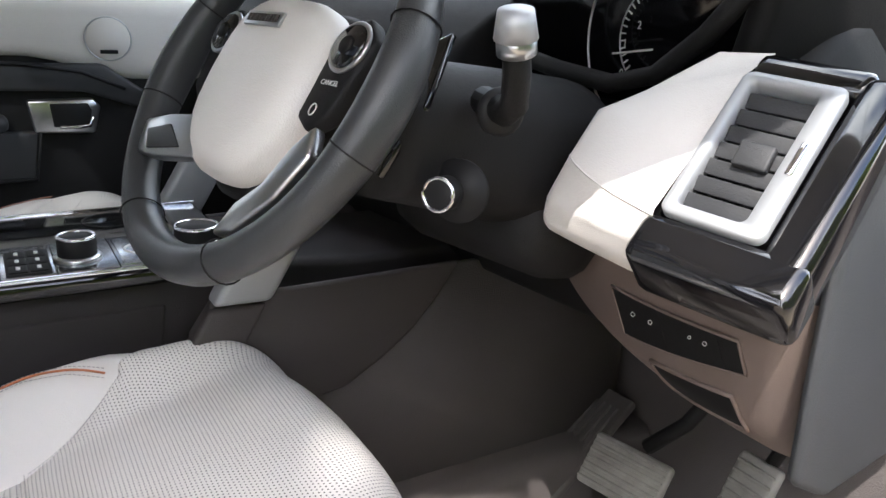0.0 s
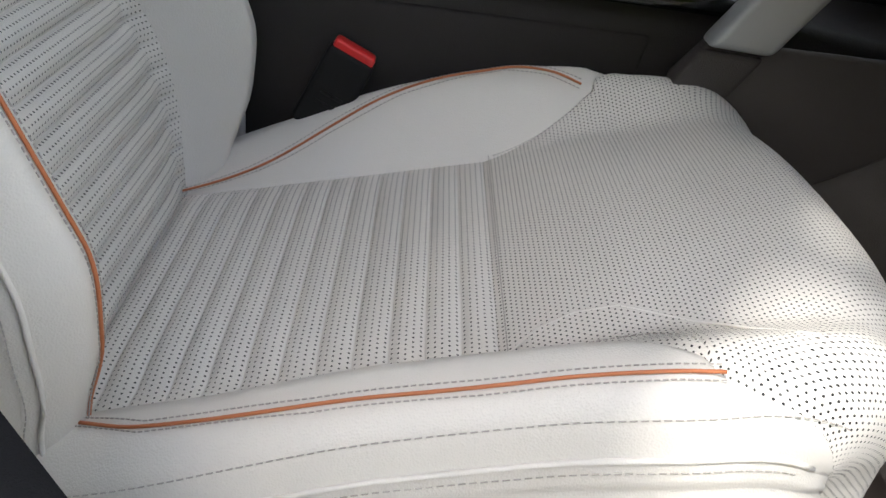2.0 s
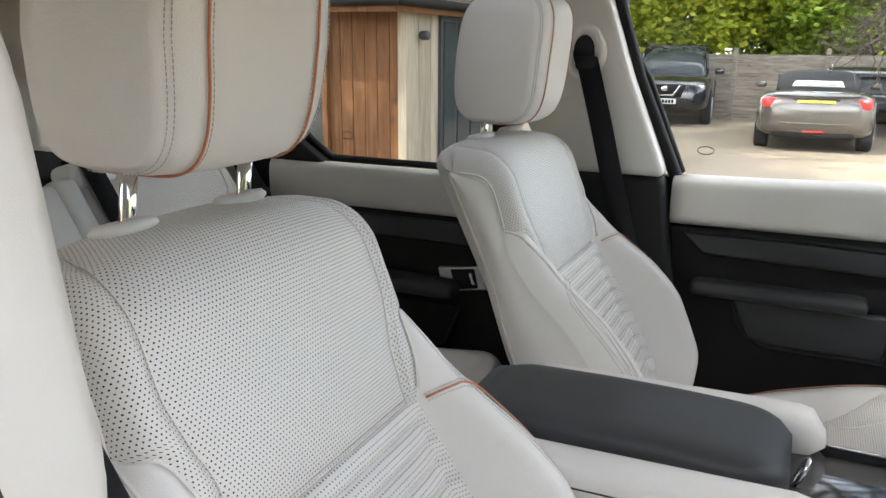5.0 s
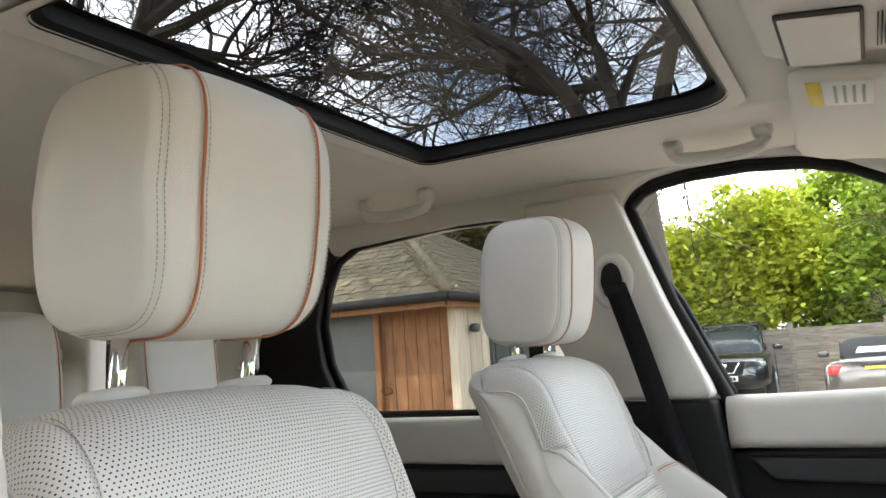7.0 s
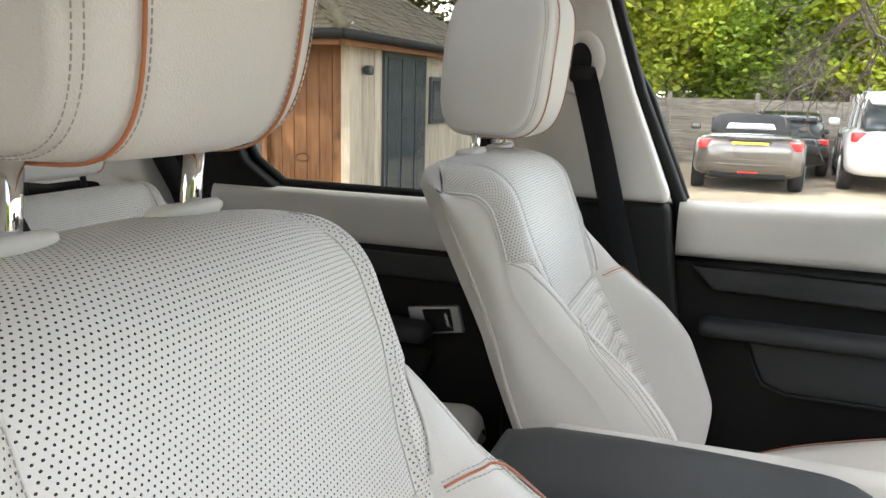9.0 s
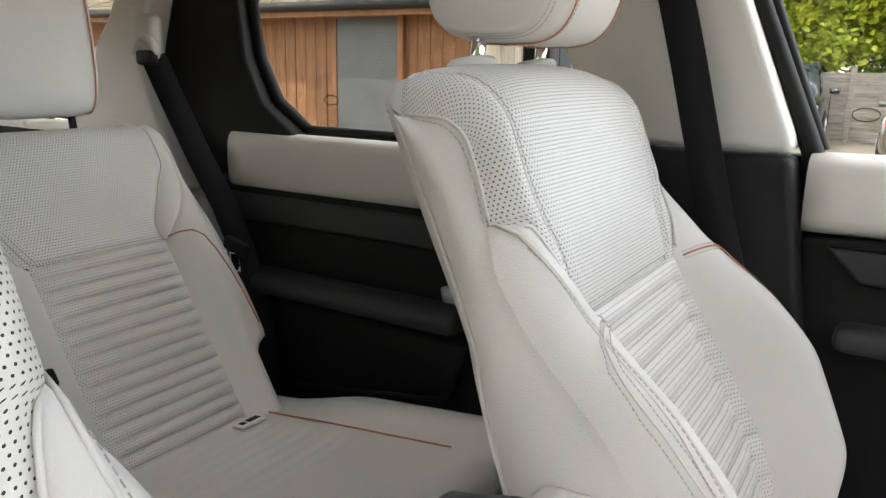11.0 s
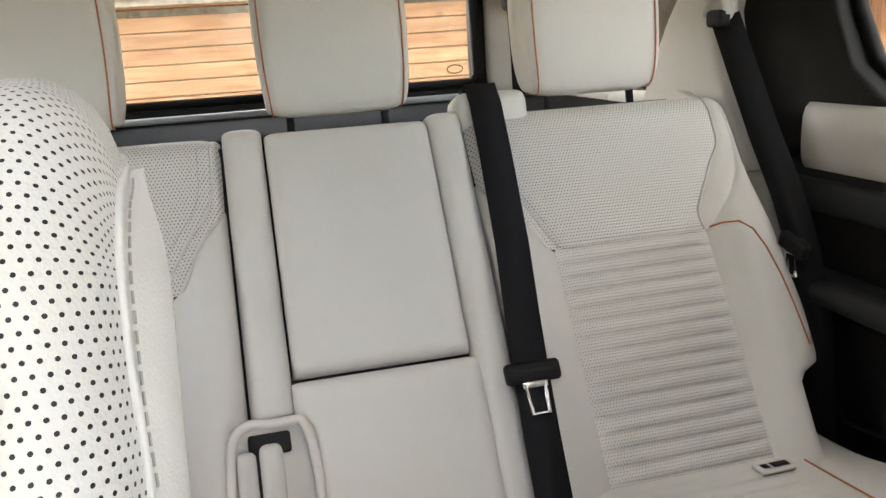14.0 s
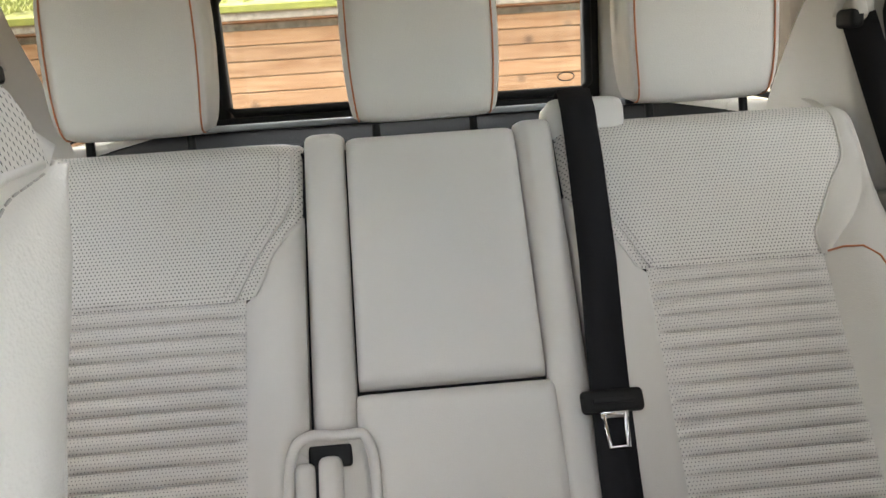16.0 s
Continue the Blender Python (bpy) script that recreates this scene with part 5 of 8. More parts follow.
pad_parts = [part("facing", sheet(facing, 24, 40), M_LEATHER, dash, "cream leather facing")]
pad_parts.append(part("facing_seam", tube([Vector(facing(u / 10, 0.42 - 0.06 * u / 10)) + Vector((0, -0.0006, 0)) for u in range(11)], 0.0008, 5), M_LEATHER, dash))
pad_parts.append(part("facing_back", sheet(lambda u, v: Vector(facing(0.0, u)).lerp(Vector((0.60, 0.99, lerp(1.17, 1.335, u))), v), 20, 4), M_BLACK, dash))
# air vent: a across, b up its leaning face, c out of it
V_O, V_A, V_B = Vector((0.654, 0.809, 1.2304)), Vector((0.958, 0.274, -0.090)).normalized(), Vector((-0.135, 0.703, 0.698))
V_B = (V_B - V_A * V_A.dot(V_B)).normalized()
V_C = V_A.cross(V_B)
VM = Matrix((V_A, V_B, V_C)).transposed().to_4x4()
VM.translation = V_O
VW, VH = 0.077, 0.138


def vent_part(name, bm, material, parent, label="", smooth=True):
    bmesh.ops.transform(bm, matrix=VM, verts=bm.verts)
    return part(name, bm, material, parent, label, smooth)


def round_rect(a0, b0, a1, b1, r, c):
    pts = []
    for x, y, t0 in ((a1 - r, b1 - r, 0), (a0 + r, b1 - r, 90), (a0 + r, b0 + r, 180), (a1 - r, b0 + r, 270)):
        pts += [(x + r * math.cos(radians(t0 + 18 * k)), y + r * math.sin(radians(t0 + 18 * k)), c) for k in range(6)]
    return pts


vent = vent_part("air_vent", join_bm([rbox((VW + 0.046, 0.042, 0.06), (VW / 2 + 0.012, -0.019, -0.030), 0.010), rbox((0.034, VH + 0.050, 0.06), (VW + 0.017, VH / 2 - 0.004, -0.0302), 0.010), rbox((VW + 0.012, 0.028, 0.06), (VW / 2 + 0.005, VH + 0.013, -0.0304), 0.010), rbox((0.016, VH, 0.05), (-0.008, VH / 2, -0.034), 0.004)]), M_GLOSS, dash, "gloss black vent housing")
pad_parts.append(vent)
vent_part("cavity", rbox((VW + 0.01, VH + 0.01, 0.004), (VW / 2, VH / 2, -0.034), 0.0), M_SEAL, vent)
vent_part("frame", rings([round_rect(0, 0, VW, VH, 0.008, -0.004), round_rect(0, 0, VW, VH, 0.008, 0.003), round_rect(0.0015, 0.0015, VW - 0.0015, VH - 0.0015, 0.007, 0.0045), round_rect(0.0075, 0.009, VW - 0.016, VH - 0.009, 0.006, 0.0045), round_rect(0.009, 0.0105, VW - 0.0175, VH - 0.0105, 0.005, -0.002), round_rect(0.009, 0.0105, VW - 0.0175, VH - 0.0105, 0.005, -0.016)], caps=False), M_SILVER, vent, "satin silver frame")
for k in range(7):
    vent_part("slat", rbox((VW - 0.027, 0.0125, 0.0026), (VW / 2 - 0.0042, 0.0205 + 0.0162 * k, -0.007), 0.0011, turn=(22, 0, 0)), M_DARKL, vent)
vent_part("tab", rbox((0.026, 0.020, 0.008), (VW / 2 + 0.002, VH / 2 - 0.004, 0.0005), 0.002, turn=(12, 0, 0)), M_DARKL, vent)
vent_part("vane", join_bm([rbox((0.0016, VH - 0.024, 0.010), (0.018 + 0.0105 * k, VH / 2, -0.022), 0.0) for k in range(4)]), M_SEAL, vent)
vent_part("thumb_wheel", rbox((0.006, 0.030, 0.006), (VW - 0.008, VH / 2, 0.004), 0.0025), M_CHROME, vent)
part("end_cap", prism([(0.862, 1.30), (0.885, 1.15), (0.905, 1.04), (0.96, 1.015), (1.2, 1.05), (1.2, 1.36), (0.93, 1.36)], 0.795, 0.812, 0.008), M_ENDP, dash, "dark grey end panel")


def knee(u, v):
    x = lerp(lerp(0.430, 0.400, v), 0.800, u)
    z = lerp(1.186, 1.035 + 0.05 * (1 - u) ** 2, v)
    y = lerp(0.868, 0.935, v) + 0.05 * (1 - u) ** 3 + 0.03 * max(0.0, u * 8 - 7) ** 2
    return x, y + 0.02 * max(0.0, v * 5 - 4) ** 2, z


def on_knee(corners, off, nu=14, nv=6):
    """A piece of the knee panel between four (u, v) corners, off metres proud."""
    (a, b, c, d) = corners

    def f(p, q):
        u = lerp(lerp(a[0], b[0], p), lerp(d[0], c[0], p), q)
        v = lerp(lerp(a[1], b[1], p), lerp(d[1], c[1], p), q)
        x, y, z = knee(u, v)
        return Vector((x, y - off, z + 0.3 * off))
    return f


def border(f, n=12):
    pts = [f(k / n, 0) for k in range(n)] + [f(1, k / n) for k in range(n)] + [f(1 - k / n, 1) for k in range(n)] + [f(0, 1 - k / n) for k in range(n)]
    return pts


part("knee_panel", sheet(knee, 24, 16), M_KNEE, dash, "brown knee panel")
part("knee_return", sheet(lambda u, v: Vector(knee(u, 1.0)).lerp(Vector((lerp(0.40, 0.79, u), 1.12, 1.06)), v), 12, 3), M_BROWN, dash)
SWITCHES = ((0.333, 0.39), (0.808, 0.325), (0.833, 0.515), (0.388, 0.735))
sw_at = on_knee(SWITCHES, 0.0022)
sw = part("switch_panel", sheet(sw_at, 14, 6), M_BLACK, dash, "dark switch panel")
part("switch_rim", tube(border(on_knee(SWITCHES, 0.0012)), 0.0018, 6, closed=True), M_KNEE, sw)
for p in (0.42, 0.86):
    part("joint", tube([sw_at(p, q / 6) + Vector((0, -0.0003, 0)) for q in range(7)], 0.0004, 4), M_SEAL, sw)
for p, q, r in ((0.17, 0.42, 0.0028), (0.33, 0.42, 0.0026), (0.65, 0.40, 0.0018), (0.76, 0.42, 0.0024)):
    c = sw_at(p, q) + Vector((0, -0.0008, 0))
    part("symbol", tube([c + Vector((r * math.cos(a), 0, 0.75 * r * math.sin(a))) for a in [math.pi * k / 5 for k in range(10)]], 0.00045, 4, closed=True), M_WHITE, sw)
# no hollow here: a flat black sheet carries the recess's shade in its colour
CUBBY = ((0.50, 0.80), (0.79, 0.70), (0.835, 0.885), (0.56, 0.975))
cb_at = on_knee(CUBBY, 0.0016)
cub = part("cubby", sheet(cb_at, 14, 6), M_SEAL, dash, "flat black sheet painted as a shaded recess")
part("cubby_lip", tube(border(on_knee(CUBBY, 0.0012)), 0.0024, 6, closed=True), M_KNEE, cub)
# instruments
inst = new("instrument_panel")
inst.parent = dash
part("hood_lip", tube([(0.28, 0.935, 1.318), (0.36, 0.945, 1.304), (0.438, 0.95, 1.297), (0.50, 0.95, 1.312), (0.552, 0.95, 1.350), (0.60, 0.95, 1.400)], 0.010, 8), M_BLACK, inst)
part("hood", join_bm([rbox((0.46, 0.28, 0.03), (0.36, 1.09, 1.490), 0.012), rbox((0.03, 0.24, 0.20), (0.60, 1.08, 1.41), 0.012, turn=(0, 14, 0))]), M_BLACK, inst)
part("display", prism([(0.14, 1.27), (0.50, 1.27), (0.57, 1.49), (0.14, 1.49)], 1.03, 1.04, 0.0, "y"), M_SCREEN, inst, "dark instrument display")
gc = Vector((0.425, 1.02, 1.342))
part("gauge_ring", tube([gc + Vector((0.108 * math.cos(a), 0, 0.108 * math.sin(a))) for a in [math.radians(120 + 4 * k) for k in range(30)]], 0.0014, 6), M_SATIN, inst)
part("scale_ring", tube([gc + Vector((0.055 * math.cos(a), 0, 0.055 * math.sin(a))) for a in [math.radians(100 + 5 * k) for k in range(30)]], 0.0009, 6), M_SATIN, inst)
part("gauge_ticks", join_bm([rbox((0.0016, 0.001, 0.007), gc + Vector((0.050 * math.cos(a), 0, 0.050 * math.sin(a))), 0.0, turn=(0, 90 - math.degrees(a), 0)) for a in [math.radians(105 + 9 * k) for k in range(15)]]), M_WHITE, inst)["kind"] = "stuff"
part("needle", rbox((0.062, 0.0015, 0.0022), gc + Vector((-0.032, -0.002, -0.016)), 0.0005, turn=(0, -8, 0)), M_WHITE, inst)


def lettering(text, size, m, material, parent, name="lettering"):
    cu = bpy.data.curves.new(name, "FONT")
    cu.body, cu.size, cu.align_x, cu.align_y, cu.extrude = text, size, "CENTER", "CENTER", 0.0002
    cu.materials.append(material)
    ob = new(name, cu)
    ob.matrix_world = m
    ob.parent = parent
    return ob


for txt, dx, dz in (("2", -0.024, 0.012), ("1", -0.043, -0.008), ("0", -0.044, -0.040)):
    lettering(txt, 0.012, pose(gc.x + dx, gc.y - 0.003, gc.z + dz, 90, 0, 0), M_WHITE, inst, "numeral")

# the driver's end of the dashboard leans back and turns a little towards the driver
turn_end = Matrix.Translation((0.6045, 0.9009, 1.1996)) @ Matrix.Rotation(0.193, 4, Vector((-0.1414, 0.0002, 0.1314))) @ Matrix.Diagonal((0.824, 1.146, 1.024, 1)) @ Matrix.Translation((-0.65, -0.88, -1.22))
for ob in dash.children:
    if ob not in pad_parts and ob.name not in ("body", "instrument_panel"):
        ob.matrix_basis = turn_end @ ob.matrix_basis

# steering column
col = thing("steering_column", "dark plastic steering column shroud with stalks and adjuster knob", "steering column")
loops = []
for k in range(13):
    v = k / 12
    y = lerp(0.725, 0.95, v)
    hx, hz = lerp(0.085, 0.115, smooth01(v)), lerp(0.060, 0.080, v)
    zc = lerp(1.250, 1.205, v)
    loops.append([(0.405 + hx * math.copysign(abs(math.cos(a)) ** 0.6, math.cos(a)), y, zc + hz * math.copysign(abs(math.sin(a)) ** 0.7, math.sin(a))) for a in [2 * math.pi * q / 28 for q in range(28)]])
part("shroud", rings(loops), M_BLACK, col)
part("lower_fairing", rbox((0.24, 0.12, 0.10), (0.40, 0.915, 1.145), 0.045, turn=(-25, 0, 0)), M_BLACK, col)
kc = Vector((0.505, 0.757, 1.205))
part("knob_well", disc(kc + Vector((0, 0.012, 0)), (0.35, -0.9, 0.1), 0.026, 0.004, 28), M_SEAL, col)
kn = part("adjuster_knob", disc(kc, (0.35, -0.9, 0.1), 0.014, 0.018, 24, 0.002), M_SEAL, col, "round adjuster knob")
part("ring", tube([kc + Vector((0.35, -0.9, 0.1)).normalized() * 0.018 + (Vector((0.35, -0.9, 0.1)).normalized().to_track_quat("Z", "Y") @ Vector((0.013 * math.cos(a), 0.013 * math.sin(a), 0))) for a in [2 * math.pi * k / 24 for k in range(24)]], 0.0018, 6, closed=True), M_CHROME, kn, "chrome ring")
st = part("stalk", tube([(0.500, 0.795, 1.275), (0.544, 0.775, 1.273), (0.566, 0.761, 1.282), (0.576, 0.751, 1.304), (0.581, 0.743, 1.324)], lambda k: lerp(0.012, 0.0095, k), 12), M_BLACK, col, "black control stalk")
part("boot", disc((0.525, 0.786, 1.270), (0.9, -0.4, 0.1), 0.019, 0.012, 20, 0.004), M_SEAL, st)
part("collar", tube([(0.580, 0.745, 1.318), (0.582, 0.741, 1.330)], 0.0138, 16), M_SATIN, st)
part("cap", tube([(0.582, 0.741, 1.328), (0.585, 0.736, 1.346)], lambda k: 0.0152 - 0.003 * k, 18), M_SILVER, st, "silver stalk end")

col.matrix_world = Matrix.Translation((0.528, 0.708, 1.224)) @ Matrix.Rotation(0.18, 4, "Z") @ Matrix.Translation(-kc)

# steering wheel
TILT, YAW = 0.5745, 0.18
WC = Vector((0.365, 0.614, 1.299))
W_U = Vector((math.cos(YAW), math.sin(YAW), 0))
W_F = Vector((math.sin(YAW), -math.cos(YAW), 0))
W_V, W_N = Vector((0, 0, math.cos(TILT))) - W_F * math.sin(TILT), W_F * math.cos(TILT) + Vector((0, 0, math.sin(TILT)))


def on_wheel(a, b, c=0.0):
    """A place on the wheel: across, up its face, and out towards the driver."""
    return WC + W_U * a + W_V * b + W_N * c


wheel = thing("steering_wheel", "black leather steering wheel with a cream centre pad and silver spokes", "steering wheel")
n_ring, loops = 72, []
for k in range(n_ring):
    a = 2 * math.pi * k / n_ring
    fat = 0.0165 + 0.0022 * math.cos(4 * a) * (1 if -0.4 < math.sin(a) < 0.7 else 0.3)
    c, s = math.cos(a), math.sin(a)
    loops.append([on_wheel(c * (0.178 + fat * math.cos(q)), s * (0.178 + fat * math.cos(q)), fat * 1.15 * math.sin(q)) for q in [2 * math.pi * j / 16 for j in range(16)]])
loops.append(loops[0])
bm = rings(loops, caps=False)
bmesh.ops.remove_doubles(bm, verts=bm.verts, dist=1e-6)
rim = part("rim", bm, M_WHEELR, wheel, "black leather rim")
for ang in (-62, -118, 20, 160, 195, -15):
    a = radians(ang)
    part("rim_seam", tube([on_wheel(math.cos(a) * (0.178 + 0.0178 * math.cos(q)), math.sin(a) * (0.178 + 0.0178 * math.cos(q)), 0.0205 * math.sin(q)) for q in [2 * math.pi * j / 18 for j in range(18)]], 0.0008, 5, closed=True), M_BLACK, rim)


def pad_ring(k, h):
    pts = []
    for j in range(36):
        a = 2 * math.pi * j / 36
        c, s = math.cos(a), math.sin(a)
        e = 0.62
        x = 0.083 * math.copysign(abs(c) ** e, c)
        y = (0.082 if s > 0 else 0.094) * math.copysign(abs(s) ** e, s)
        if y < 0:
            x *= 1 - 0.30 * (y / -0.094) ** 2
        pts.append(on_wheel(x * k, y * k - 0.006, h))
    return pts


part("centre_pad", rings([pad_ring(0.93, -0.02), pad_ring(1.0, 0.004), pad_ring(0.985, 0.018), pad_ring(0.93, 0.028), pad_ring(0.75, 0.034), pad_ring(0.4, 0.036), pad_ring(0.05, 0.036)]), M_LEATHER, wheel, "cream leather centre pad")
part("hub", rings([pad_ring(1.05, -0.035), pad_ring(1.08, -0.012), pad_ring(1.0, -0.004)]), M_BLACK, wheel)
part("badge", rbox((0.062, 0.014, 0.003), (0, 0, 0), 0.001), M_SATIN, wheel, "silver badge").matrix_world = Matrix.Translation(on_wheel(-0.01, 0.044, 0.037)) @ Matrix((W_U, W_V, W_N)).transposed().to_4x4()
WM = Matrix((W_U, W_V, W_N)).transposed().to_4x4()
part("badge_bars", join_bm([rbox((0.004, 0.007, 0.001), (-0.024 + 0.0054 * k, 0, 0.002), 0.0) for k in range(10)]), M_BROWN, wheel).matrix_world = Matrix.Translation(on_wheel(-0.01, 0.044, 0.037)) @ WM
for q in (-1, 1):
    outline = [(-0.150, -0.072), (-0.106, -0.060), (-0.04, -0.050), (-0.022, -0.092), (-0.090, -0.104), (-0.136, -0.108)] if q < 0 else [(0.068, -0.142), (0.078, -0.112), (0.100, -0.090), (0.114, -0.056), (0.130, -0.034), (0.142, -0.060), (0.124, -0.100), (0.094, -0.134)]
    sp = part("spoke", prism(outline, 0.016, 0.030, 0.004, "z", 3), M_SATIN, wheel, "satin silver spoke")
    sp.matrix_world = Matrix.Translation(WC) @ WM
    if q < 0:
        part("spoke_inlay", prism([(-0.132, -0.082), (-0.090, -0.070), (-0.052, -0.088), (-0.114, -0.100)], 0.0285, 0.0315, 0.001, "z"), M_DARKL, sp)
    pod = part("switch_pod", prism([(q * 0.078, 0.050), (q * 0.078, -0.028), (q * 0.098, -0.038), (q * 0.120, -0.022), (q * 0.132, 0.045), (q * 0.110, 0.066)], 0.0, 0.018, 0.005, "z"), M_BLACK, wheel, "black switch pod")
    pod.matrix_world = Matrix.Translation(WC) @ WM
    part("dial_ring", tube([(q * 0.106 + 0.021 * math.cos(a), 0.036 + 0.021 * math.sin(a), 0.019) for a in [2 * math.pi * k / 28 for k in range(28)]], 0.0022, 8, closed=True), M_SATIN, pod)
    part("dial", disc((q * 0.106, 0.036, 0.016), (0, 0, 1), 0.0195, 0.007, 28, 0.002), M_GLOSS, pod)
    part("dial_button", disc((q * 0.106, 0.036, 0.022), (0, 0, 1), 0.008, 0.003, 20, 0.001), M_BLACK, pod)
    pd = part("paddle", prism([(q * 0.125, 0.070), (q * 0.150, 0.085), (q * 0.162, 0.02), (q * 0.150, -0.045), (q * 0.128, -0.03)], -0.052, -0.045, 0.002, "z"), M_GLOSS, wheel, "slim black shift paddle")
    pd.matrix_world = Matrix.Translation(WC) @ WM
lettering("CANCEL", 0.0062, Matrix.Translation(on_wheel(0.103, 0.004, 0.0188)) @ WM, M_WHITE, wheel)
part("button_symbol", tube([on_wheel(0.099 + 0.004 * math.cos(a), -0.020 + 0.005 * math.sin(a), 0.0188) for a in [2 * math.pi * k / 14 for k in range(14)]], 0.0006, 4, closed=True), M_WHITE, wheel)

# the hub sits deeper than the rim
for ob in wheel.children:
    if ob.name.split(".")[0] not in ("rim", "paddle"):
        ob.matrix_basis = Matrix.Translation(-0.016 * W_N) @ ob.matrix_basis

# pedals and footwell
br = thing("brake_pedal", "worn ribbed rubber brake pedal on a dark steel arm", "pedal", "pedals")
pm = pose(0.425, 1.06, 0.795, -38, 0, 12)
pb = part("pad", rbox((0.115, 0.016, 0.072), (0, 0, 0), 0.006), M_PEDAL, br)
pb.matrix_world = pm
part("ribs", join_bm([rbox((0.108, 0.006, 0.004), (0, -0.010, -0.028 + 0.0095 * k), 0.0015) for k in range(7)]), M_PEDAL, pb)
part("arm", tube([(0.43, 1.09, 0.83), (0.47, 1.11, 0.88), (0.50, 1.16, 0.97), (0.50, 1.22, 1.05)], 0.010, 8), M_BLACK, br)
ac = thing("accelerator_pedal", "ribbed rubber accelerator pedal beside the brake pedal", "pedal", "pedals")
pa = part("pad", rbox((0.055, 0.014, 0.15), (0, 0, 0), 0.006), M_PEDAL, ac)
pa.matrix_world = pose(0.585, 1.07, 0.830, -28, 0, 0)
part("ribs", join_bm([rbox((0.048, 0.005, 0.004), (0, -0.009, -0.062 + 0.0125 * k), 0.0015) for k in range(11)]), M_PEDAL, pa)
part("arm", tube([(0.59, 1.10, 0.88), (0.60, 1.14, 0.95), (0.60, 1.20, 1.05)], 0.008, 8), M_BLACK, ac)
fo = thing("footrest", "ribbed rubber footrest on the sloping floor", "footrest")
ff = part("pad", rbox((0.115, 0.016, 0.27), (0, 0, 0), 0.006), M_MAT, fo)
ff.matrix_world = pose(0.215, 1.13, 0.69, -52, 0, 4)
part("ribs", join_bm([rbox((0.006, 0.006, 0.22), (-0.042 + 0.014 * k, -0.010, 0), 0.002) for k in range(7)]), M_MAT, ff)
part("support", rbox((0.11, 0.12, 0.10), (0.215, 1.20, 0.62), 0.02), M_CARPET, fo)
mt = thing("floor_mat", "worn dark rubber floor mat in the driver's footwell", "floor mat")
part("mat", rbox((0.42, 0.52, 0.014), (0.45, 0.82, 0.599), 0.006), M_MAT, mt)
part("heel_pad", rbox((0.24, 0.20, 0.006), (0.46, 0.80, 0.609), 0.003), M_BROWN, mt)

settle(before, stretch(1, 1, 1, -0.07, -0.02, 0))

before = set(scene.objects)
# centre console
con = thing("centre_console", "dark centre console with gloss black top and aluminium control strip", "centre console")
part("body", prism([(-0.20, 0.66), (-0.20, 1.02), (0.02, 1.035), (0.66, 1.035), (0.80, 1.02), (1.0, 1.02), (1.0, 0.66)], -0.112, 0.112, 0.012), M_ESP, con, "dark plastic console body")
part("top", rbox((0.284, 0.36, 0.022), (0, 0.475, 1.040), 0.008), M_GLOSS, con, "gloss black console top")
FOOT_SIDE = [(0.574, 0.858), (0.574, 0.958), (0.599, 1.016), (0.724, 1.018), (0.924, 1.021), (0.894, 0.978), (0.854, 0.933), (0.814, 0.903), (0.764, 0.873), (0.698, 0.862)]
for q in (-1, 1):
    part("edge_strip", rbox((0.003, 0.36, 0.003), (q * 0.137, 0.475, 1.0505), 0.001), M_CHROME, con)
    part("side_panel", prism([(-0.22, 0.66), (-0.22, 0.99), (0.56, 0.995), (0.52, 0.66)], q * 0.110, q * 0.118, 0.004), M_ESP, con, "dark side panel")
    part("footwell_panel", prism(FOOT_SIDE, q * 0.170, q * 0.181, 0.004), M_FOOT, con, "dark footwell side panel")
    part("carpet_side", prism([(0.53, 0.60), (0.575, 0.975), (0.60, 1.012), (1.25, 1.016), (1.25, 0.60)], q * 0.160, q * 0.172, 0.0), M_CARPET, con, "dark carpeted tunnel side")
    part("strut", prism([(0.594, 1.012), (0.662, 1.010), (0.775, 1.20), (0.80, 1.25), (0.735, 1.25), (0.705, 1.20)], q * 0.160, q * 0.196, 0.008, seg=3), M_SILVER, con, "pale satin console strut")
    part("strut_foot", prism([(0.594, 1.008), (0.660, 1.006), (0.60, 0.90), (0.50, 0.74), (0.44, 0.74)], q * 0.160, q * 0.188, 0.006), M_FOOT, con)
strip = part("control_strip", rbox((0.116, 0.35, 0.006), (0.080, 0.475, 1.0525), 0.003), M_ALU, con, "brushed aluminium control strip")
for k, y in enumerate((0.352, 0.397, 0.450, 0.512, 0.567)):
    part("joint", rbox((0.116, 0.0012, 0.0008), (0.080, y, 1.0556), 0.0), M_SEAL, strip)
part("tile", rbox((0.030, 0.022, 0.006), (0.105, 0.335, 1.0555), 0.002), M_SATIN, strip)
rk = part("rocker", rbox((0.058, 0.022, 0.026), (0.096, 0.374, 1.066), 0.007, turn=(18, 0, 0)), M_SEAL, strip, "black rocker switch")
part("rocker_bars", join_bm([rbox((0.014, 0.004, 0.0006), (0.084 + 0.02 * k, 0.369, 1.0785), 0.0, turn=(18, 0, 0)) for k in range(2)]), M_WHITE, rk)
bp = part("button_panel", rbox((0.085, 0.044, 0.004), (0.090, 0.424, 1.0555), 0.002), M_BLACK, strip, "dark button panel")
for i in range(3):
    for j in range(2):
        part("button", rbox((0.024, 0.018, 0.002), (0.064 + 0.026 * i, 0.414 + 0.02 * j, 1.058), 0.001), M_BLACK, bp)
        part("symbol", rbox((0.009, 0.004, 0.0006), (0.064 + 0.026 * i, 0.414 + 0.02 * j, 1.0594), 0.0), M_WHITE, bp)
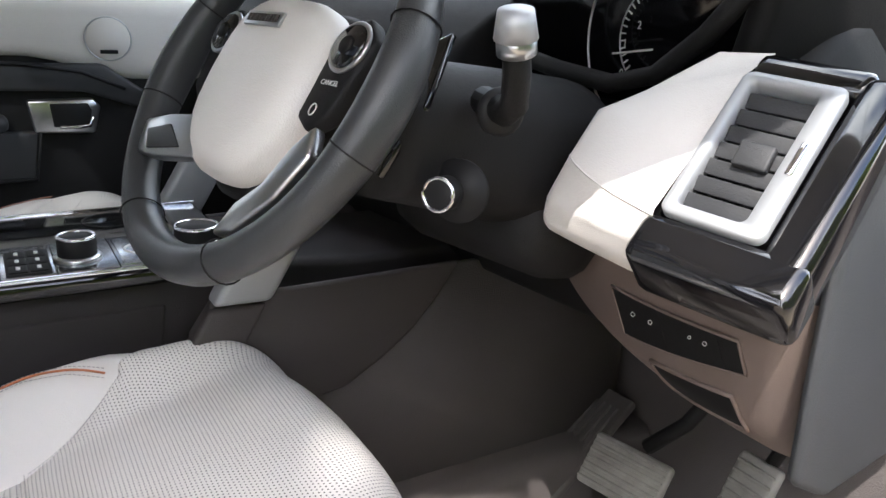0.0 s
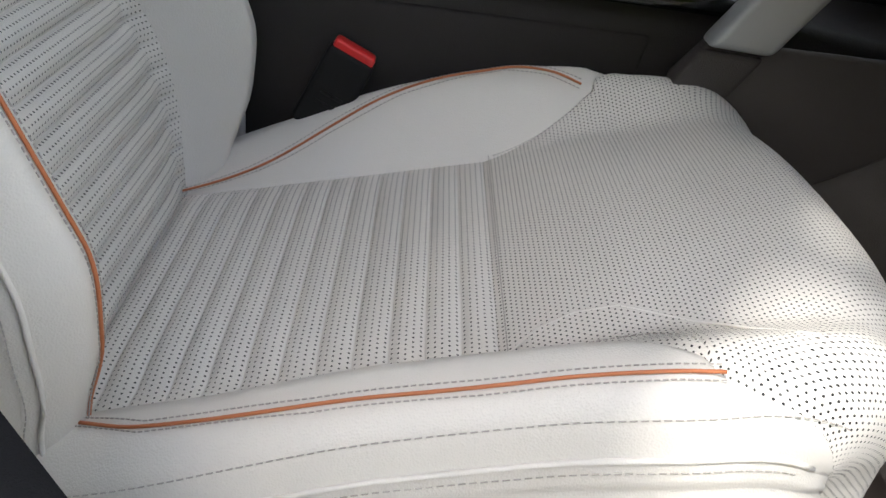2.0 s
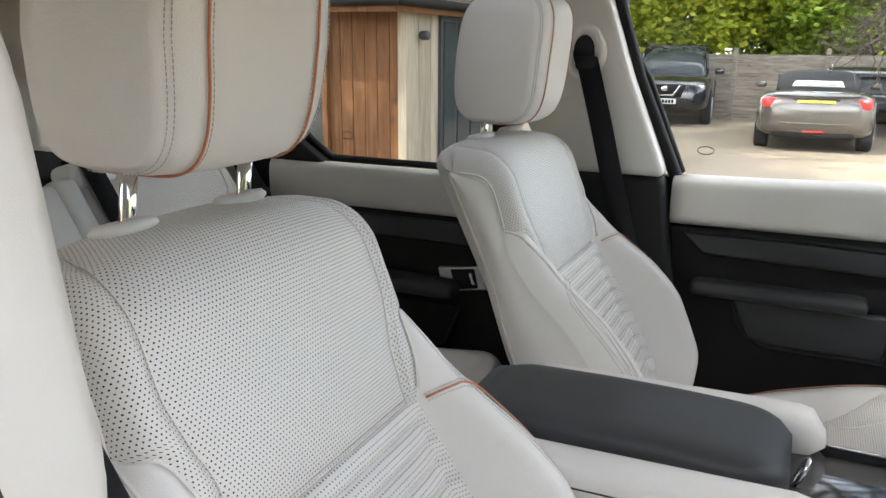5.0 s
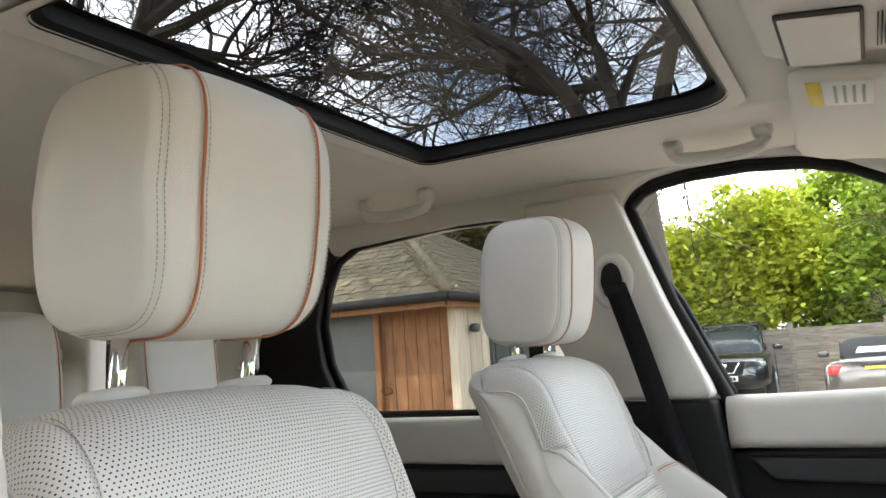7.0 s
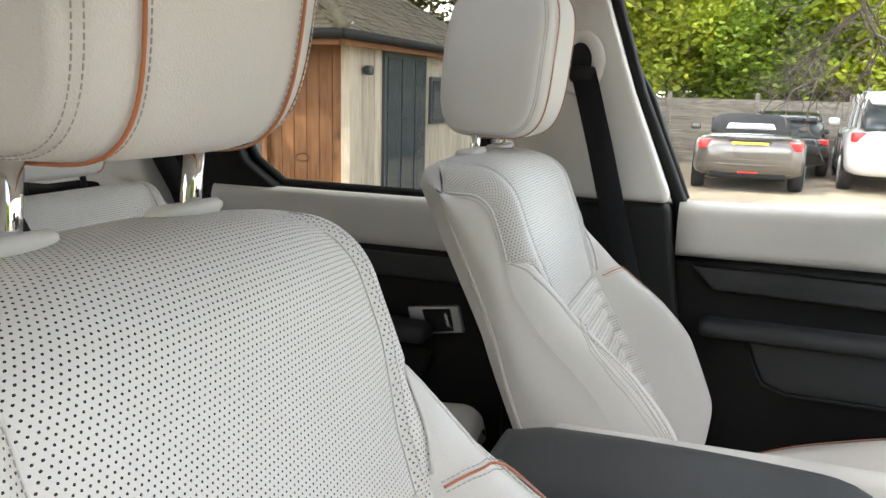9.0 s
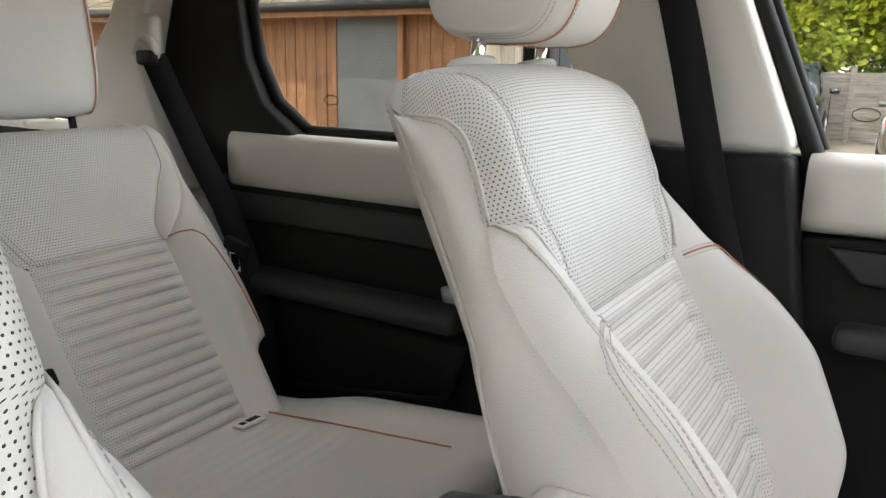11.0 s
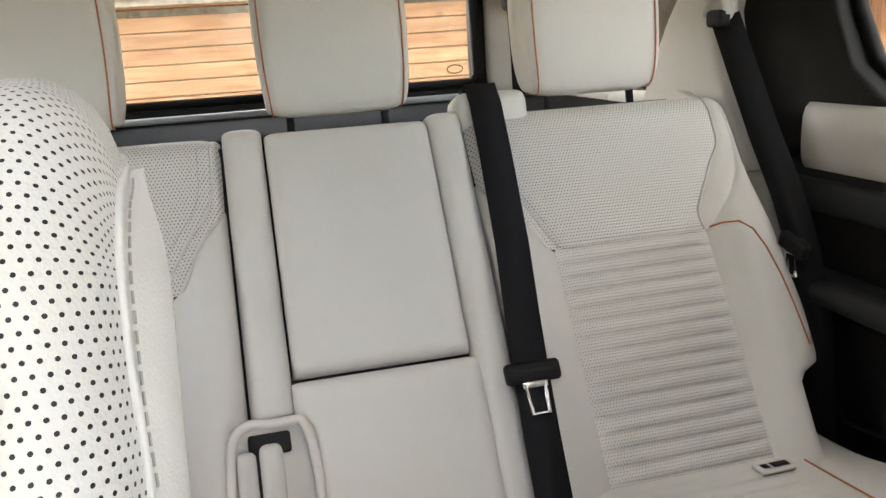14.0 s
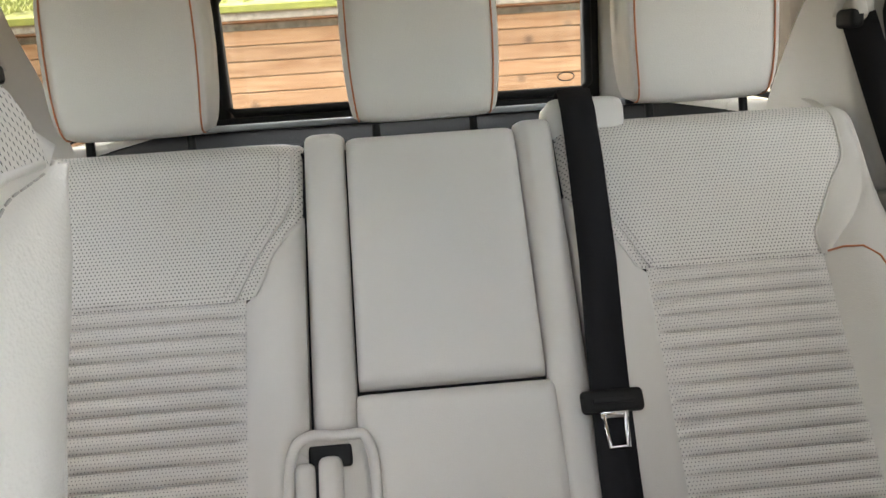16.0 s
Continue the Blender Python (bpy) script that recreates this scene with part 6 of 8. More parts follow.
kb = part("rotary_base", disc((0.092, 0.474, 1.055), (0, 0, 1), 0.0255, 0.006, 36, 0.002), M_SATIN, strip)
part("rotary_knob", disc((0.092, 0.474, 1.058), (0, 0, 1), 0.0205, 0.024, 36, 0.003), M_SEAL, strip, "black rotary knob")
part("rotary_rim", tube([(0.092 + 0.0188 * math.cos(a), 0.474 + 0.0188 * math.sin(a), 1.0815) for a in [2 * math.pi * k / 32 for k in range(32)]], 0.0022, 8, closed=True), M_CHROME, strip)
ht = part("etched_plate", rbox((0.10, 0.048, 0.003), (0.084, 0.540, 1.0556), 0.002), M_ALU, strip)
part("etched_ring", tube([(0.084 + 0.018 * math.cos(a), 0.540 + 0.016 * math.sin(a), 1.0574) for a in [2 * math.pi * k / 32 for k in range(32)]], 0.0014, 6, closed=True), M_WHITE, ht)
part("gear_base", disc((0.084, 0.607, 1.053), (0, 0, 1), 0.031, 0.010, 40, 0.003), M_CHROME, strip)
part("gear_dial", disc((0.084, 0.607, 1.058), (0, 0, 1), 0.0265, 0.020, 40, 0.003), M_SEAL, strip, "ridged rotary gear dial")
part("gear_rim", tube([(0.084 + 0.0248 * math.cos(a), 0.607 + 0.0248 * math.sin(a), 1.0775) for a in [2 * math.pi * k / 36 for k in range(36)]], 0.0022, 8, closed=True), M_CHROME, strip)
part("cup_lid", join_bm([tube([(-0.070 + 0.034 * math.cos(a), 0.53 + 0.034 * math.sin(a), 1.0515) for a in [2 * math.pi * k / 32 for k in range(32)]], 0.0012, 6, closed=True)]), M_BLACK, con)
part("lid_latch", tube([(0.0 + 0.012 * math.cos(a), 0.335 + 0.007 * math.sin(a), 1.075 + 0.018 * math.sin(a)) for a in [2 * math.pi * k / 20 for k in range(20)]], 0.003, 8, closed=True), M_CHROME, con, "chrome latch")
# cubby lid
lid = part("cubby_lid", bmesh.new(), M_DARKL, con, "dark grey leather cubby lid")
loops = []
for k in range(27):
    v = k / 26
    y = lerp(-0.085, 0.322, v)
    e = 1.0
    if y > 0.25:
        e = max(0.05, 1 - ((y - 0.25) / 0.0725) ** 2.4) ** 0.5
    if y < -0.03:
        e = 0.75 + 0.25 * smooth01((y + 0.085) / 0.055)
    ring = []
    for a in [2 * math.pi * q / 32 for q in range(32)]:
        c, s = math.cos(a), math.sin(a)
        px = math.copysign(abs(c) ** 0.42, c) * 0.094 * (0.55 + 0.45 * e)
        pz = math.copysign(abs(s) ** 0.42, s) * 0.036
        ring.append((px - 0.008, y, 1.078 + (pz * (0.3 + 0.7 * e) if s > 0 else pz) + 0.006 * math.sin(math.pi * v)))
    loops.append(ring)
bm = rings(loops)
bm.to_mesh(lid.data)
bm.free()
lid.data.polygons.foreach_set("use_smooth", [True] * len(lid.data.polygons))
part("lid_seam", join_bm([tube([(q * 0.0945 - 0.008, lerp(-0.03, 0.24, k / 8), 1.086) for k in range(9)], 0.0014, 5) for q in (1, -1)]), M_SEAL, lid)
part("hinge", rbox((0.02, 0.012, 0.03), (0.098, 0.008, 1.075), 0.003), M_SATIN, con)
part("cubby_box", rbox((0.19, 0.40, 0.07), (0, 0.115, 1.02), 0.01), M_BLACK, con)

settle(before, stretch(1, 1, 1, -0.03, -0.024, 0.022))

# ---- rear bench ----


def rb_pt(x, s, d):
    s *= 0.962
    return Vector((x * 0.957, -0.866 - 0.54 * s + 0.842 * d, 1.016 + 0.842 * s + 0.54 * d))


bench = thing("rear_bench", "cream leather split rear bench with ribbed seats and folding middle backrest", "rear bench")
R_TOP = 0.372
U_IN = [(0.143, 0.292), (0.224, 0.247), (0.262, 0.222), (0.30, 0.212), (0.40, 0.210)]
S_IN = [(0.143, 0.272), (0.19, 0.245), (0.235, 0.205), (0.262, 0.187), (0.40, 0.185)]
U_OUT = [(0.143, 0.534), (0.17, 0.532), (0.20, 0.545), (0.25, 0.575), (0.297, 0.604), (0.40, 0.608)]
S_OUT = [(0.143, 0.542), (0.17, 0.564), (0.20, 0.592), (0.25, 0.622), (0.30, 0.630), (0.40, 0.630)]
OUTER = [(-0.30, 0.60), (-0.108, 0.606), (-0.096, 0.618), (-0.086, 0.650), (-0.07, 0.662), (0.0, 0.668), (0.10, 0.655), (0.20, 0.646), (0.30, 0.645), (0.45, 0.636)]


def rb_surface(q, x, s, up):
    a = abs(x)
    d = 0.030 * smooth01((a - 0.525) / 0.06) * (1 - smooth01((s - 0.12) / 0.15)) * (1 - smooth01((a - 0.61) / 0.06))
    d += 0.022 * (1 - smooth01((a - 0.20) / 0.09)) * (1 - smooth01((s - 0.15) / 0.12))
    d += 0.006
    e = R_TOP + 0.02 - s
    r = 0.05
    if e < r:
        k = min(1.0, (r - e) / r)
        d -= r * (1 - math.sqrt(max(0.0, 1 - k * k)))
    for edge in (a - 0.184 - (0.024 * smooth01((-0.035 - s) / 0.02) if q > 0 else 0.0), curve_at(OUTER, s) - a):
        if edge < 0.022:
            k = min(1.0, (0.022 - edge) / 0.022)
            d -= 0.022 * (1 - math.sqrt(max(0.0, 1 - k * k)))
    return rb_pt(x, s, d + up)


def rear_panel(name, q, lo, hi, s0, s1, nu, nv, mt, parent, rib=0, label=""):
    def along(v):
        if not rib:
            return lerp(s0, s1, v), 0.0
        i, g = rib_rows(v, rib)
        return lerp(s0, s1, (i + g) / rib), g

    def f(u, v):
        s, g = along(v)
        a, b = lo(s), hi(s)
        eu, ev = min(u, 1 - u) * abs(b - a), min(v, 1 - v) * (s1 - s0)
        if s1 > 0.38 and v > 0.5:
            ev = 0.1
        e = eu if rib else min(eu, ev)
        up = seam_dip(e, 0.004, 0.005) + 0.003 * (1 - math.exp(-(e / 0.03) ** 2))
        if rib:
            up += ribs(g, 0.0100) * (1 - math.exp(-(eu / 0.012) ** 2))
        return rb_surface(q, q * lerp(a, b, u), s, up)

    def uv(u, v):
        s = along(v)[0]
        return lerp(lo(s), hi(s), u), s - s0
    return part(name, sheet(f, nu, nv, uv), mt, parent, label)


for q in (1, -1):
    st = new("seat_back")
    st.parent = bench
    sh = 0.020 if q > 0 else 0.0
    rear_panel("ribbed_insert", q, lambda s: 0.284 - sh, lambda s: 0.536, 0.143 - 16 * RRIB, 0.143, 30, 160, M_RIBR, st, 16, "ribbed perforated panel")
    rear_panel("upper_panel", q, lambda s: curve_at(U_IN, s) - 0.6 * sh, lambda s: curve_at(U_OUT, s), 0.143, 0.391, 30, 30, M_RPERF, st, label="perforated shoulder panel")
    rear_panel("inner_strip", q, lambda s: curve_at(S_IN, s) - sh * (1 - smooth01((s - 0.16) / 0.08)), lambda s: curve_at(U_IN, s) - 0.6 * sh, 0.143, 0.391, 6, 30, M_RPERF, st)
    rear_panel("outer_strip", q, lambda s: curve_at(U_OUT, s), lambda s: curve_at(S_OUT, s), 0.143, 0.391, 5, 30, M_LEATHER, st)
    rear_panel("inner_bolster", q, lambda s: 0.185, lambda s: 0.284 - sh if s < 0.143 else curve_at(S_IN, s) + 0.0004 - sh * (1 - smooth01((s - 0.16) / 0.08)), -0.235, 0.262, 14, 40, M_LEATHER, st)
    rear_panel("outer_bolster", q, lambda s: 0.536 if s < 0.143 else curve_at(S_OUT, s), lambda s: curve_at(OUTER, s), -0.235, 0.391, 18, 50, M_LEATHER, st)
    pipe = [(0.538, 0.1445), (0.555, 0.146), (0.575, 0.141), (0.592, 0.125), (0.604, 0.095), (0.614, 0.05), (0.622, 0.0), (0.628, -0.06)]
    part("piping", tube([rb_surface(q, q * a, s, 0.0035) for a, s in pipe], 0.0014, 6), M_PIPE, st, "orange piping")
    for tab in (U_IN, S_IN):
        part("welt", tube([rb_surface(q, q * (curve_at(tab, lerp(0.145, 0.36 if tab is U_IN else 0.255, k / 20)) - (0.6 * sh if tab is U_IN else sh * (1 - smooth01((lerp(0.145, 0.255, k / 20) - 0.16) / 0.08)))), lerp(0.145, 0.36 if tab is U_IN else 0.255, k / 20), -0.002) for k in range(21)], 0.0017, 6), M_LEATHER, st)
    part("welt", tube([rb_surface(q, q * curve_at(U_OUT, lerp(0.145, 0.37, k / 20)), lerp(0.145, 0.37, k / 20), -0.002) for k in range(21)], 0.0017, 6), M_LEATHER, st)
    stitches(lambda t: rb_surface(q, q * lerp(0.29, 0.53, t), 0.150, 0.0015), 0.24, st)
    stitches(lambda t: rb_surface(q, q * (curve_at(U_IN, lerp(0.15, 0.36, t)) + 0.006), lerp(0.15, 0.36, t), 0.002), 0.22, st)

    def outer_side(u, v):
        s = lerp(-0.235, 0.391, v)
        a = rb_surface(q, q * curve_at(OUTER, s), s, -0.004)
        return a.lerp(Vector((q * curve_at(OUTER, s) * 0.99, a.y - 0.12, a.z + 0.02)), u)
    part("outer_side", sheet(outer_side, 4, 30), M_LEATHER, st)
    part("inner_side", sheet(lambda u, v: rb_surface(q, q * 0.185, lerp(-0.235, 0.391, v), -0.004 - 0.10 * u), 3, 20), M_LEATHER, st)
    part("rear_shell", sheet(lambda u, v: rb_pt(q * lerp(0.185, 0.60, u), lerp(-0.25, 0.378, v), -0.06 - 0.02 * math.sin(math.pi * u)), 6, 6), M_BLACK, st)
    part("top_roll", sheet(lambda u, v: rb_surface(q, q * lerp(0.19, 0.60, u), 0.391, -0.004).lerp(rb_pt(q * lerp(0.19, 0.60, u), 0.378, -0.07), v), 12, 4), M_LEATHER, st)
    # cushion of the outer seat
    cs = new("seat_cushion")
    cs.parent = bench

    def cu_pt(u, v):
        x = lerp(0.165, 0.635, u)
        y = lerp(-0.81, -0.29, v)
        z = 0.846 + 0.055 * v + 0.028 * smooth01((abs(u - 0.5) - 0.27) / 0.15) * smooth01((v - 0.1) / 0.4)
        e = min(u, 1 - u) * 0.48
        if e < 0.03:
            z -= 0.03 * (1 - math.sqrt(1 - ((0.03 - e) / 0.03) ** 2))
        if v > 0.9:
            k = (v - 0.9) / 0.1
            z -= 0.05 * (1 - math.sqrt(max(0.0, 1 - k * k)))
        return Vector((q * x, y, z + (ribs(y / RIB, 0.004) if 0.25 < u < 0.75 and v < 0.55 else 0)))
    part("cushion_top", sheet(cu_pt, 40, 90), M_LEATHER, cs)
    part("cushion_front", sheet(lambda u, v: cu_pt(u, 1.0).lerp(Vector((q * lerp(0.19, 0.64, u), -0.40, 0.66)), v), 12, 4), M_LEATHER, cs)
    part("cushion_side", sheet(lambda u, v: cu_pt(1.0, u).lerp(Vector((q * 0.65, lerp(-0.86, -0.40, u), 0.66)), v), 12, 4), M_LEATHER, cs)
    part("piping", tube([cu_pt(0.80, lerp(0.15, 0.85, k / 16)) + Vector((0, 0, 0.002)) for k in range(17)], 0.0014, 6), M_PIPE, cs, "orange piping")
    iso = part("anchor_cover", rbox((0.052, 0.024, 0.006), (q * 0.488, -0.722, 0.8610), 0.002, turn=(6, 0, 0)), M_LEATHER, bench, "small anchor cover tag")
    part("print", join_bm([rbox((0.024, 0.012, 0.001), (q * 0.496, -0.722, 0.8645), 0.0, turn=(6, 0, 0)), rbox((0.009, 0.011, 0.001), (q * 0.474, -0.722, 0.8645), 0.0, turn=(6, 0, 0))]), M_BLACK, iso)

mid = new("middle_backrest")
mid.parent = bench


def puff_box(x0, x1, s0, s1, d, thick, rr=0.018, bulge=0.006, nip=0.0):
    """An upholstered block of the bench's back."""
    def f(u, v):
        s = lerp(s0, s1, v)
        x = lerp(x0 - nip * smooth01((-0.036 - s) / 0.03), x1, u)
        e1, e2 = min(u, 1 - u) * abs(x1 - x0), min(v, 1 - v) * abs(s1 - s0)
        dd = d + bulge * math.sin(math.pi * u) * math.sin(math.pi * v)
        for e in (e1, e2):
            if e < rr:
                dd -= rr * (1 - math.sqrt(max(0.0, 1 - ((rr - e) / rr) ** 2)))
        if min(e1, e2) < 1e-9:
            dd = d - thick
        return rb_pt(x, s, dd)
    nu, nv = 30, 34
    warp = lambda t: 0.5 - 0.5 * math.cos(math.pi * t)
    return sheet(lambda u, v: f(warp(u), warp(v)), nu, nv)


part("fold_down_panel", puff_box(0.121, -0.1265, 0.010, 0.374, 0.018, 0.06), M_LEATHER, mid, "plain leather fold-down panel")
part("lower_panel", puff_box(0.125, -0.137, -0.26, 0.004, 0.020, 0.06, nip=0.019), M_LEATHER, mid)
for q, w in ((1, 0.0), (-1, 0.004)):
    part("side_roll", puff_box(q * (0.1235 + w), q * (0.181 + w * 0.3), -0.045 if q > 0 else -0.26, 0.386, 0.016, 0.06, 0.02), M_LEATHER, mid)
part("gap_lining", sheet(lambda u, v: rb_pt(lerp(-0.19, 0.19, u), lerp(-0.27, 0.365, v), -0.012), 2, 2), M_SEAL, mid)
part("rear_shell", rbox((0.36, 0.05, 0.60), rb_pt(0, 0.06, -0.06), 0.02, turn=(32.7, 0, 0)), M_BLACK, mid)
part("cushion", rbox((0.34, 0.50, 0.10), (0, -0.58, 0.80), 0.035, turn=(5, 0, 0)), M_LEATHER, bench, "middle seat cushion")
part("bench_base", rbox((1.28, 0.46, 0.16), (0, -0.66, 0.665), 0.02), M_BLACK, bench)


def rear_buckles():
    root = thing("belt_buckle", "cream covered rear belt buckles in the bench", "seat belt buckle", "belt buckles")
    part("pocket", sheet(lambda u, v: rb_pt(lerp(0.100, 0.212, u), lerp(-0.26, -0.046, v), 0.0 + 0.018 * smooth01((v - 0.86) / 0.14)), 8, 12), M_LEATHER, root, "cream pocket lining")
    part("slot", rbox((0.052, 0.012, 0.028), rb_pt(0.160, -0.068, 0.006), 0.004, turn=(30, 0, 0)), M_SEAL, root)
    for x, w, top in ((0.1905, 0.024, -0.076), (0.1595, 0.028, -0.070)):
        part("cover", rbox((w, 0.034, 0.16), rb_pt(x, top - 0.083, 0.012), 0.009, turn=(32.7, 0, 0)), M_TRIM, root)
    part("gap", rbox((0.006, 0.020, 0.15), rb_pt(0.1755, -0.150, 0.010), 0.001, turn=(32.7, 0, 0)), M_SEAL, root)
    rim = [(0.213, -0.24), (0.212, -0.15), (0.2105, -0.10), (0.207, -0.07), (0.198, -0.051), (0.178, -0.043), (0.150, -0.046), (0.122, -0.045), (0.110, -0.058), (0.1045, -0.09), (0.103, -0.14), (0.104, -0.24)]
    run = [(k / 11, x) for k, (x, z) in enumerate(rim)]
    rise = [(k / 11, z) for k, (x, z) in enumerate(rim)]
    part("surround", tube([rb_pt(curve_at(run, k / 60), curve_at(rise, k / 60), 0.020) for k in range(61)], 0.0065, 8), M_LEATHER, root)


rear_buckles()


def rear_headrest(xc):
    root = thing("headrest", "cream leather rear headrest with orange piping on dark posts", "headrest", "rear headrests")
    hw, hd, hz = 0.114, 0.052, 0.127

    def pt(lx, phi, up=0.0):
        k = max(0.0, 1 - (abs(lx) / hw) ** 5) ** (1 / 3.2)
        c, s = math.cos(phi), math.sin(phi)
        yy, zz = math.copysign(abs(c) ** 0.5, c), math.copysign(abs(s) ** 0.42, s)
        z = (hz * (0.86 + 0.14 * k) + up) * zz * min(1.0, k * 3)
        tap = 1 - 0.07 * max(0.0, -zz) ** 2 - 0.10 * max(0.0, zz) ** 3
        y = (hd * (0.75 + 0.25 * k) + up) * yy * min(1.0, k * 3)
        return Vector((xc + lx * tap, -1.155 + y - 0.10 * z, 1.462 + z))
    loops = []
    for i in range(31):
        lx = -hw * math.cos(math.pi * i / 30) * 0.9995
        loops.append([pt(lx, 2 * math.pi * k / 44, seam_dip(abs(abs(lx) - 0.104), 0.002, 0.004)) for k in range(44)])
    part("pad", rings(loops), M_LEATHER, root)
    for q in (1, -1):
        part("piping", tube([pt(q * 0.104, radians(a), 0.0008) for a in range(-85, 95, 5)], 0.0014, 6), M_PIPE, root, "orange piping")
        part("post", tube([(xc + q * 0.073, -1.128, 1.29), (xc + q * 0.073, -1.143, 1.37)], 0.0065, 10), M_BLACK, root, "dark metal post")
    return root


for xc in (-0.415, 0.0, 0.418):
    rear_headrest(xc)

mb = thing("seat_belt", "black middle seat belt with chrome tongue lying on the rear bench", "seat belt", "seat belts")
part("shoulder_guide", join_bm([rbox((0.115, 0.075, 0.062), rb_pt(-0.236, 0.392, -0.026), 0.018, turn=(15, 0, 0))]), M_LEATHER, mb, "cream leather belt outlet")
pts = [rb_pt(-0.222, 0.39, -0.05), rb_pt(-0.222, 0.432, -0.022), rb_pt(-0.221, 0.424, 0.012), rb_pt(-0.220, 0.385, 0.024), rb_pt(-0.218, 0.30, 0.026), rb_pt(-0.210, 0.15, 0.034), rb_pt(-0.202, 0.05, 0.036), rb_pt(-0.197, -0.03, 0.036), rb_pt(-0.193, -0.12, 0.036), rb_pt(-0.190, -0.26, 0.034)]
part("webbing", belt_strip(pts, 0.048), M_BELT, mb)
gr = part("tongue_grip", join_bm([rbox((0.076, 0.014, 0.028), rb_pt(-0.197, -0.036, 0.040), 0.006, turn=(32.7, 0, 0))]), M_BLACK, mb, "black plastic tongue grip")
part("grip_slot", rbox((0.05, 0.003, 0.006), rb_pt(-0.197, -0.036, 0.0475), 0.001, turn=(32.7, 0, 0)), M_SEAL, gr)
part("tongue", join_bm([tube([rb_pt(-0.197 + a, -0.052 - b, 0.042) for a, b in ((-0.0135, 0), (0.0135, 0), (0.0115, 0.040), (-0.0115, 0.040))], 0.0034, 8, closed=True), rbox((0.034, 0.004, 0.010), rb_pt(-0.197, -0.052, 0.042), 0.001, turn=(32.7, 0, 0))]), M_CHROME, gr, "chrome tongue")
sew()
# ---- outside ----
ground = tagged(part("ground", sheet(lambda u, v: (lerp(-300, 300, u), lerp(-300, 300, v), 0.05), 2, 2), M_GRAVEL), "pale tan gravel yard", "gravel yard", kind="structure")


def lap_boards(parent, name, place, count, size, gap, material, axis):
    """Boards side by side that share one mesh; place is the first one's middle."""
    me = mesh_of(rbox(size, (0, 0, 0), 0.004, 1), material, False)
    for k in range(count):
        ob = new(name, me)
        ob.parent = parent
        p = Vector(place)
        p[axis] += k * gap
        p += Vector((random.uniform(-0.004, 0.004) if axis != 0 else 0, random.uniform(-0.004, 0.004) if axis != 1 else 0, 0))
        ob.location = p


def shingle_slope(parent, a, b, c, d, rows, across, loose):
    """Shingles over the slope a, b (eave) to d, c (ridge); the first rows are pieces of their own, the rest one part."""
    a, b, c, d = map(Vector, (a, b, c, d))
    nrm = (b - a).cross(d - a).normalized()
    if nrm.z < 0:
        nrm = -nrm
    me = mesh_of(rbox((across * 0.96, 0.30, 0.016), (0, 0.13, 0), 0.0), M_SHINGLE, False)
    verts, faces = [], []
    made = 0
    for r in range(rows):
        v = r / rows
        p0, p1 = a.lerp(d, v), b.lerp(c, v)
        run = (p1 - p0)
        n = max(1, int(run.length / across))
        ux = run.normalized() if run.length > 1e-6 else (b - a).normalized()
        uy = nrm.cross(ux).normalized()
        if uy.z < 0:
            uy = -uy
        uz = ux.cross(uy).normalized()
        if uz.z < 0:
            uz = -uz
        for k in range(n):
            pos = p0 + ux * ((k + 0.5 + 0.3 * (r % 2)) * across) + uz * (0.012 + random.uniform(0, 0.008)) + uy * random.uniform(-0.012, 0.012)
            m = Matrix((ux, uy, uz)).transposed().to_4x4()
            m.translation = pos
            m = m @ Matrix.Rotation(radians(-2.5), 4, "X")
            if made < loose:
                ob = new("shingle", me)
                ob.parent = parent
                ob.matrix_local = m
                made += 1
            else:
                k0 = len(verts)
                for x in (-across * 0.48, across * 0.48):
                    for y in (-0.02, 0.28):
                        for z in (-0.008, 0.008):
                            verts.append(tuple(m @ Vector((x, y, z))))
                faces += [tuple(k0 + i for i in q) for q in ((0, 1, 3, 2), (4, 6, 7, 5), (0, 4, 5, 1), (2, 3, 7, 6), (1, 5, 7, 3), (0, 2, 6, 4))]
    if verts:
        me2 = bpy.data.meshes.new("shingles")
        me2.from_pydata(verts, [], faces)
        me2.materials.append(M_SHINGLE)
        ob = new("shingles", me2)
        ob.parent = parent
        ob["kind"] = "stuff"


# timber cabin
cabin = thing("cabin", "timber cabin with cedar boarding, slate grey door and shingle roof", "cabin")
X0, Y0, EAVE = -6.4, -3.6, 1.98
wl1 = part("wall", rbox((4.6, 6.4, 2.2), (X0 - 2.34, Y0 - 3.24, 1.10), 0.0), M_GREYWOOD, cabin, "boarded timber walls", smooth=False)
lap_boards(wl1, "board", (X0 - 0.02, Y0 - 0.09, 1.12), 45, (0.05, 0.148, 2.14), -0.152, M_CEDAR, 1)
lap_boards(wl1, "board", (X0 - 0.10, Y0 - 0.02, 1.12), 29, (0.150, 0.05, 2.14), -0.154, M_PALEWOOD, 0)
part("corner_post", rbox((0.10, 0.10, 2.14), (X0 + 0.01, Y0 + 0.01, 1.12), 0.006), M_PALEWOOD, cabin, smooth=False)
dr = part("door", rbox((0.05, 0.80, 1.90), (X0 + 0.025, Y0 - 1.40, 1.00), 0.004), M_SLATEP, cabin, "slate grey door", smooth=False)
part("door_frame", join_bm([rbox((0.06, 0.07, 1.97), (X0 + 0.03, Y0 - 1.40 + q * 0.44, 1.035), 0.004) for q in (-1, 1)] + [rbox((0.06, 0.95, 0.07), (X0 + 0.03, Y0 - 1.40, 1.985), 0.004)]), M_CEDAR, dr, smooth=False)
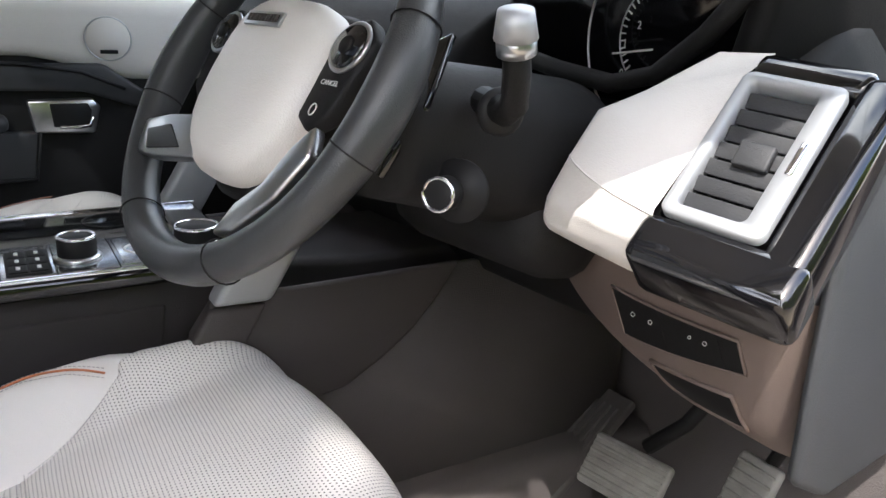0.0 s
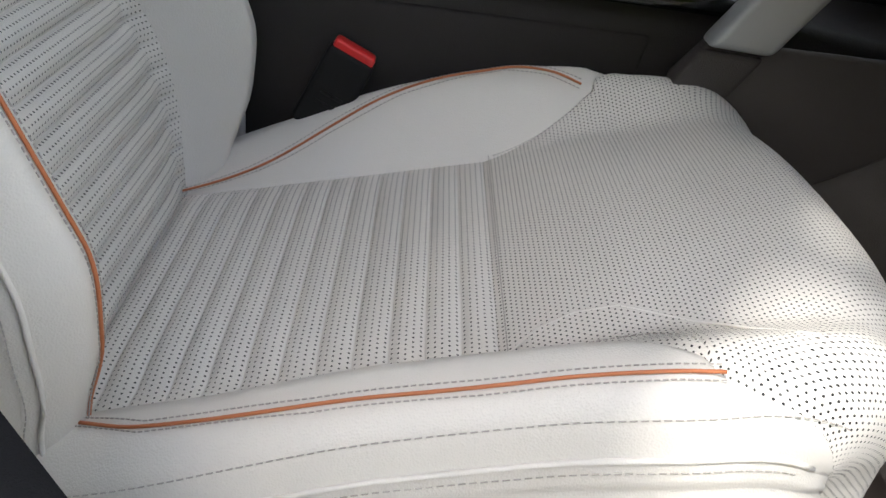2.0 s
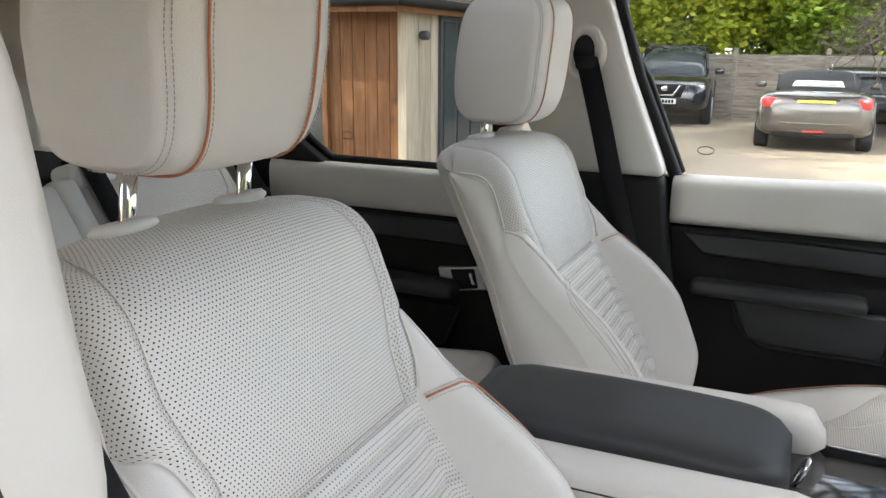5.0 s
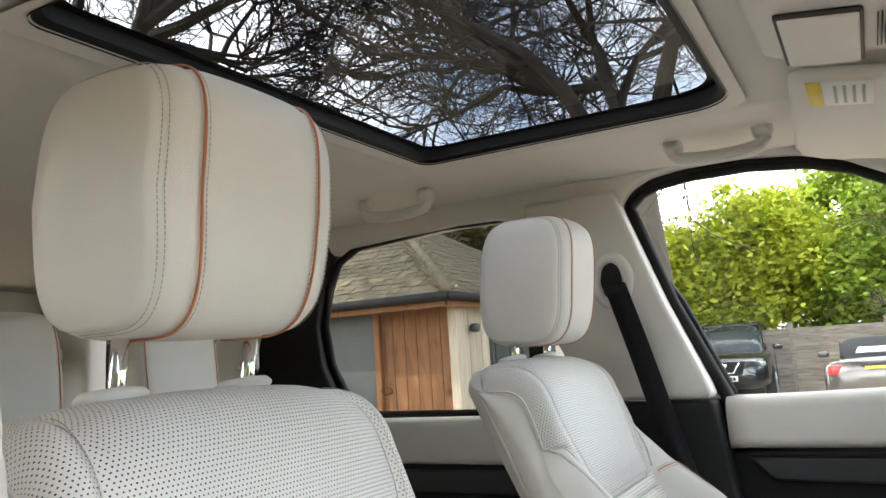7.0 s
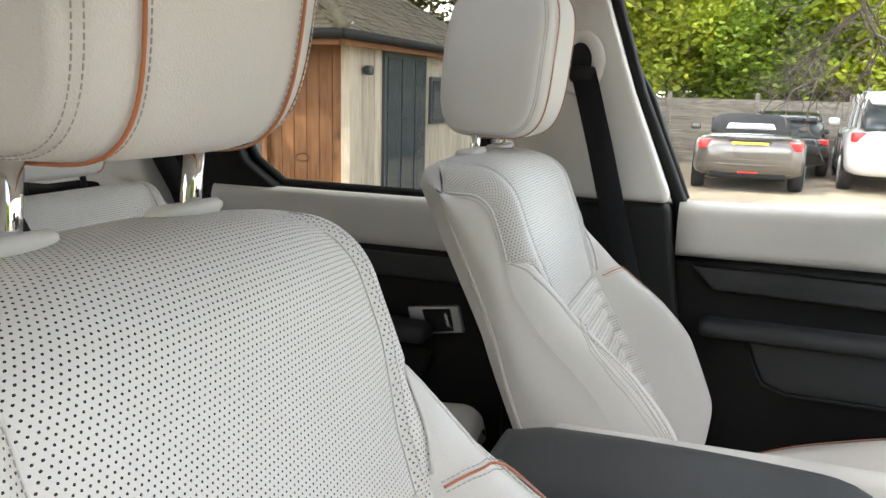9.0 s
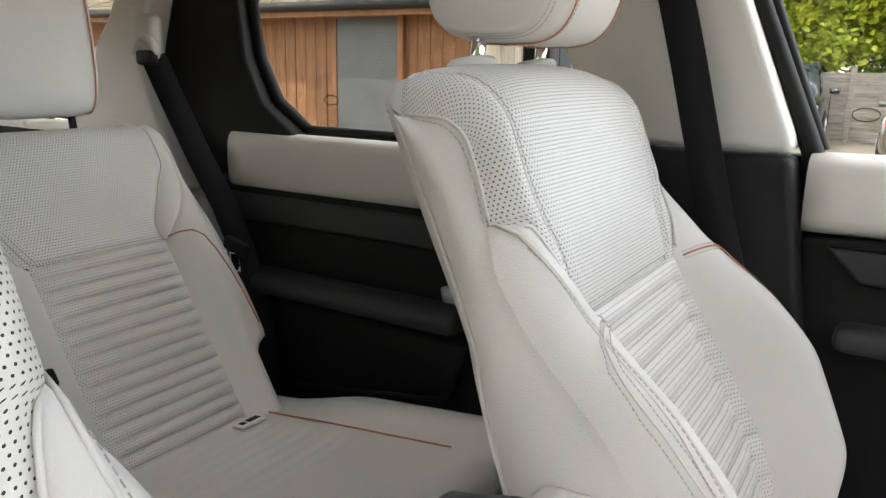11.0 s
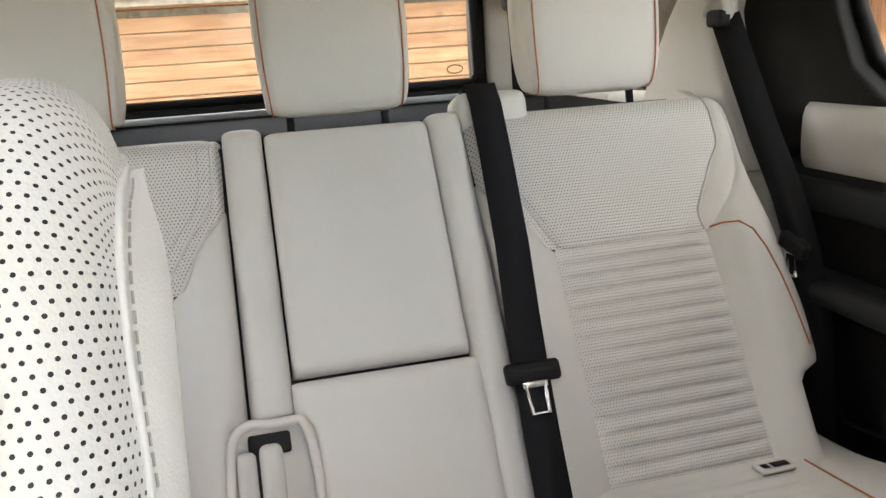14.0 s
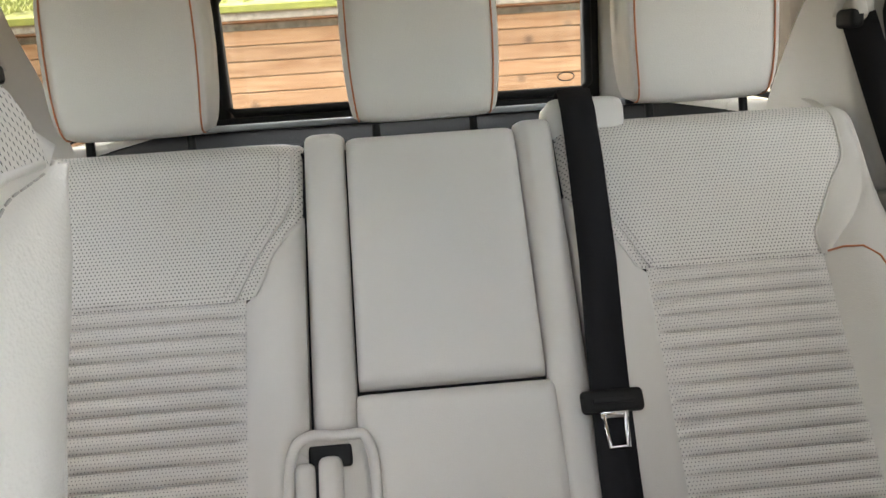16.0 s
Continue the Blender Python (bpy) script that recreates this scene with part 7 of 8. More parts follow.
gd = part("door", rbox((1.25, 0.05, 1.92), (X0 - 1.45, Y0 + 0.02, 1.01), 0.004), M_SLATEP, cabin, "dark framed glazed double door", smooth=False)
for k in range(3):
    part("pane", rbox((0.33, 0.02, 1.72), (X0 - 1.45 - 0.40 + 0.40 * k, Y0 + 0.05, 1.02), 0.0), M_CARGLASS, gd, smooth=False)
wn1 = part("window", rbox((0.60, 0.05, 0.60), (X0 - 2.55, Y0 + 0.02, 1.40), 0.004), M_SLATEP, cabin, "small dark framed window", smooth=False)
part("pane", rbox((0.50, 0.02, 0.50), (X0 - 2.55, Y0 + 0.05, 1.40), 0.0), M_CARGLASS, wn1, smooth=False)
part("wall_lamp", disc((X0 - 0.35, Y0 + 0.03, 1.72), (0, 1, 0), 0.05, 0.09, 16, 0.01), M_SLATEP, cabin)
part("fascia", join_bm([rbox((0.04, 6.95, 0.13), (X0 + 0.36, Y0 - 3.36, EAVE + 0.02), 0.005), rbox((5.4, 0.04, 0.13), (X0 - 2.34, Y0 + 0.13, EAVE + 0.02), 0.005)]), M_CEDAR, cabin, smooth=False)
part("gutter", join_bm([tube([(X0 + 0.42, Y0 + 0.18, EAVE + 0.06), (X0 + 0.42, Y0 - 6.9, EAVE + 0.06)], 0.05, 8), tube([(X0 + 0.42, Y0 + 0.18, EAVE + 0.06), (X0 - 5.1, Y0 + 0.18, EAVE + 0.06)], 0.05, 8)]), M_SEAL, cabin, "black gutter")
part("soffit", rbox((5.4, 6.95, 0.03), (X0 - 2.34, Y0 - 3.36, EAVE + 0.01), 0.0), M_CEDAR, cabin, smooth=False)
E0, E1, E2, E3 = (X0 + 0.42, Y0 + 0.18, EAVE + 0.08), (X0 + 0.42, Y0 - 6.9, EAVE + 0.08), (X0 - 5.1, Y0 - 6.9, EAVE + 0.08), (X0 - 5.1, Y0 + 0.18, EAVE + 0.08)
P0, P1 = (X0 - 2.34, Y0 - 2.2, 3.55), (X0 - 2.34, Y0 - 4.3, 3.55)
rf = new("roof")
rf.parent = cabin
bm = bmesh.new()
vs = {k: bm.verts.new(p) for k, p in (("a", E0), ("b", E1), ("c", E2), ("d", E3), ("p", P0), ("q", P1))}
for f in ("abqp", "bcq", "cdpq", "dap"):
    bm.faces.new([vs[k] for k in f])
part("deck", bm, M_GREYWOOD, rf, smooth=False)
shingle_slope(rf, E0, E1, P1, P0, 24, 0.13, 290)
shingle_slope(rf, E3, E0, P0, P0, 24, 0.13, 0)
shingle_slope(rf, E2, E1, P1, P1, 24, 0.13, 0)
part("hip_cap", join_bm([tube([Vector(E0) + Vector((0, 0, 0.03)), Vector(P0) + Vector((0, 0, 0.04))], 0.06, 6), tube([Vector(E1) + Vector((0, 0, 0.03)), Vector(P1) + Vector((0, 0, 0.04))], 0.06, 6)]), M_SHINGLE, rf)

# low boarded shed behind the car
shed = thing("shed", "low shed of pale knotty boards with a mossy roof edge", "shed")
sw1 = part("wall", rbox((8.6, 0.10, 1.85), (1.7, -7.12, 0.95), 0.0), M_GREYWOOD, shed, "pale horizontal boarding", smooth=False)
meb = mesh_of(join_bm([rbox((8.6, 0.03, 0.128), (0, 0, 0), 0.008, 2, turn=(-3, 0, 0))]), M_LARCH, False)
for k in range(13):
    ob = new("board", meb)
    ob.parent = sw1
    ob.location = (1.7, -7.03, 0.14 + 0.134 * k)
part("fascia", rbox((9.0, 0.05, 0.13), (1.7, -6.86, 1.95), 0.006), M_GREYWOOD, shed, "weathered fascia board", smooth=False)
part("soffit", rbox((9.0, 0.30, 0.03), (1.7, -7.0, 1.885), 0.0), M_CEDAR, shed, smooth=False)
part("roof", rbox((9.0, 3.2, 0.06), (1.7, -8.35, 2.28), 0.01, turn=(-11, 0, 0)), M_MOSS, shed, "mossy roof", smooth=False)
verts, faces = [], []
rng = random.Random(5)
for k in range(2600):
    x, y = rng.uniform(-2.7, 6.1), rng.uniform(-8.2, -6.78)
    z = 2.03 + (-6.78 - y) * 0.194 + rng.uniform(-0.01, 0.02)
    r = rng.uniform(0.012, 0.04)
    k0 = len(verts)
    verts += [(x - r, y, z), (x + r, y + r * 0.3, z), (x, y + r, z), (x, y, z + r * 1.2)]
    faces += [(k0, k0 + 1, k0 + 3), (k0 + 1, k0 + 2, k0 + 3), (k0 + 2, k0, k0 + 3)]
me = bpy.data.meshes.new("moss")
me.from_pydata(verts, [], faces)
me.materials.append(M_MOSS)
ob = new("moss", me)
ob.parent = shed
ob["kind"] = "stuff"

# fence
fence = thing("fence", "weathered grey boarded fence along the yard", "fence")
mes = mesh_of(rbox((0.02, 1.80, 0.105), (0, 0, 0), 0.0, 1, turn=(0, 8, 0)), M_GREYWOOD, False)
mep = mesh_of(rbox((0.10, 0.10, 1.60), (0, 0, 0), 0.005, 1), M_GREYWOOD, False)
for i in range(9):
    y = -6.0 + 1.88 * i
    po = new("post", mep)
    po.parent = fence
    po.location = (-18.0, y - 0.94, 0.85)
    for k in range(14):
        sl = new("slat", mes)
        sl.parent = fence
        sl.location = (-18.0 + 0.02 * (k % 2), y + random.uniform(-0.01, 0.01), 0.16 + 0.1 * k)


# trees
def branches(start, way, length, radius, depth, rng, out, spread=0.55, kids=3, bend=0.25, lift=0.06, tips=None):
    """A bare branch with its twigs, as tapered bars."""
    segs = 3
    p = Vector(start)
    d = Vector(way).normalized()
    pts = [p.copy()]
    for s in range(segs):
        d = (d + Vector((rng.gauss(0, bend), rng.gauss(0, bend), rng.gauss(0, bend) + lift))).normalized()
        p = p + d * (length / segs)
        pts.append(p.copy())
    sides = 7 if depth > 4 else (5 if depth > 2 else 3)
    verts, faces = out
    k0 = len(verts)
    for i, q in enumerate(pts):
        r = radius * (1 - 0.45 * i / segs)
        t = (pts[min(i + 1, segs)] - pts[max(i - 1, 0)]).normalized()
        s1 = t.cross(Vector((0.31, 0.17, 0.93))).normalized()
        s2 = t.cross(s1)
        for a in range(sides):
            th = 2 * math.pi * a / sides
            verts.append(tuple(q + s1 * math.cos(th) * r + s2 * math.sin(th) * r))
    for i in range(segs):
        for a in range(sides):
            b = (a + 1) % sides
            faces.append((k0 + i * sides + a, k0 + i * sides + b, k0 + (i + 1) * sides + b, k0 + (i + 1) * sides + a))
    if depth == 0:
        if tips is not None:
            tips.append(pts[-1])
        return
    for k in range(kids + (1 if rng.random() < 0.4 else 0)):
        at = pts[rng.choice((2, 3, 3, 3)) if k else 3]
        nd = (d + Vector((rng.gauss(0, spread), rng.gauss(0, spread), rng.gauss(0, spread * 0.7)))).normalized()
        branches(at, nd, length * rng.uniform(0.62, 0.86), radius * 0.58, depth - 1, rng, out, spread, kids, bend, lift, tips)


def bare_tree(place, height, seed, depth=6, lean=(0, 0, 1), kids=3, spread=0.55, radius=None, stem=0.28):
    root = thing("bare_tree", "tall leafless tree with many fine twigs", "tree", "bare trees")
    rng = random.Random(seed)
    radius = radius or height * 0.022
    tr = tube([Vector(place) + Vector((0.05 * math.sin(k), 0.05 * math.cos(2 * k), height * stem * k / 5 - 0.05)) for k in range(6)], lambda k: radius * (1.3 - 0.35 * k), 12)
    part("trunk", tr, M_BARK, root)
    out = ([], [])
    top = Vector(place) + Vector((0.05 * math.sin(5), 0.05 * math.cos(10), height * stem - 0.1))
    for k in range(4):
        a = k * 1.6 + rng.random()
        w = (Vector(lean) + Vector((math.cos(a), math.sin(a), 0)) * 0.75).normalized()
        branches(top, w, height * 0.22, radius * 0.62, depth, rng, out, spread, kids)
    me = bpy.data.meshes.new("crown")
    me.from_pydata(out[0], [], out[1])
    me.materials.append(M_BARK)
    ob = new("crown", me)
    ob.parent = root
    return root


def leafy_tree(place, blobs, count, leaf, material, seed, label, trunk=1.2):
    """A tree or bush: trunk and limbs under a crown of single leaves set in clumps with gaps."""
    root = thing("leafy_tree", label, "tree", "leafy trees")
    rng = random.Random(seed)
    p0 = Vector(place)
    part("trunk", tube([p0 + Vector((0.04 * math.sin(k), 0.04 * k, trunk * k / 4 - 0.02)) for k in range(5)], lambda k: 0.14 - 0.05 * k, 8), M_BARK, root)
    out = ([], [])
    tips = []
    for k in range(5):
        a = k * 1.26
        branches(p0 + Vector((0, 0.1, trunk * 0.9)), (math.cos(a) * 0.7, math.sin(a) * 0.7, 1), trunk * 0.9, 0.06, 3, rng, out, 0.6, 3, tips=tips)
    me = bpy.data.meshes.new("limbs")
    me.from_pydata(out[0], [], out[1])
    me.materials.append(M_BARK)
    ob = new("limbs", me)
    ob.parent = root
    verts, faces = [], []
    clumps = []
    for (cx, cy, cz, rx, ry, rz) in blobs:
        for k in range(int(26 * rx * ry * rz) + 14):
            v = Vector((rng.gauss(0, 1), rng.gauss(0, 1), rng.gauss(0, 1))).normalized() * rng.uniform(0.55, 1.05)
            clumps.append((p0 + Vector((cx + v.x * rx, cy + v.y * ry, cz + v.z * rz)), rng.uniform(0.22, 0.55)))
    for k in range(count):
        c, r = clumps[rng.randrange(len(clumps))]
        q = c + Vector((rng.gauss(0, r * 0.6), rng.gauss(0, r * 0.6), rng.gauss(0, r * 0.4)))
        s = leaf * rng.uniform(0.6, 1.4)
        d1 = Vector((rng.gauss(0, 1), rng.gauss(0, 1), rng.gauss(0, 0.5))).normalized()
        d2 = d1.cross(Vector((rng.gauss(0, 1), rng.gauss(0, 1), rng.gauss(0, 1)))).normalized()
        k0 = len(verts)
        verts += [tuple(q - d1 * s), tuple(q + d2 * s * 0.5 - d1 * s * 0.1), tuple(q + d1 * s), tuple(q - d2 * s * 0.5 - d1 * s * 0.1)]
        faces.append((k0, k0 + 1, k0 + 2, k0 + 3))
    me = bpy.data.meshes.new("crown")
    me.from_pydata(verts, [], faces)
    me.materials.append(material)
    ob = new("crown", me)
    ob.parent = root
    return root


leafy_tree((-19.6, -2.6, 0.05), [(0, 0, 2.6, 1.3, 1.5, 1.4), (0.3, 0.5, 3.9, 1.1, 1.2, 1.2), (0.4, -0.9, 2.9, 0.9, 1.0, 1.3), (0.2, 1.2, 3.2, 1.0, 1.2, 1.3)], 31500, 0.085, M_LIME, 1, "bright lime green tree in fresh leaf behind the fence")
leafy_tree((-20.0, 1.4, 0.05), [(0, 0, 2.8, 1.5, 1.9, 1.5), (0.4, 0.6, 4.2, 1.3, 1.5, 1.3), (0.8, -1.2, 2.4, 0.8, 1.2, 0.9)], 33600, 0.085, M_GREEN, 2, "dense green tree behind the fence")
leafy_tree((-20.2, 5.2, 0.05), [(0, 0, 2.9, 1.6, 2.0, 1.7), (0.3, -0.8, 4.6, 1.3, 1.6, 1.4), (0.7, 1.6, 3.0, 1.0, 1.4, 1.6)], 31500, 0.085, M_GREEN, 3, "dense green tree behind the fence")
leafy_tree((-19.3, 3.4, 0.05), [(0.3, 0, 2.2, 0.8, 1.3, 0.7), (0.4, 1.2, 2.7, 0.7, 1.0, 0.7), (0.3, -1.0, 3.3, 0.7, 1.0, 0.7)], 12600, 0.085, M_LIME, 4, "lighter green bush behind the fence")
leafy_tree((-21.0, 9.2, 0.05), [(0, 0, 2.9, 1.8, 2.2, 1.7), (0.3, 0.8, 4.6, 1.3, 1.8, 1.4)], 23100, 0.085, M_GREEN, 6, "dense green tree behind the fence")
leafy_tree((-22.4, 0.2, 0.05), [(0, 0, 2.6, 1.4, 2.4, 1.9), (0.2, 0.4, 4.6, 1.3, 2.0, 1.5)], 26000, 0.10, M_GREEN, 41, "dense green tree in the back row behind the fence")
leafy_tree((-22.6, 4.4, 0.05), [(0, 0, 2.6, 1.4, 2.4, 1.9), (0.2, 0.4, 4.8, 1.3, 2.0, 1.5)], 26000, 0.10, M_GREEN, 42, "dense green tree in the back row behind the fence")
leafy_tree((-16.5, -8.4, 0.05), [(0, 0, 3.6, 2.2, 2.6, 1.9), (0.5, 1.2, 4.9, 1.7, 2.0, 1.4), (0.3, -1.8, 4.4, 1.6, 1.9, 1.5)], 27300, 0.085, M_OLIVE, 5, "olive brown budding tree behind the cabin")
leafy_tree((-22.0, -5.6, 0.05), [(0, 0, 2.6, 1.6, 1.8, 1.5), (0.3, 0.8, 3.6, 1.2, 1.5, 1.0)], 18900, 0.085, M_OLIVE, 8, "olive brown budding tree beyond the fence")
bare_tree((-12.6, -3.0, 0.05), 15.0, 11, 6, (0.35, 0.25, 0.75), kids=4)
bare_tree((-9.5, 2.6, 0.05), 14.0, 31, 4, (0.45, -0.25, 0.8), radius=0.2)
bare_tree((-6.2, -11.5, 0.05), 16.0, 61, 5, (0.30, 0.45, 0.75), kids=4)
bare_tree((-8.6, -15.0, 0.05), 11.0, 12, 5)
bare_tree((-4.2, -13.5, 0.05), 9.0, 13, 5)
bare_tree((6.5, -10.5, 0.05), 11.0, 14, 5)
# unseen trunk, added only to shade the rear of the driver's cushion
bare_tree((3.62, -2.45, 0.05), 13.0, 15, 4, radius=0.17, stem=0.7)
# added unseen crown that blocks the sun from the backrests and rear seats
leafy_tree((3.56, -4.65, 0.05), [(0, 0, 7.9, 1.1, 1.1, 1.1), (-0.5, -0.6, 8.0, 0.9, 0.9, 1.2), (0.2, -0.3, 6.8, 1.1, 1.1, 0.9)], 33600, 0.085, M_GREEN, 21, "tall green tree added out of view to keep sun off the car", trunk=5.5)

# tall bushes added unseen on the open door's side, to dim its sky light
for y, seed in ((-0.6, 51), (1.9, 52), (4.4, 53), (6.9, 54)):
    leafy_tree((5.0, y, 0.05), [(0, 0, 1.3, 0.8, 1.5, 1.1), (0.1, 0.2, 2.5, 0.7, 1.4, 0.9)], 9000, 0.16, M_GREEN, seed, "dense green bush added out of view to block low sky light")


# parked cars
def body_ring(hw, z0, z1, n=28, e=0.38):
    return [(hw * math.copysign(abs(math.cos(a)) ** e, math.cos(a)), (z0 + z1) / 2 + (z1 - z0) / 2 * math.copysign(abs(math.sin(a)) ** e, math.sin(a))) for a in [2 * math.pi * k / n for k in range(n)]]


def loft_car(stations, e=0.38):
    return rings([[(y, x, z) for x, z in body_ring(hw, z0, z1, e=e)] for y, hw, z0, z1 in stations])


def car_wheel(root, x, y, r, side):
    w = part("wheel", rings([[(x + rr * math.cos(a), y + dy, r + 0.0 + rr * math.sin(a)) for a in [2 * math.pi * k / 28 for k in range(28)]] for dy, rr in ((-0.10, r * 0.82), (-0.105, r * 0.95), (-0.07, r), (0.07, r), (0.105, r * 0.95), (0.10, r * 0.82))]), M_TYRE, root, "black tyre")
    part("rim", disc((x, y + side * 0.085, r), (0, side, 0), r * 0.66, 0.025, 24, 0.006), M_RIM, w)
    part("spokes", join_bm([rbox((r * 1.15, 0.012, r * 0.13), (x, y + side * 0.115, r), 0.0, turn=(0, 36 * k, 0)) for k in range(5)]), M_SATIN, w)


def parked_car(m, label, paint, stations, cabin_st, cabin_mat, wheels, wr, hw, group="parked cars"):
    root = thing("car", label, "car", group)
    root.matrix_world = m
    part("body", loft_car(stations), paint, root, "painted body")
    part("cabin", loft_car(cabin_st, 0.5), cabin_mat, root)
    for x in wheels:
        for s in (-1, 1):
            car_wheel(root, x, s * (hw - 0.10), wr, s)
            part("wheel_arch", tube([(x + (wr + 0.035) * math.cos(a), s * (hw - 0.03), wr + (wr + 0.035) * math.sin(a)) for a in [math.pi * k / 12 for k in range(13)]], 0.022, 6), M_SEAL, root)
    return root


# grey convertible: local x forward, rear end at 0
conv = parked_car(pose(-12.35, 0.40, 0.05, 0, 0, 180), "grey convertible with a black soft top, parked tail towards the yard", M_CARGREY,
                  [(0.0, 0.62, 0.40, 0.72), (0.06, 0.76, 0.30, 0.86), (0.25, 0.84, 0.22, 0.92), (0.8, 0.87, 0.20, 0.93), (1.8, 0.86, 0.18, 0.90), (2.6, 0.86, 0.18, 0.88), (3.4, 0.84, 0.20, 0.82), (3.9, 0.74, 0.24, 0.70), (4.05, 0.60, 0.32, 0.58)],
                  [(0.62, 0.52, 0.86, 0.92), (0.80, 0.62, 0.85, 1.02), (1.15, 0.62, 0.85, 1.19), (1.55, 0.60, 0.85, 1.23), (1.95, 0.58, 0.85, 1.21), (2.35, 0.58, 0.85, 1.02), (2.55, 0.56, 0.84, 0.90)], M_CLOTH, (0.72, 3.10), 0.31, 0.86)
part("rear_window", prism([(-0.40, 0.965), (0.40, 0.965), (0.34, 1.085), (-0.34, 1.085)], 0.745, 0.80, 0.01, "x"), M_LAMP, conv, "soft top rear window")
for s in (-1, 1):
    lm = part("tail_lamp", rbox((0.10, 0.36, 0.15), (0.09, s * 0.60, 0.765), 0.03, turn=(0, 0, s * 24)), M_TAIL, conv, "red tail lamp")
    part("lamp_glow", rbox((0.02, 0.16, 0.025), (0.048, s * 0.62, 0.765), 0.008, turn=(0, 0, s * 24)), M_WHITE, lm)
    part("mirror", rbox((0.10, 0.18, 0.11), (2.35, s * 0.93, 0.95), 0.04), M_CARGREY, conv)
    part("side_window", prism([(1.35, 0.93), (2.25, 0.91), (1.95, 1.14), (1.45, 1.16)], s * 0.605, s * 0.63, 0.008, "y"), M_CARGLASS, conv)
pl = part("number_plate", rbox((0.02, 0.54, 0.15), (0.030, 0, 0.735), 0.006), M_YELLOW, conv, "yellow number plate")
part("plate_bars", join_bm([rbox((0.006, 0.045, 0.07), (0.018, -0.20 + 0.062 * k + (0.03 if k > 3 else 0), 0.735), 0.0) for k in range(7)]), M_SEAL, pl)
part("plate_recess", rbox((0.02, 0.66, 0.19), (0.045, 0, 0.74), 0.02), M_SEAL, conv)
part("diffuser", rbox((0.10, 1.15, 0.14), (0.10, 0, 0.30), 0.03), M_SEAL, conv)
part("fog_lamp", rbox((0.02, 0.30, 0.035), (0.045, 0, 0.335), 0.008), M_TAIL, conv)
part("bumper_crease", tube([(0.03, -0.66, 0.47), (-0.012, -0.3, 0.455), (-0.015, 0.3, 0.455), (0.03, 0.66, 0.47)], 0.012, 6), M_CARGREY, conv)
part("boot_line", tube([(0.32, -0.72, 0.925), (0.06, -0.55, 0.87), (0.03, 0, 0.865), (0.06, 0.55, 0.87), (0.32, 0.72, 0.925)], 0.006, 5), M_SEAL, conv)

SUV = [(0.0, 0.70, 0.42, 0.86), (0.10, 0.84, 0.32, 1.02), (0.5, 0.90, 0.26, 1.08), (1.4, 0.92, 0.24, 1.07), (2.6, 0.92, 0.24, 1.05), (3.4, 0.91, 0.25, 1.03), (4.1, 0.86, 0.28, 0.98), (4.40, 0.76, 0.32, 0.86), (4.50, 0.60, 0.40, 0.72)]
SUVC = [(0.12, 0.66, 0.98, 1.10), (0.30, 0.72, 0.98, 1.44), (0.70, 0.70, 0.98, 1.61), (1.6, 0.68, 0.98, 1.65), (2.4, 0.67, 0.98, 1.61), (2.85, 0.68, 0.98, 1.36), (3.35, 0.72, 0.96, 1.06)]


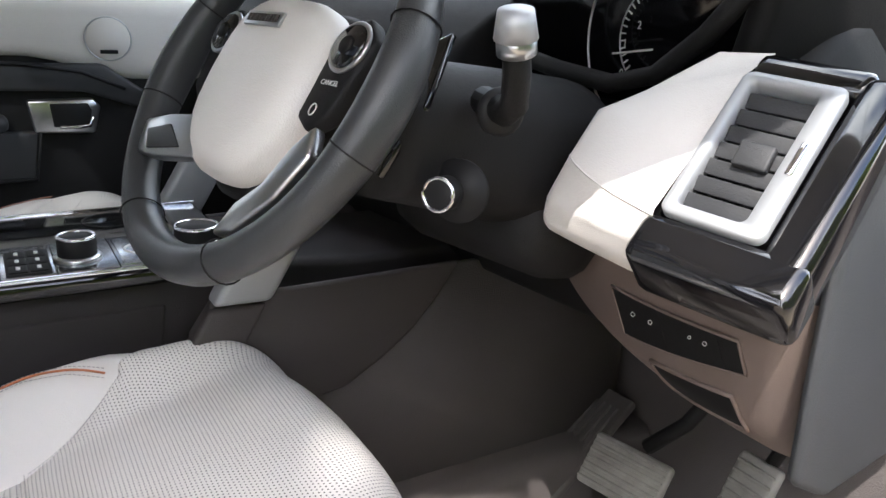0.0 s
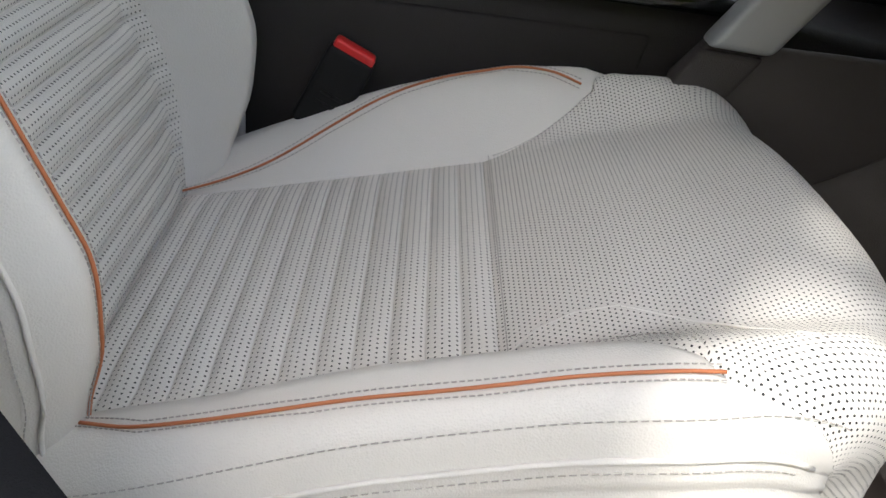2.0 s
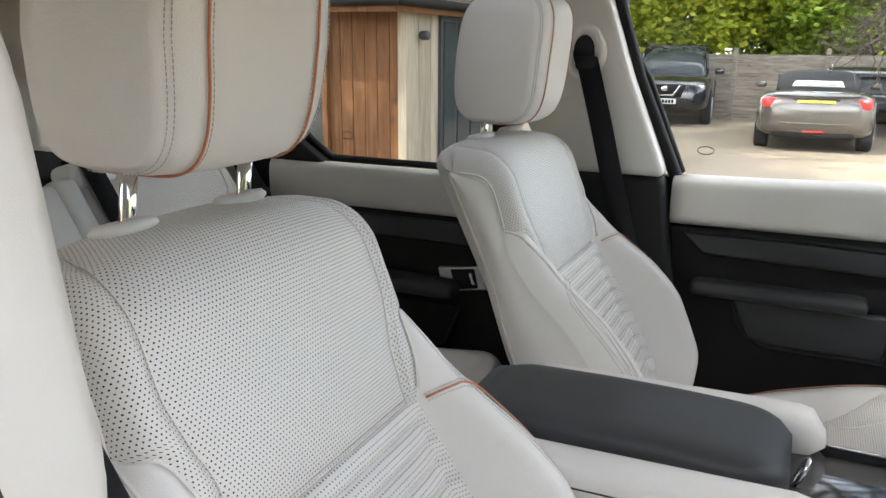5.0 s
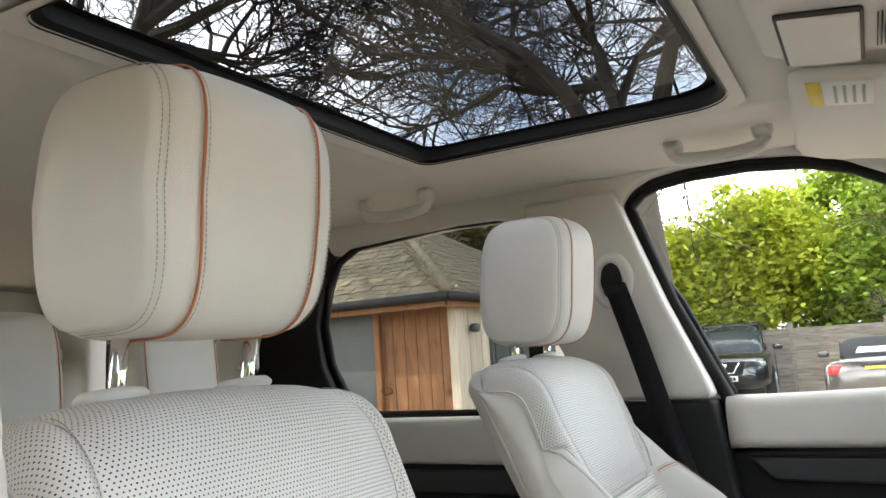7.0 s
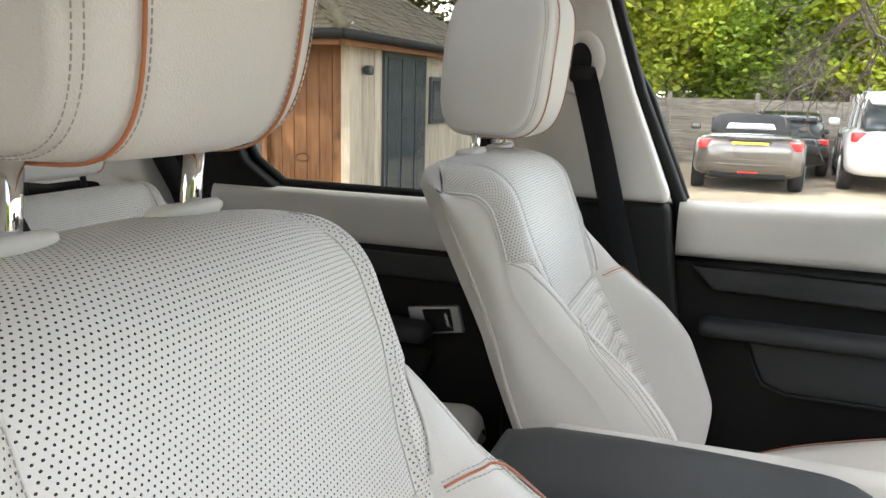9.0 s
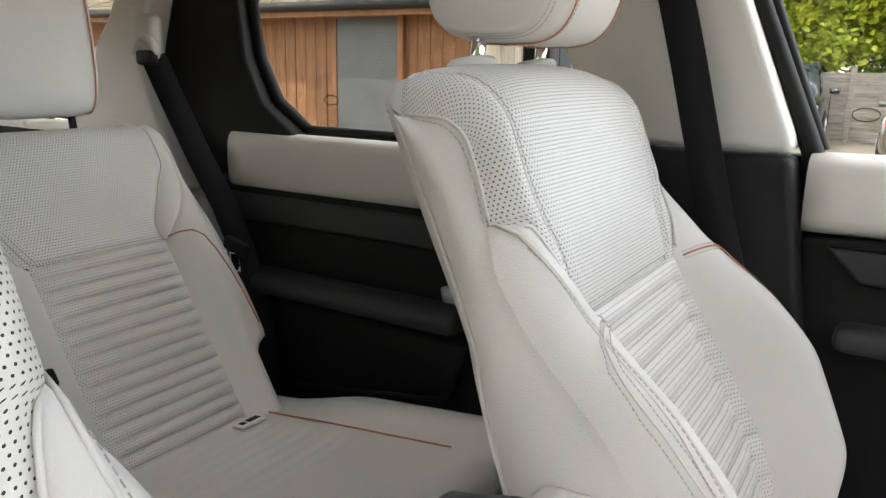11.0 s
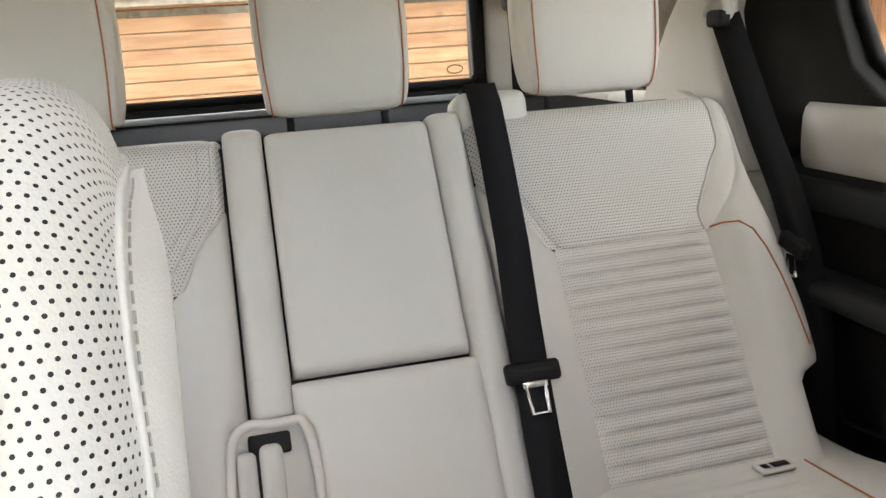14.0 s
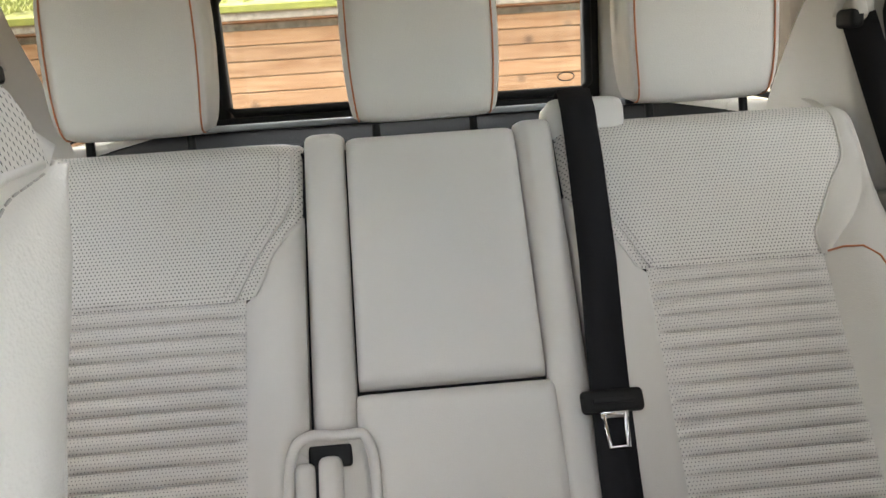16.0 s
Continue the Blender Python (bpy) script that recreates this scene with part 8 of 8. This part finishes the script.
def suv(m, label, paint):
    car = parked_car(m, label, paint, SUV, SUVC, M_CARGLASS, (0.85, 3.55), 0.35, 0.92)
    part("roof", loft_car([(0.24, 0.60, 1.43, 1.49), (0.70, 0.66, 1.58, 1.645), (1.6, 0.655, 1.62, 1.685), (2.35, 0.63, 1.575, 1.63)], 0.5), paint, car)
    for s in (-1, 1):
        for x in (0.42, 1.55, 2.62):
            part("roof_pillar", tube([(x + (0.10 if x > 2 else -0.06), s * 0.745, 1.04), (x - (0.22 if x > 2 else -0.03), s * 0.665, 1.60)], 0.032, 6), paint, car)
        part("roof_rail", tube([(0.55, s * 0.60, 1.67), (1.4, s * 0.60, 1.72), (2.3, s * 0.58, 1.66)], 0.014, 6), M_SATIN, car)
        part("head_lamp", rbox((0.14, 0.34, 0.10), (4.28, s * 0.62, 0.80), 0.03, turn=(0, 0, -s * 26)), M_LAMP, car, "clear head lamp")
        part("tail_lamp", rbox((0.10, 0.24, 0.16), (0.10, s * 0.72, 0.92), 0.03, turn=(0, 0, s * 20)), M_TAIL, car, "red tail lamp")
        part("mirror", rbox((0.12, 0.20, 0.13), (2.85, s * 1.00, 1.10), 0.04), paint, car)
        part("fog_trim", rbox((0.04, 0.26, 0.05), (4.44, s * 0.52, 0.50), 0.015), M_SATIN, car)
        for x in (1.45, 2.45):
            part("door_line", rbox((0.010, 0.012, 0.62), (x, s * 0.922, 0.70), 0.0), M_SEAL, car)
        part("sill", rbox((2.3, 0.03, 0.10), (2.2, s * 0.915, 0.32), 0.01), M_SEAL, car)
    part("grille", prism([(-0.42, 0.86), (0.42, 0.86), (0.34, 0.60), (-0.34, 0.60)], 4.47, 4.52, 0.01, "x"), M_SEAL, car)
    part("grille_trim", tube([(4.53, -0.30, 0.84), (4.54, -0.18, 0.64), (4.54, 0.18, 0.64), (4.53, 0.30, 0.84)], 0.022, 6), M_CHROME, car, "chrome grille trim")
    part("badge", disc((4.53, 0, 0.78), (1, 0, 0), 0.06, 0.02, 20), M_CHROME, car)
    part("number_plate", rbox((0.02, 0.50, 0.11), (4.54, 0, 0.52), 0.006), M_WHITE, car, "white number plate")
    part("plate_bars", join_bm([rbox((0.006, 0.045, 0.065), (4.552, -0.19 + 0.062 * k, 0.52), 0.0) for k in range(7)]), M_SEAL, car)
    return car


suv(pose(-20.2, -2.75, 0.05, 0, 0, 4), "black family crossover facing the yard beside the fence", M_CARBLACK)
suv(pose(-13.1, 2.75, 0.05, 0, 0, 176), "white crossover parked beside the grey convertible", M_CARWHITE)
suv(pose(-15.6, 1.15, 0.05, 0, 0, 180), "dark hatchback parked beyond the convertible", M_CARBLACK).scale = (0.8, 0.85, 0.75)
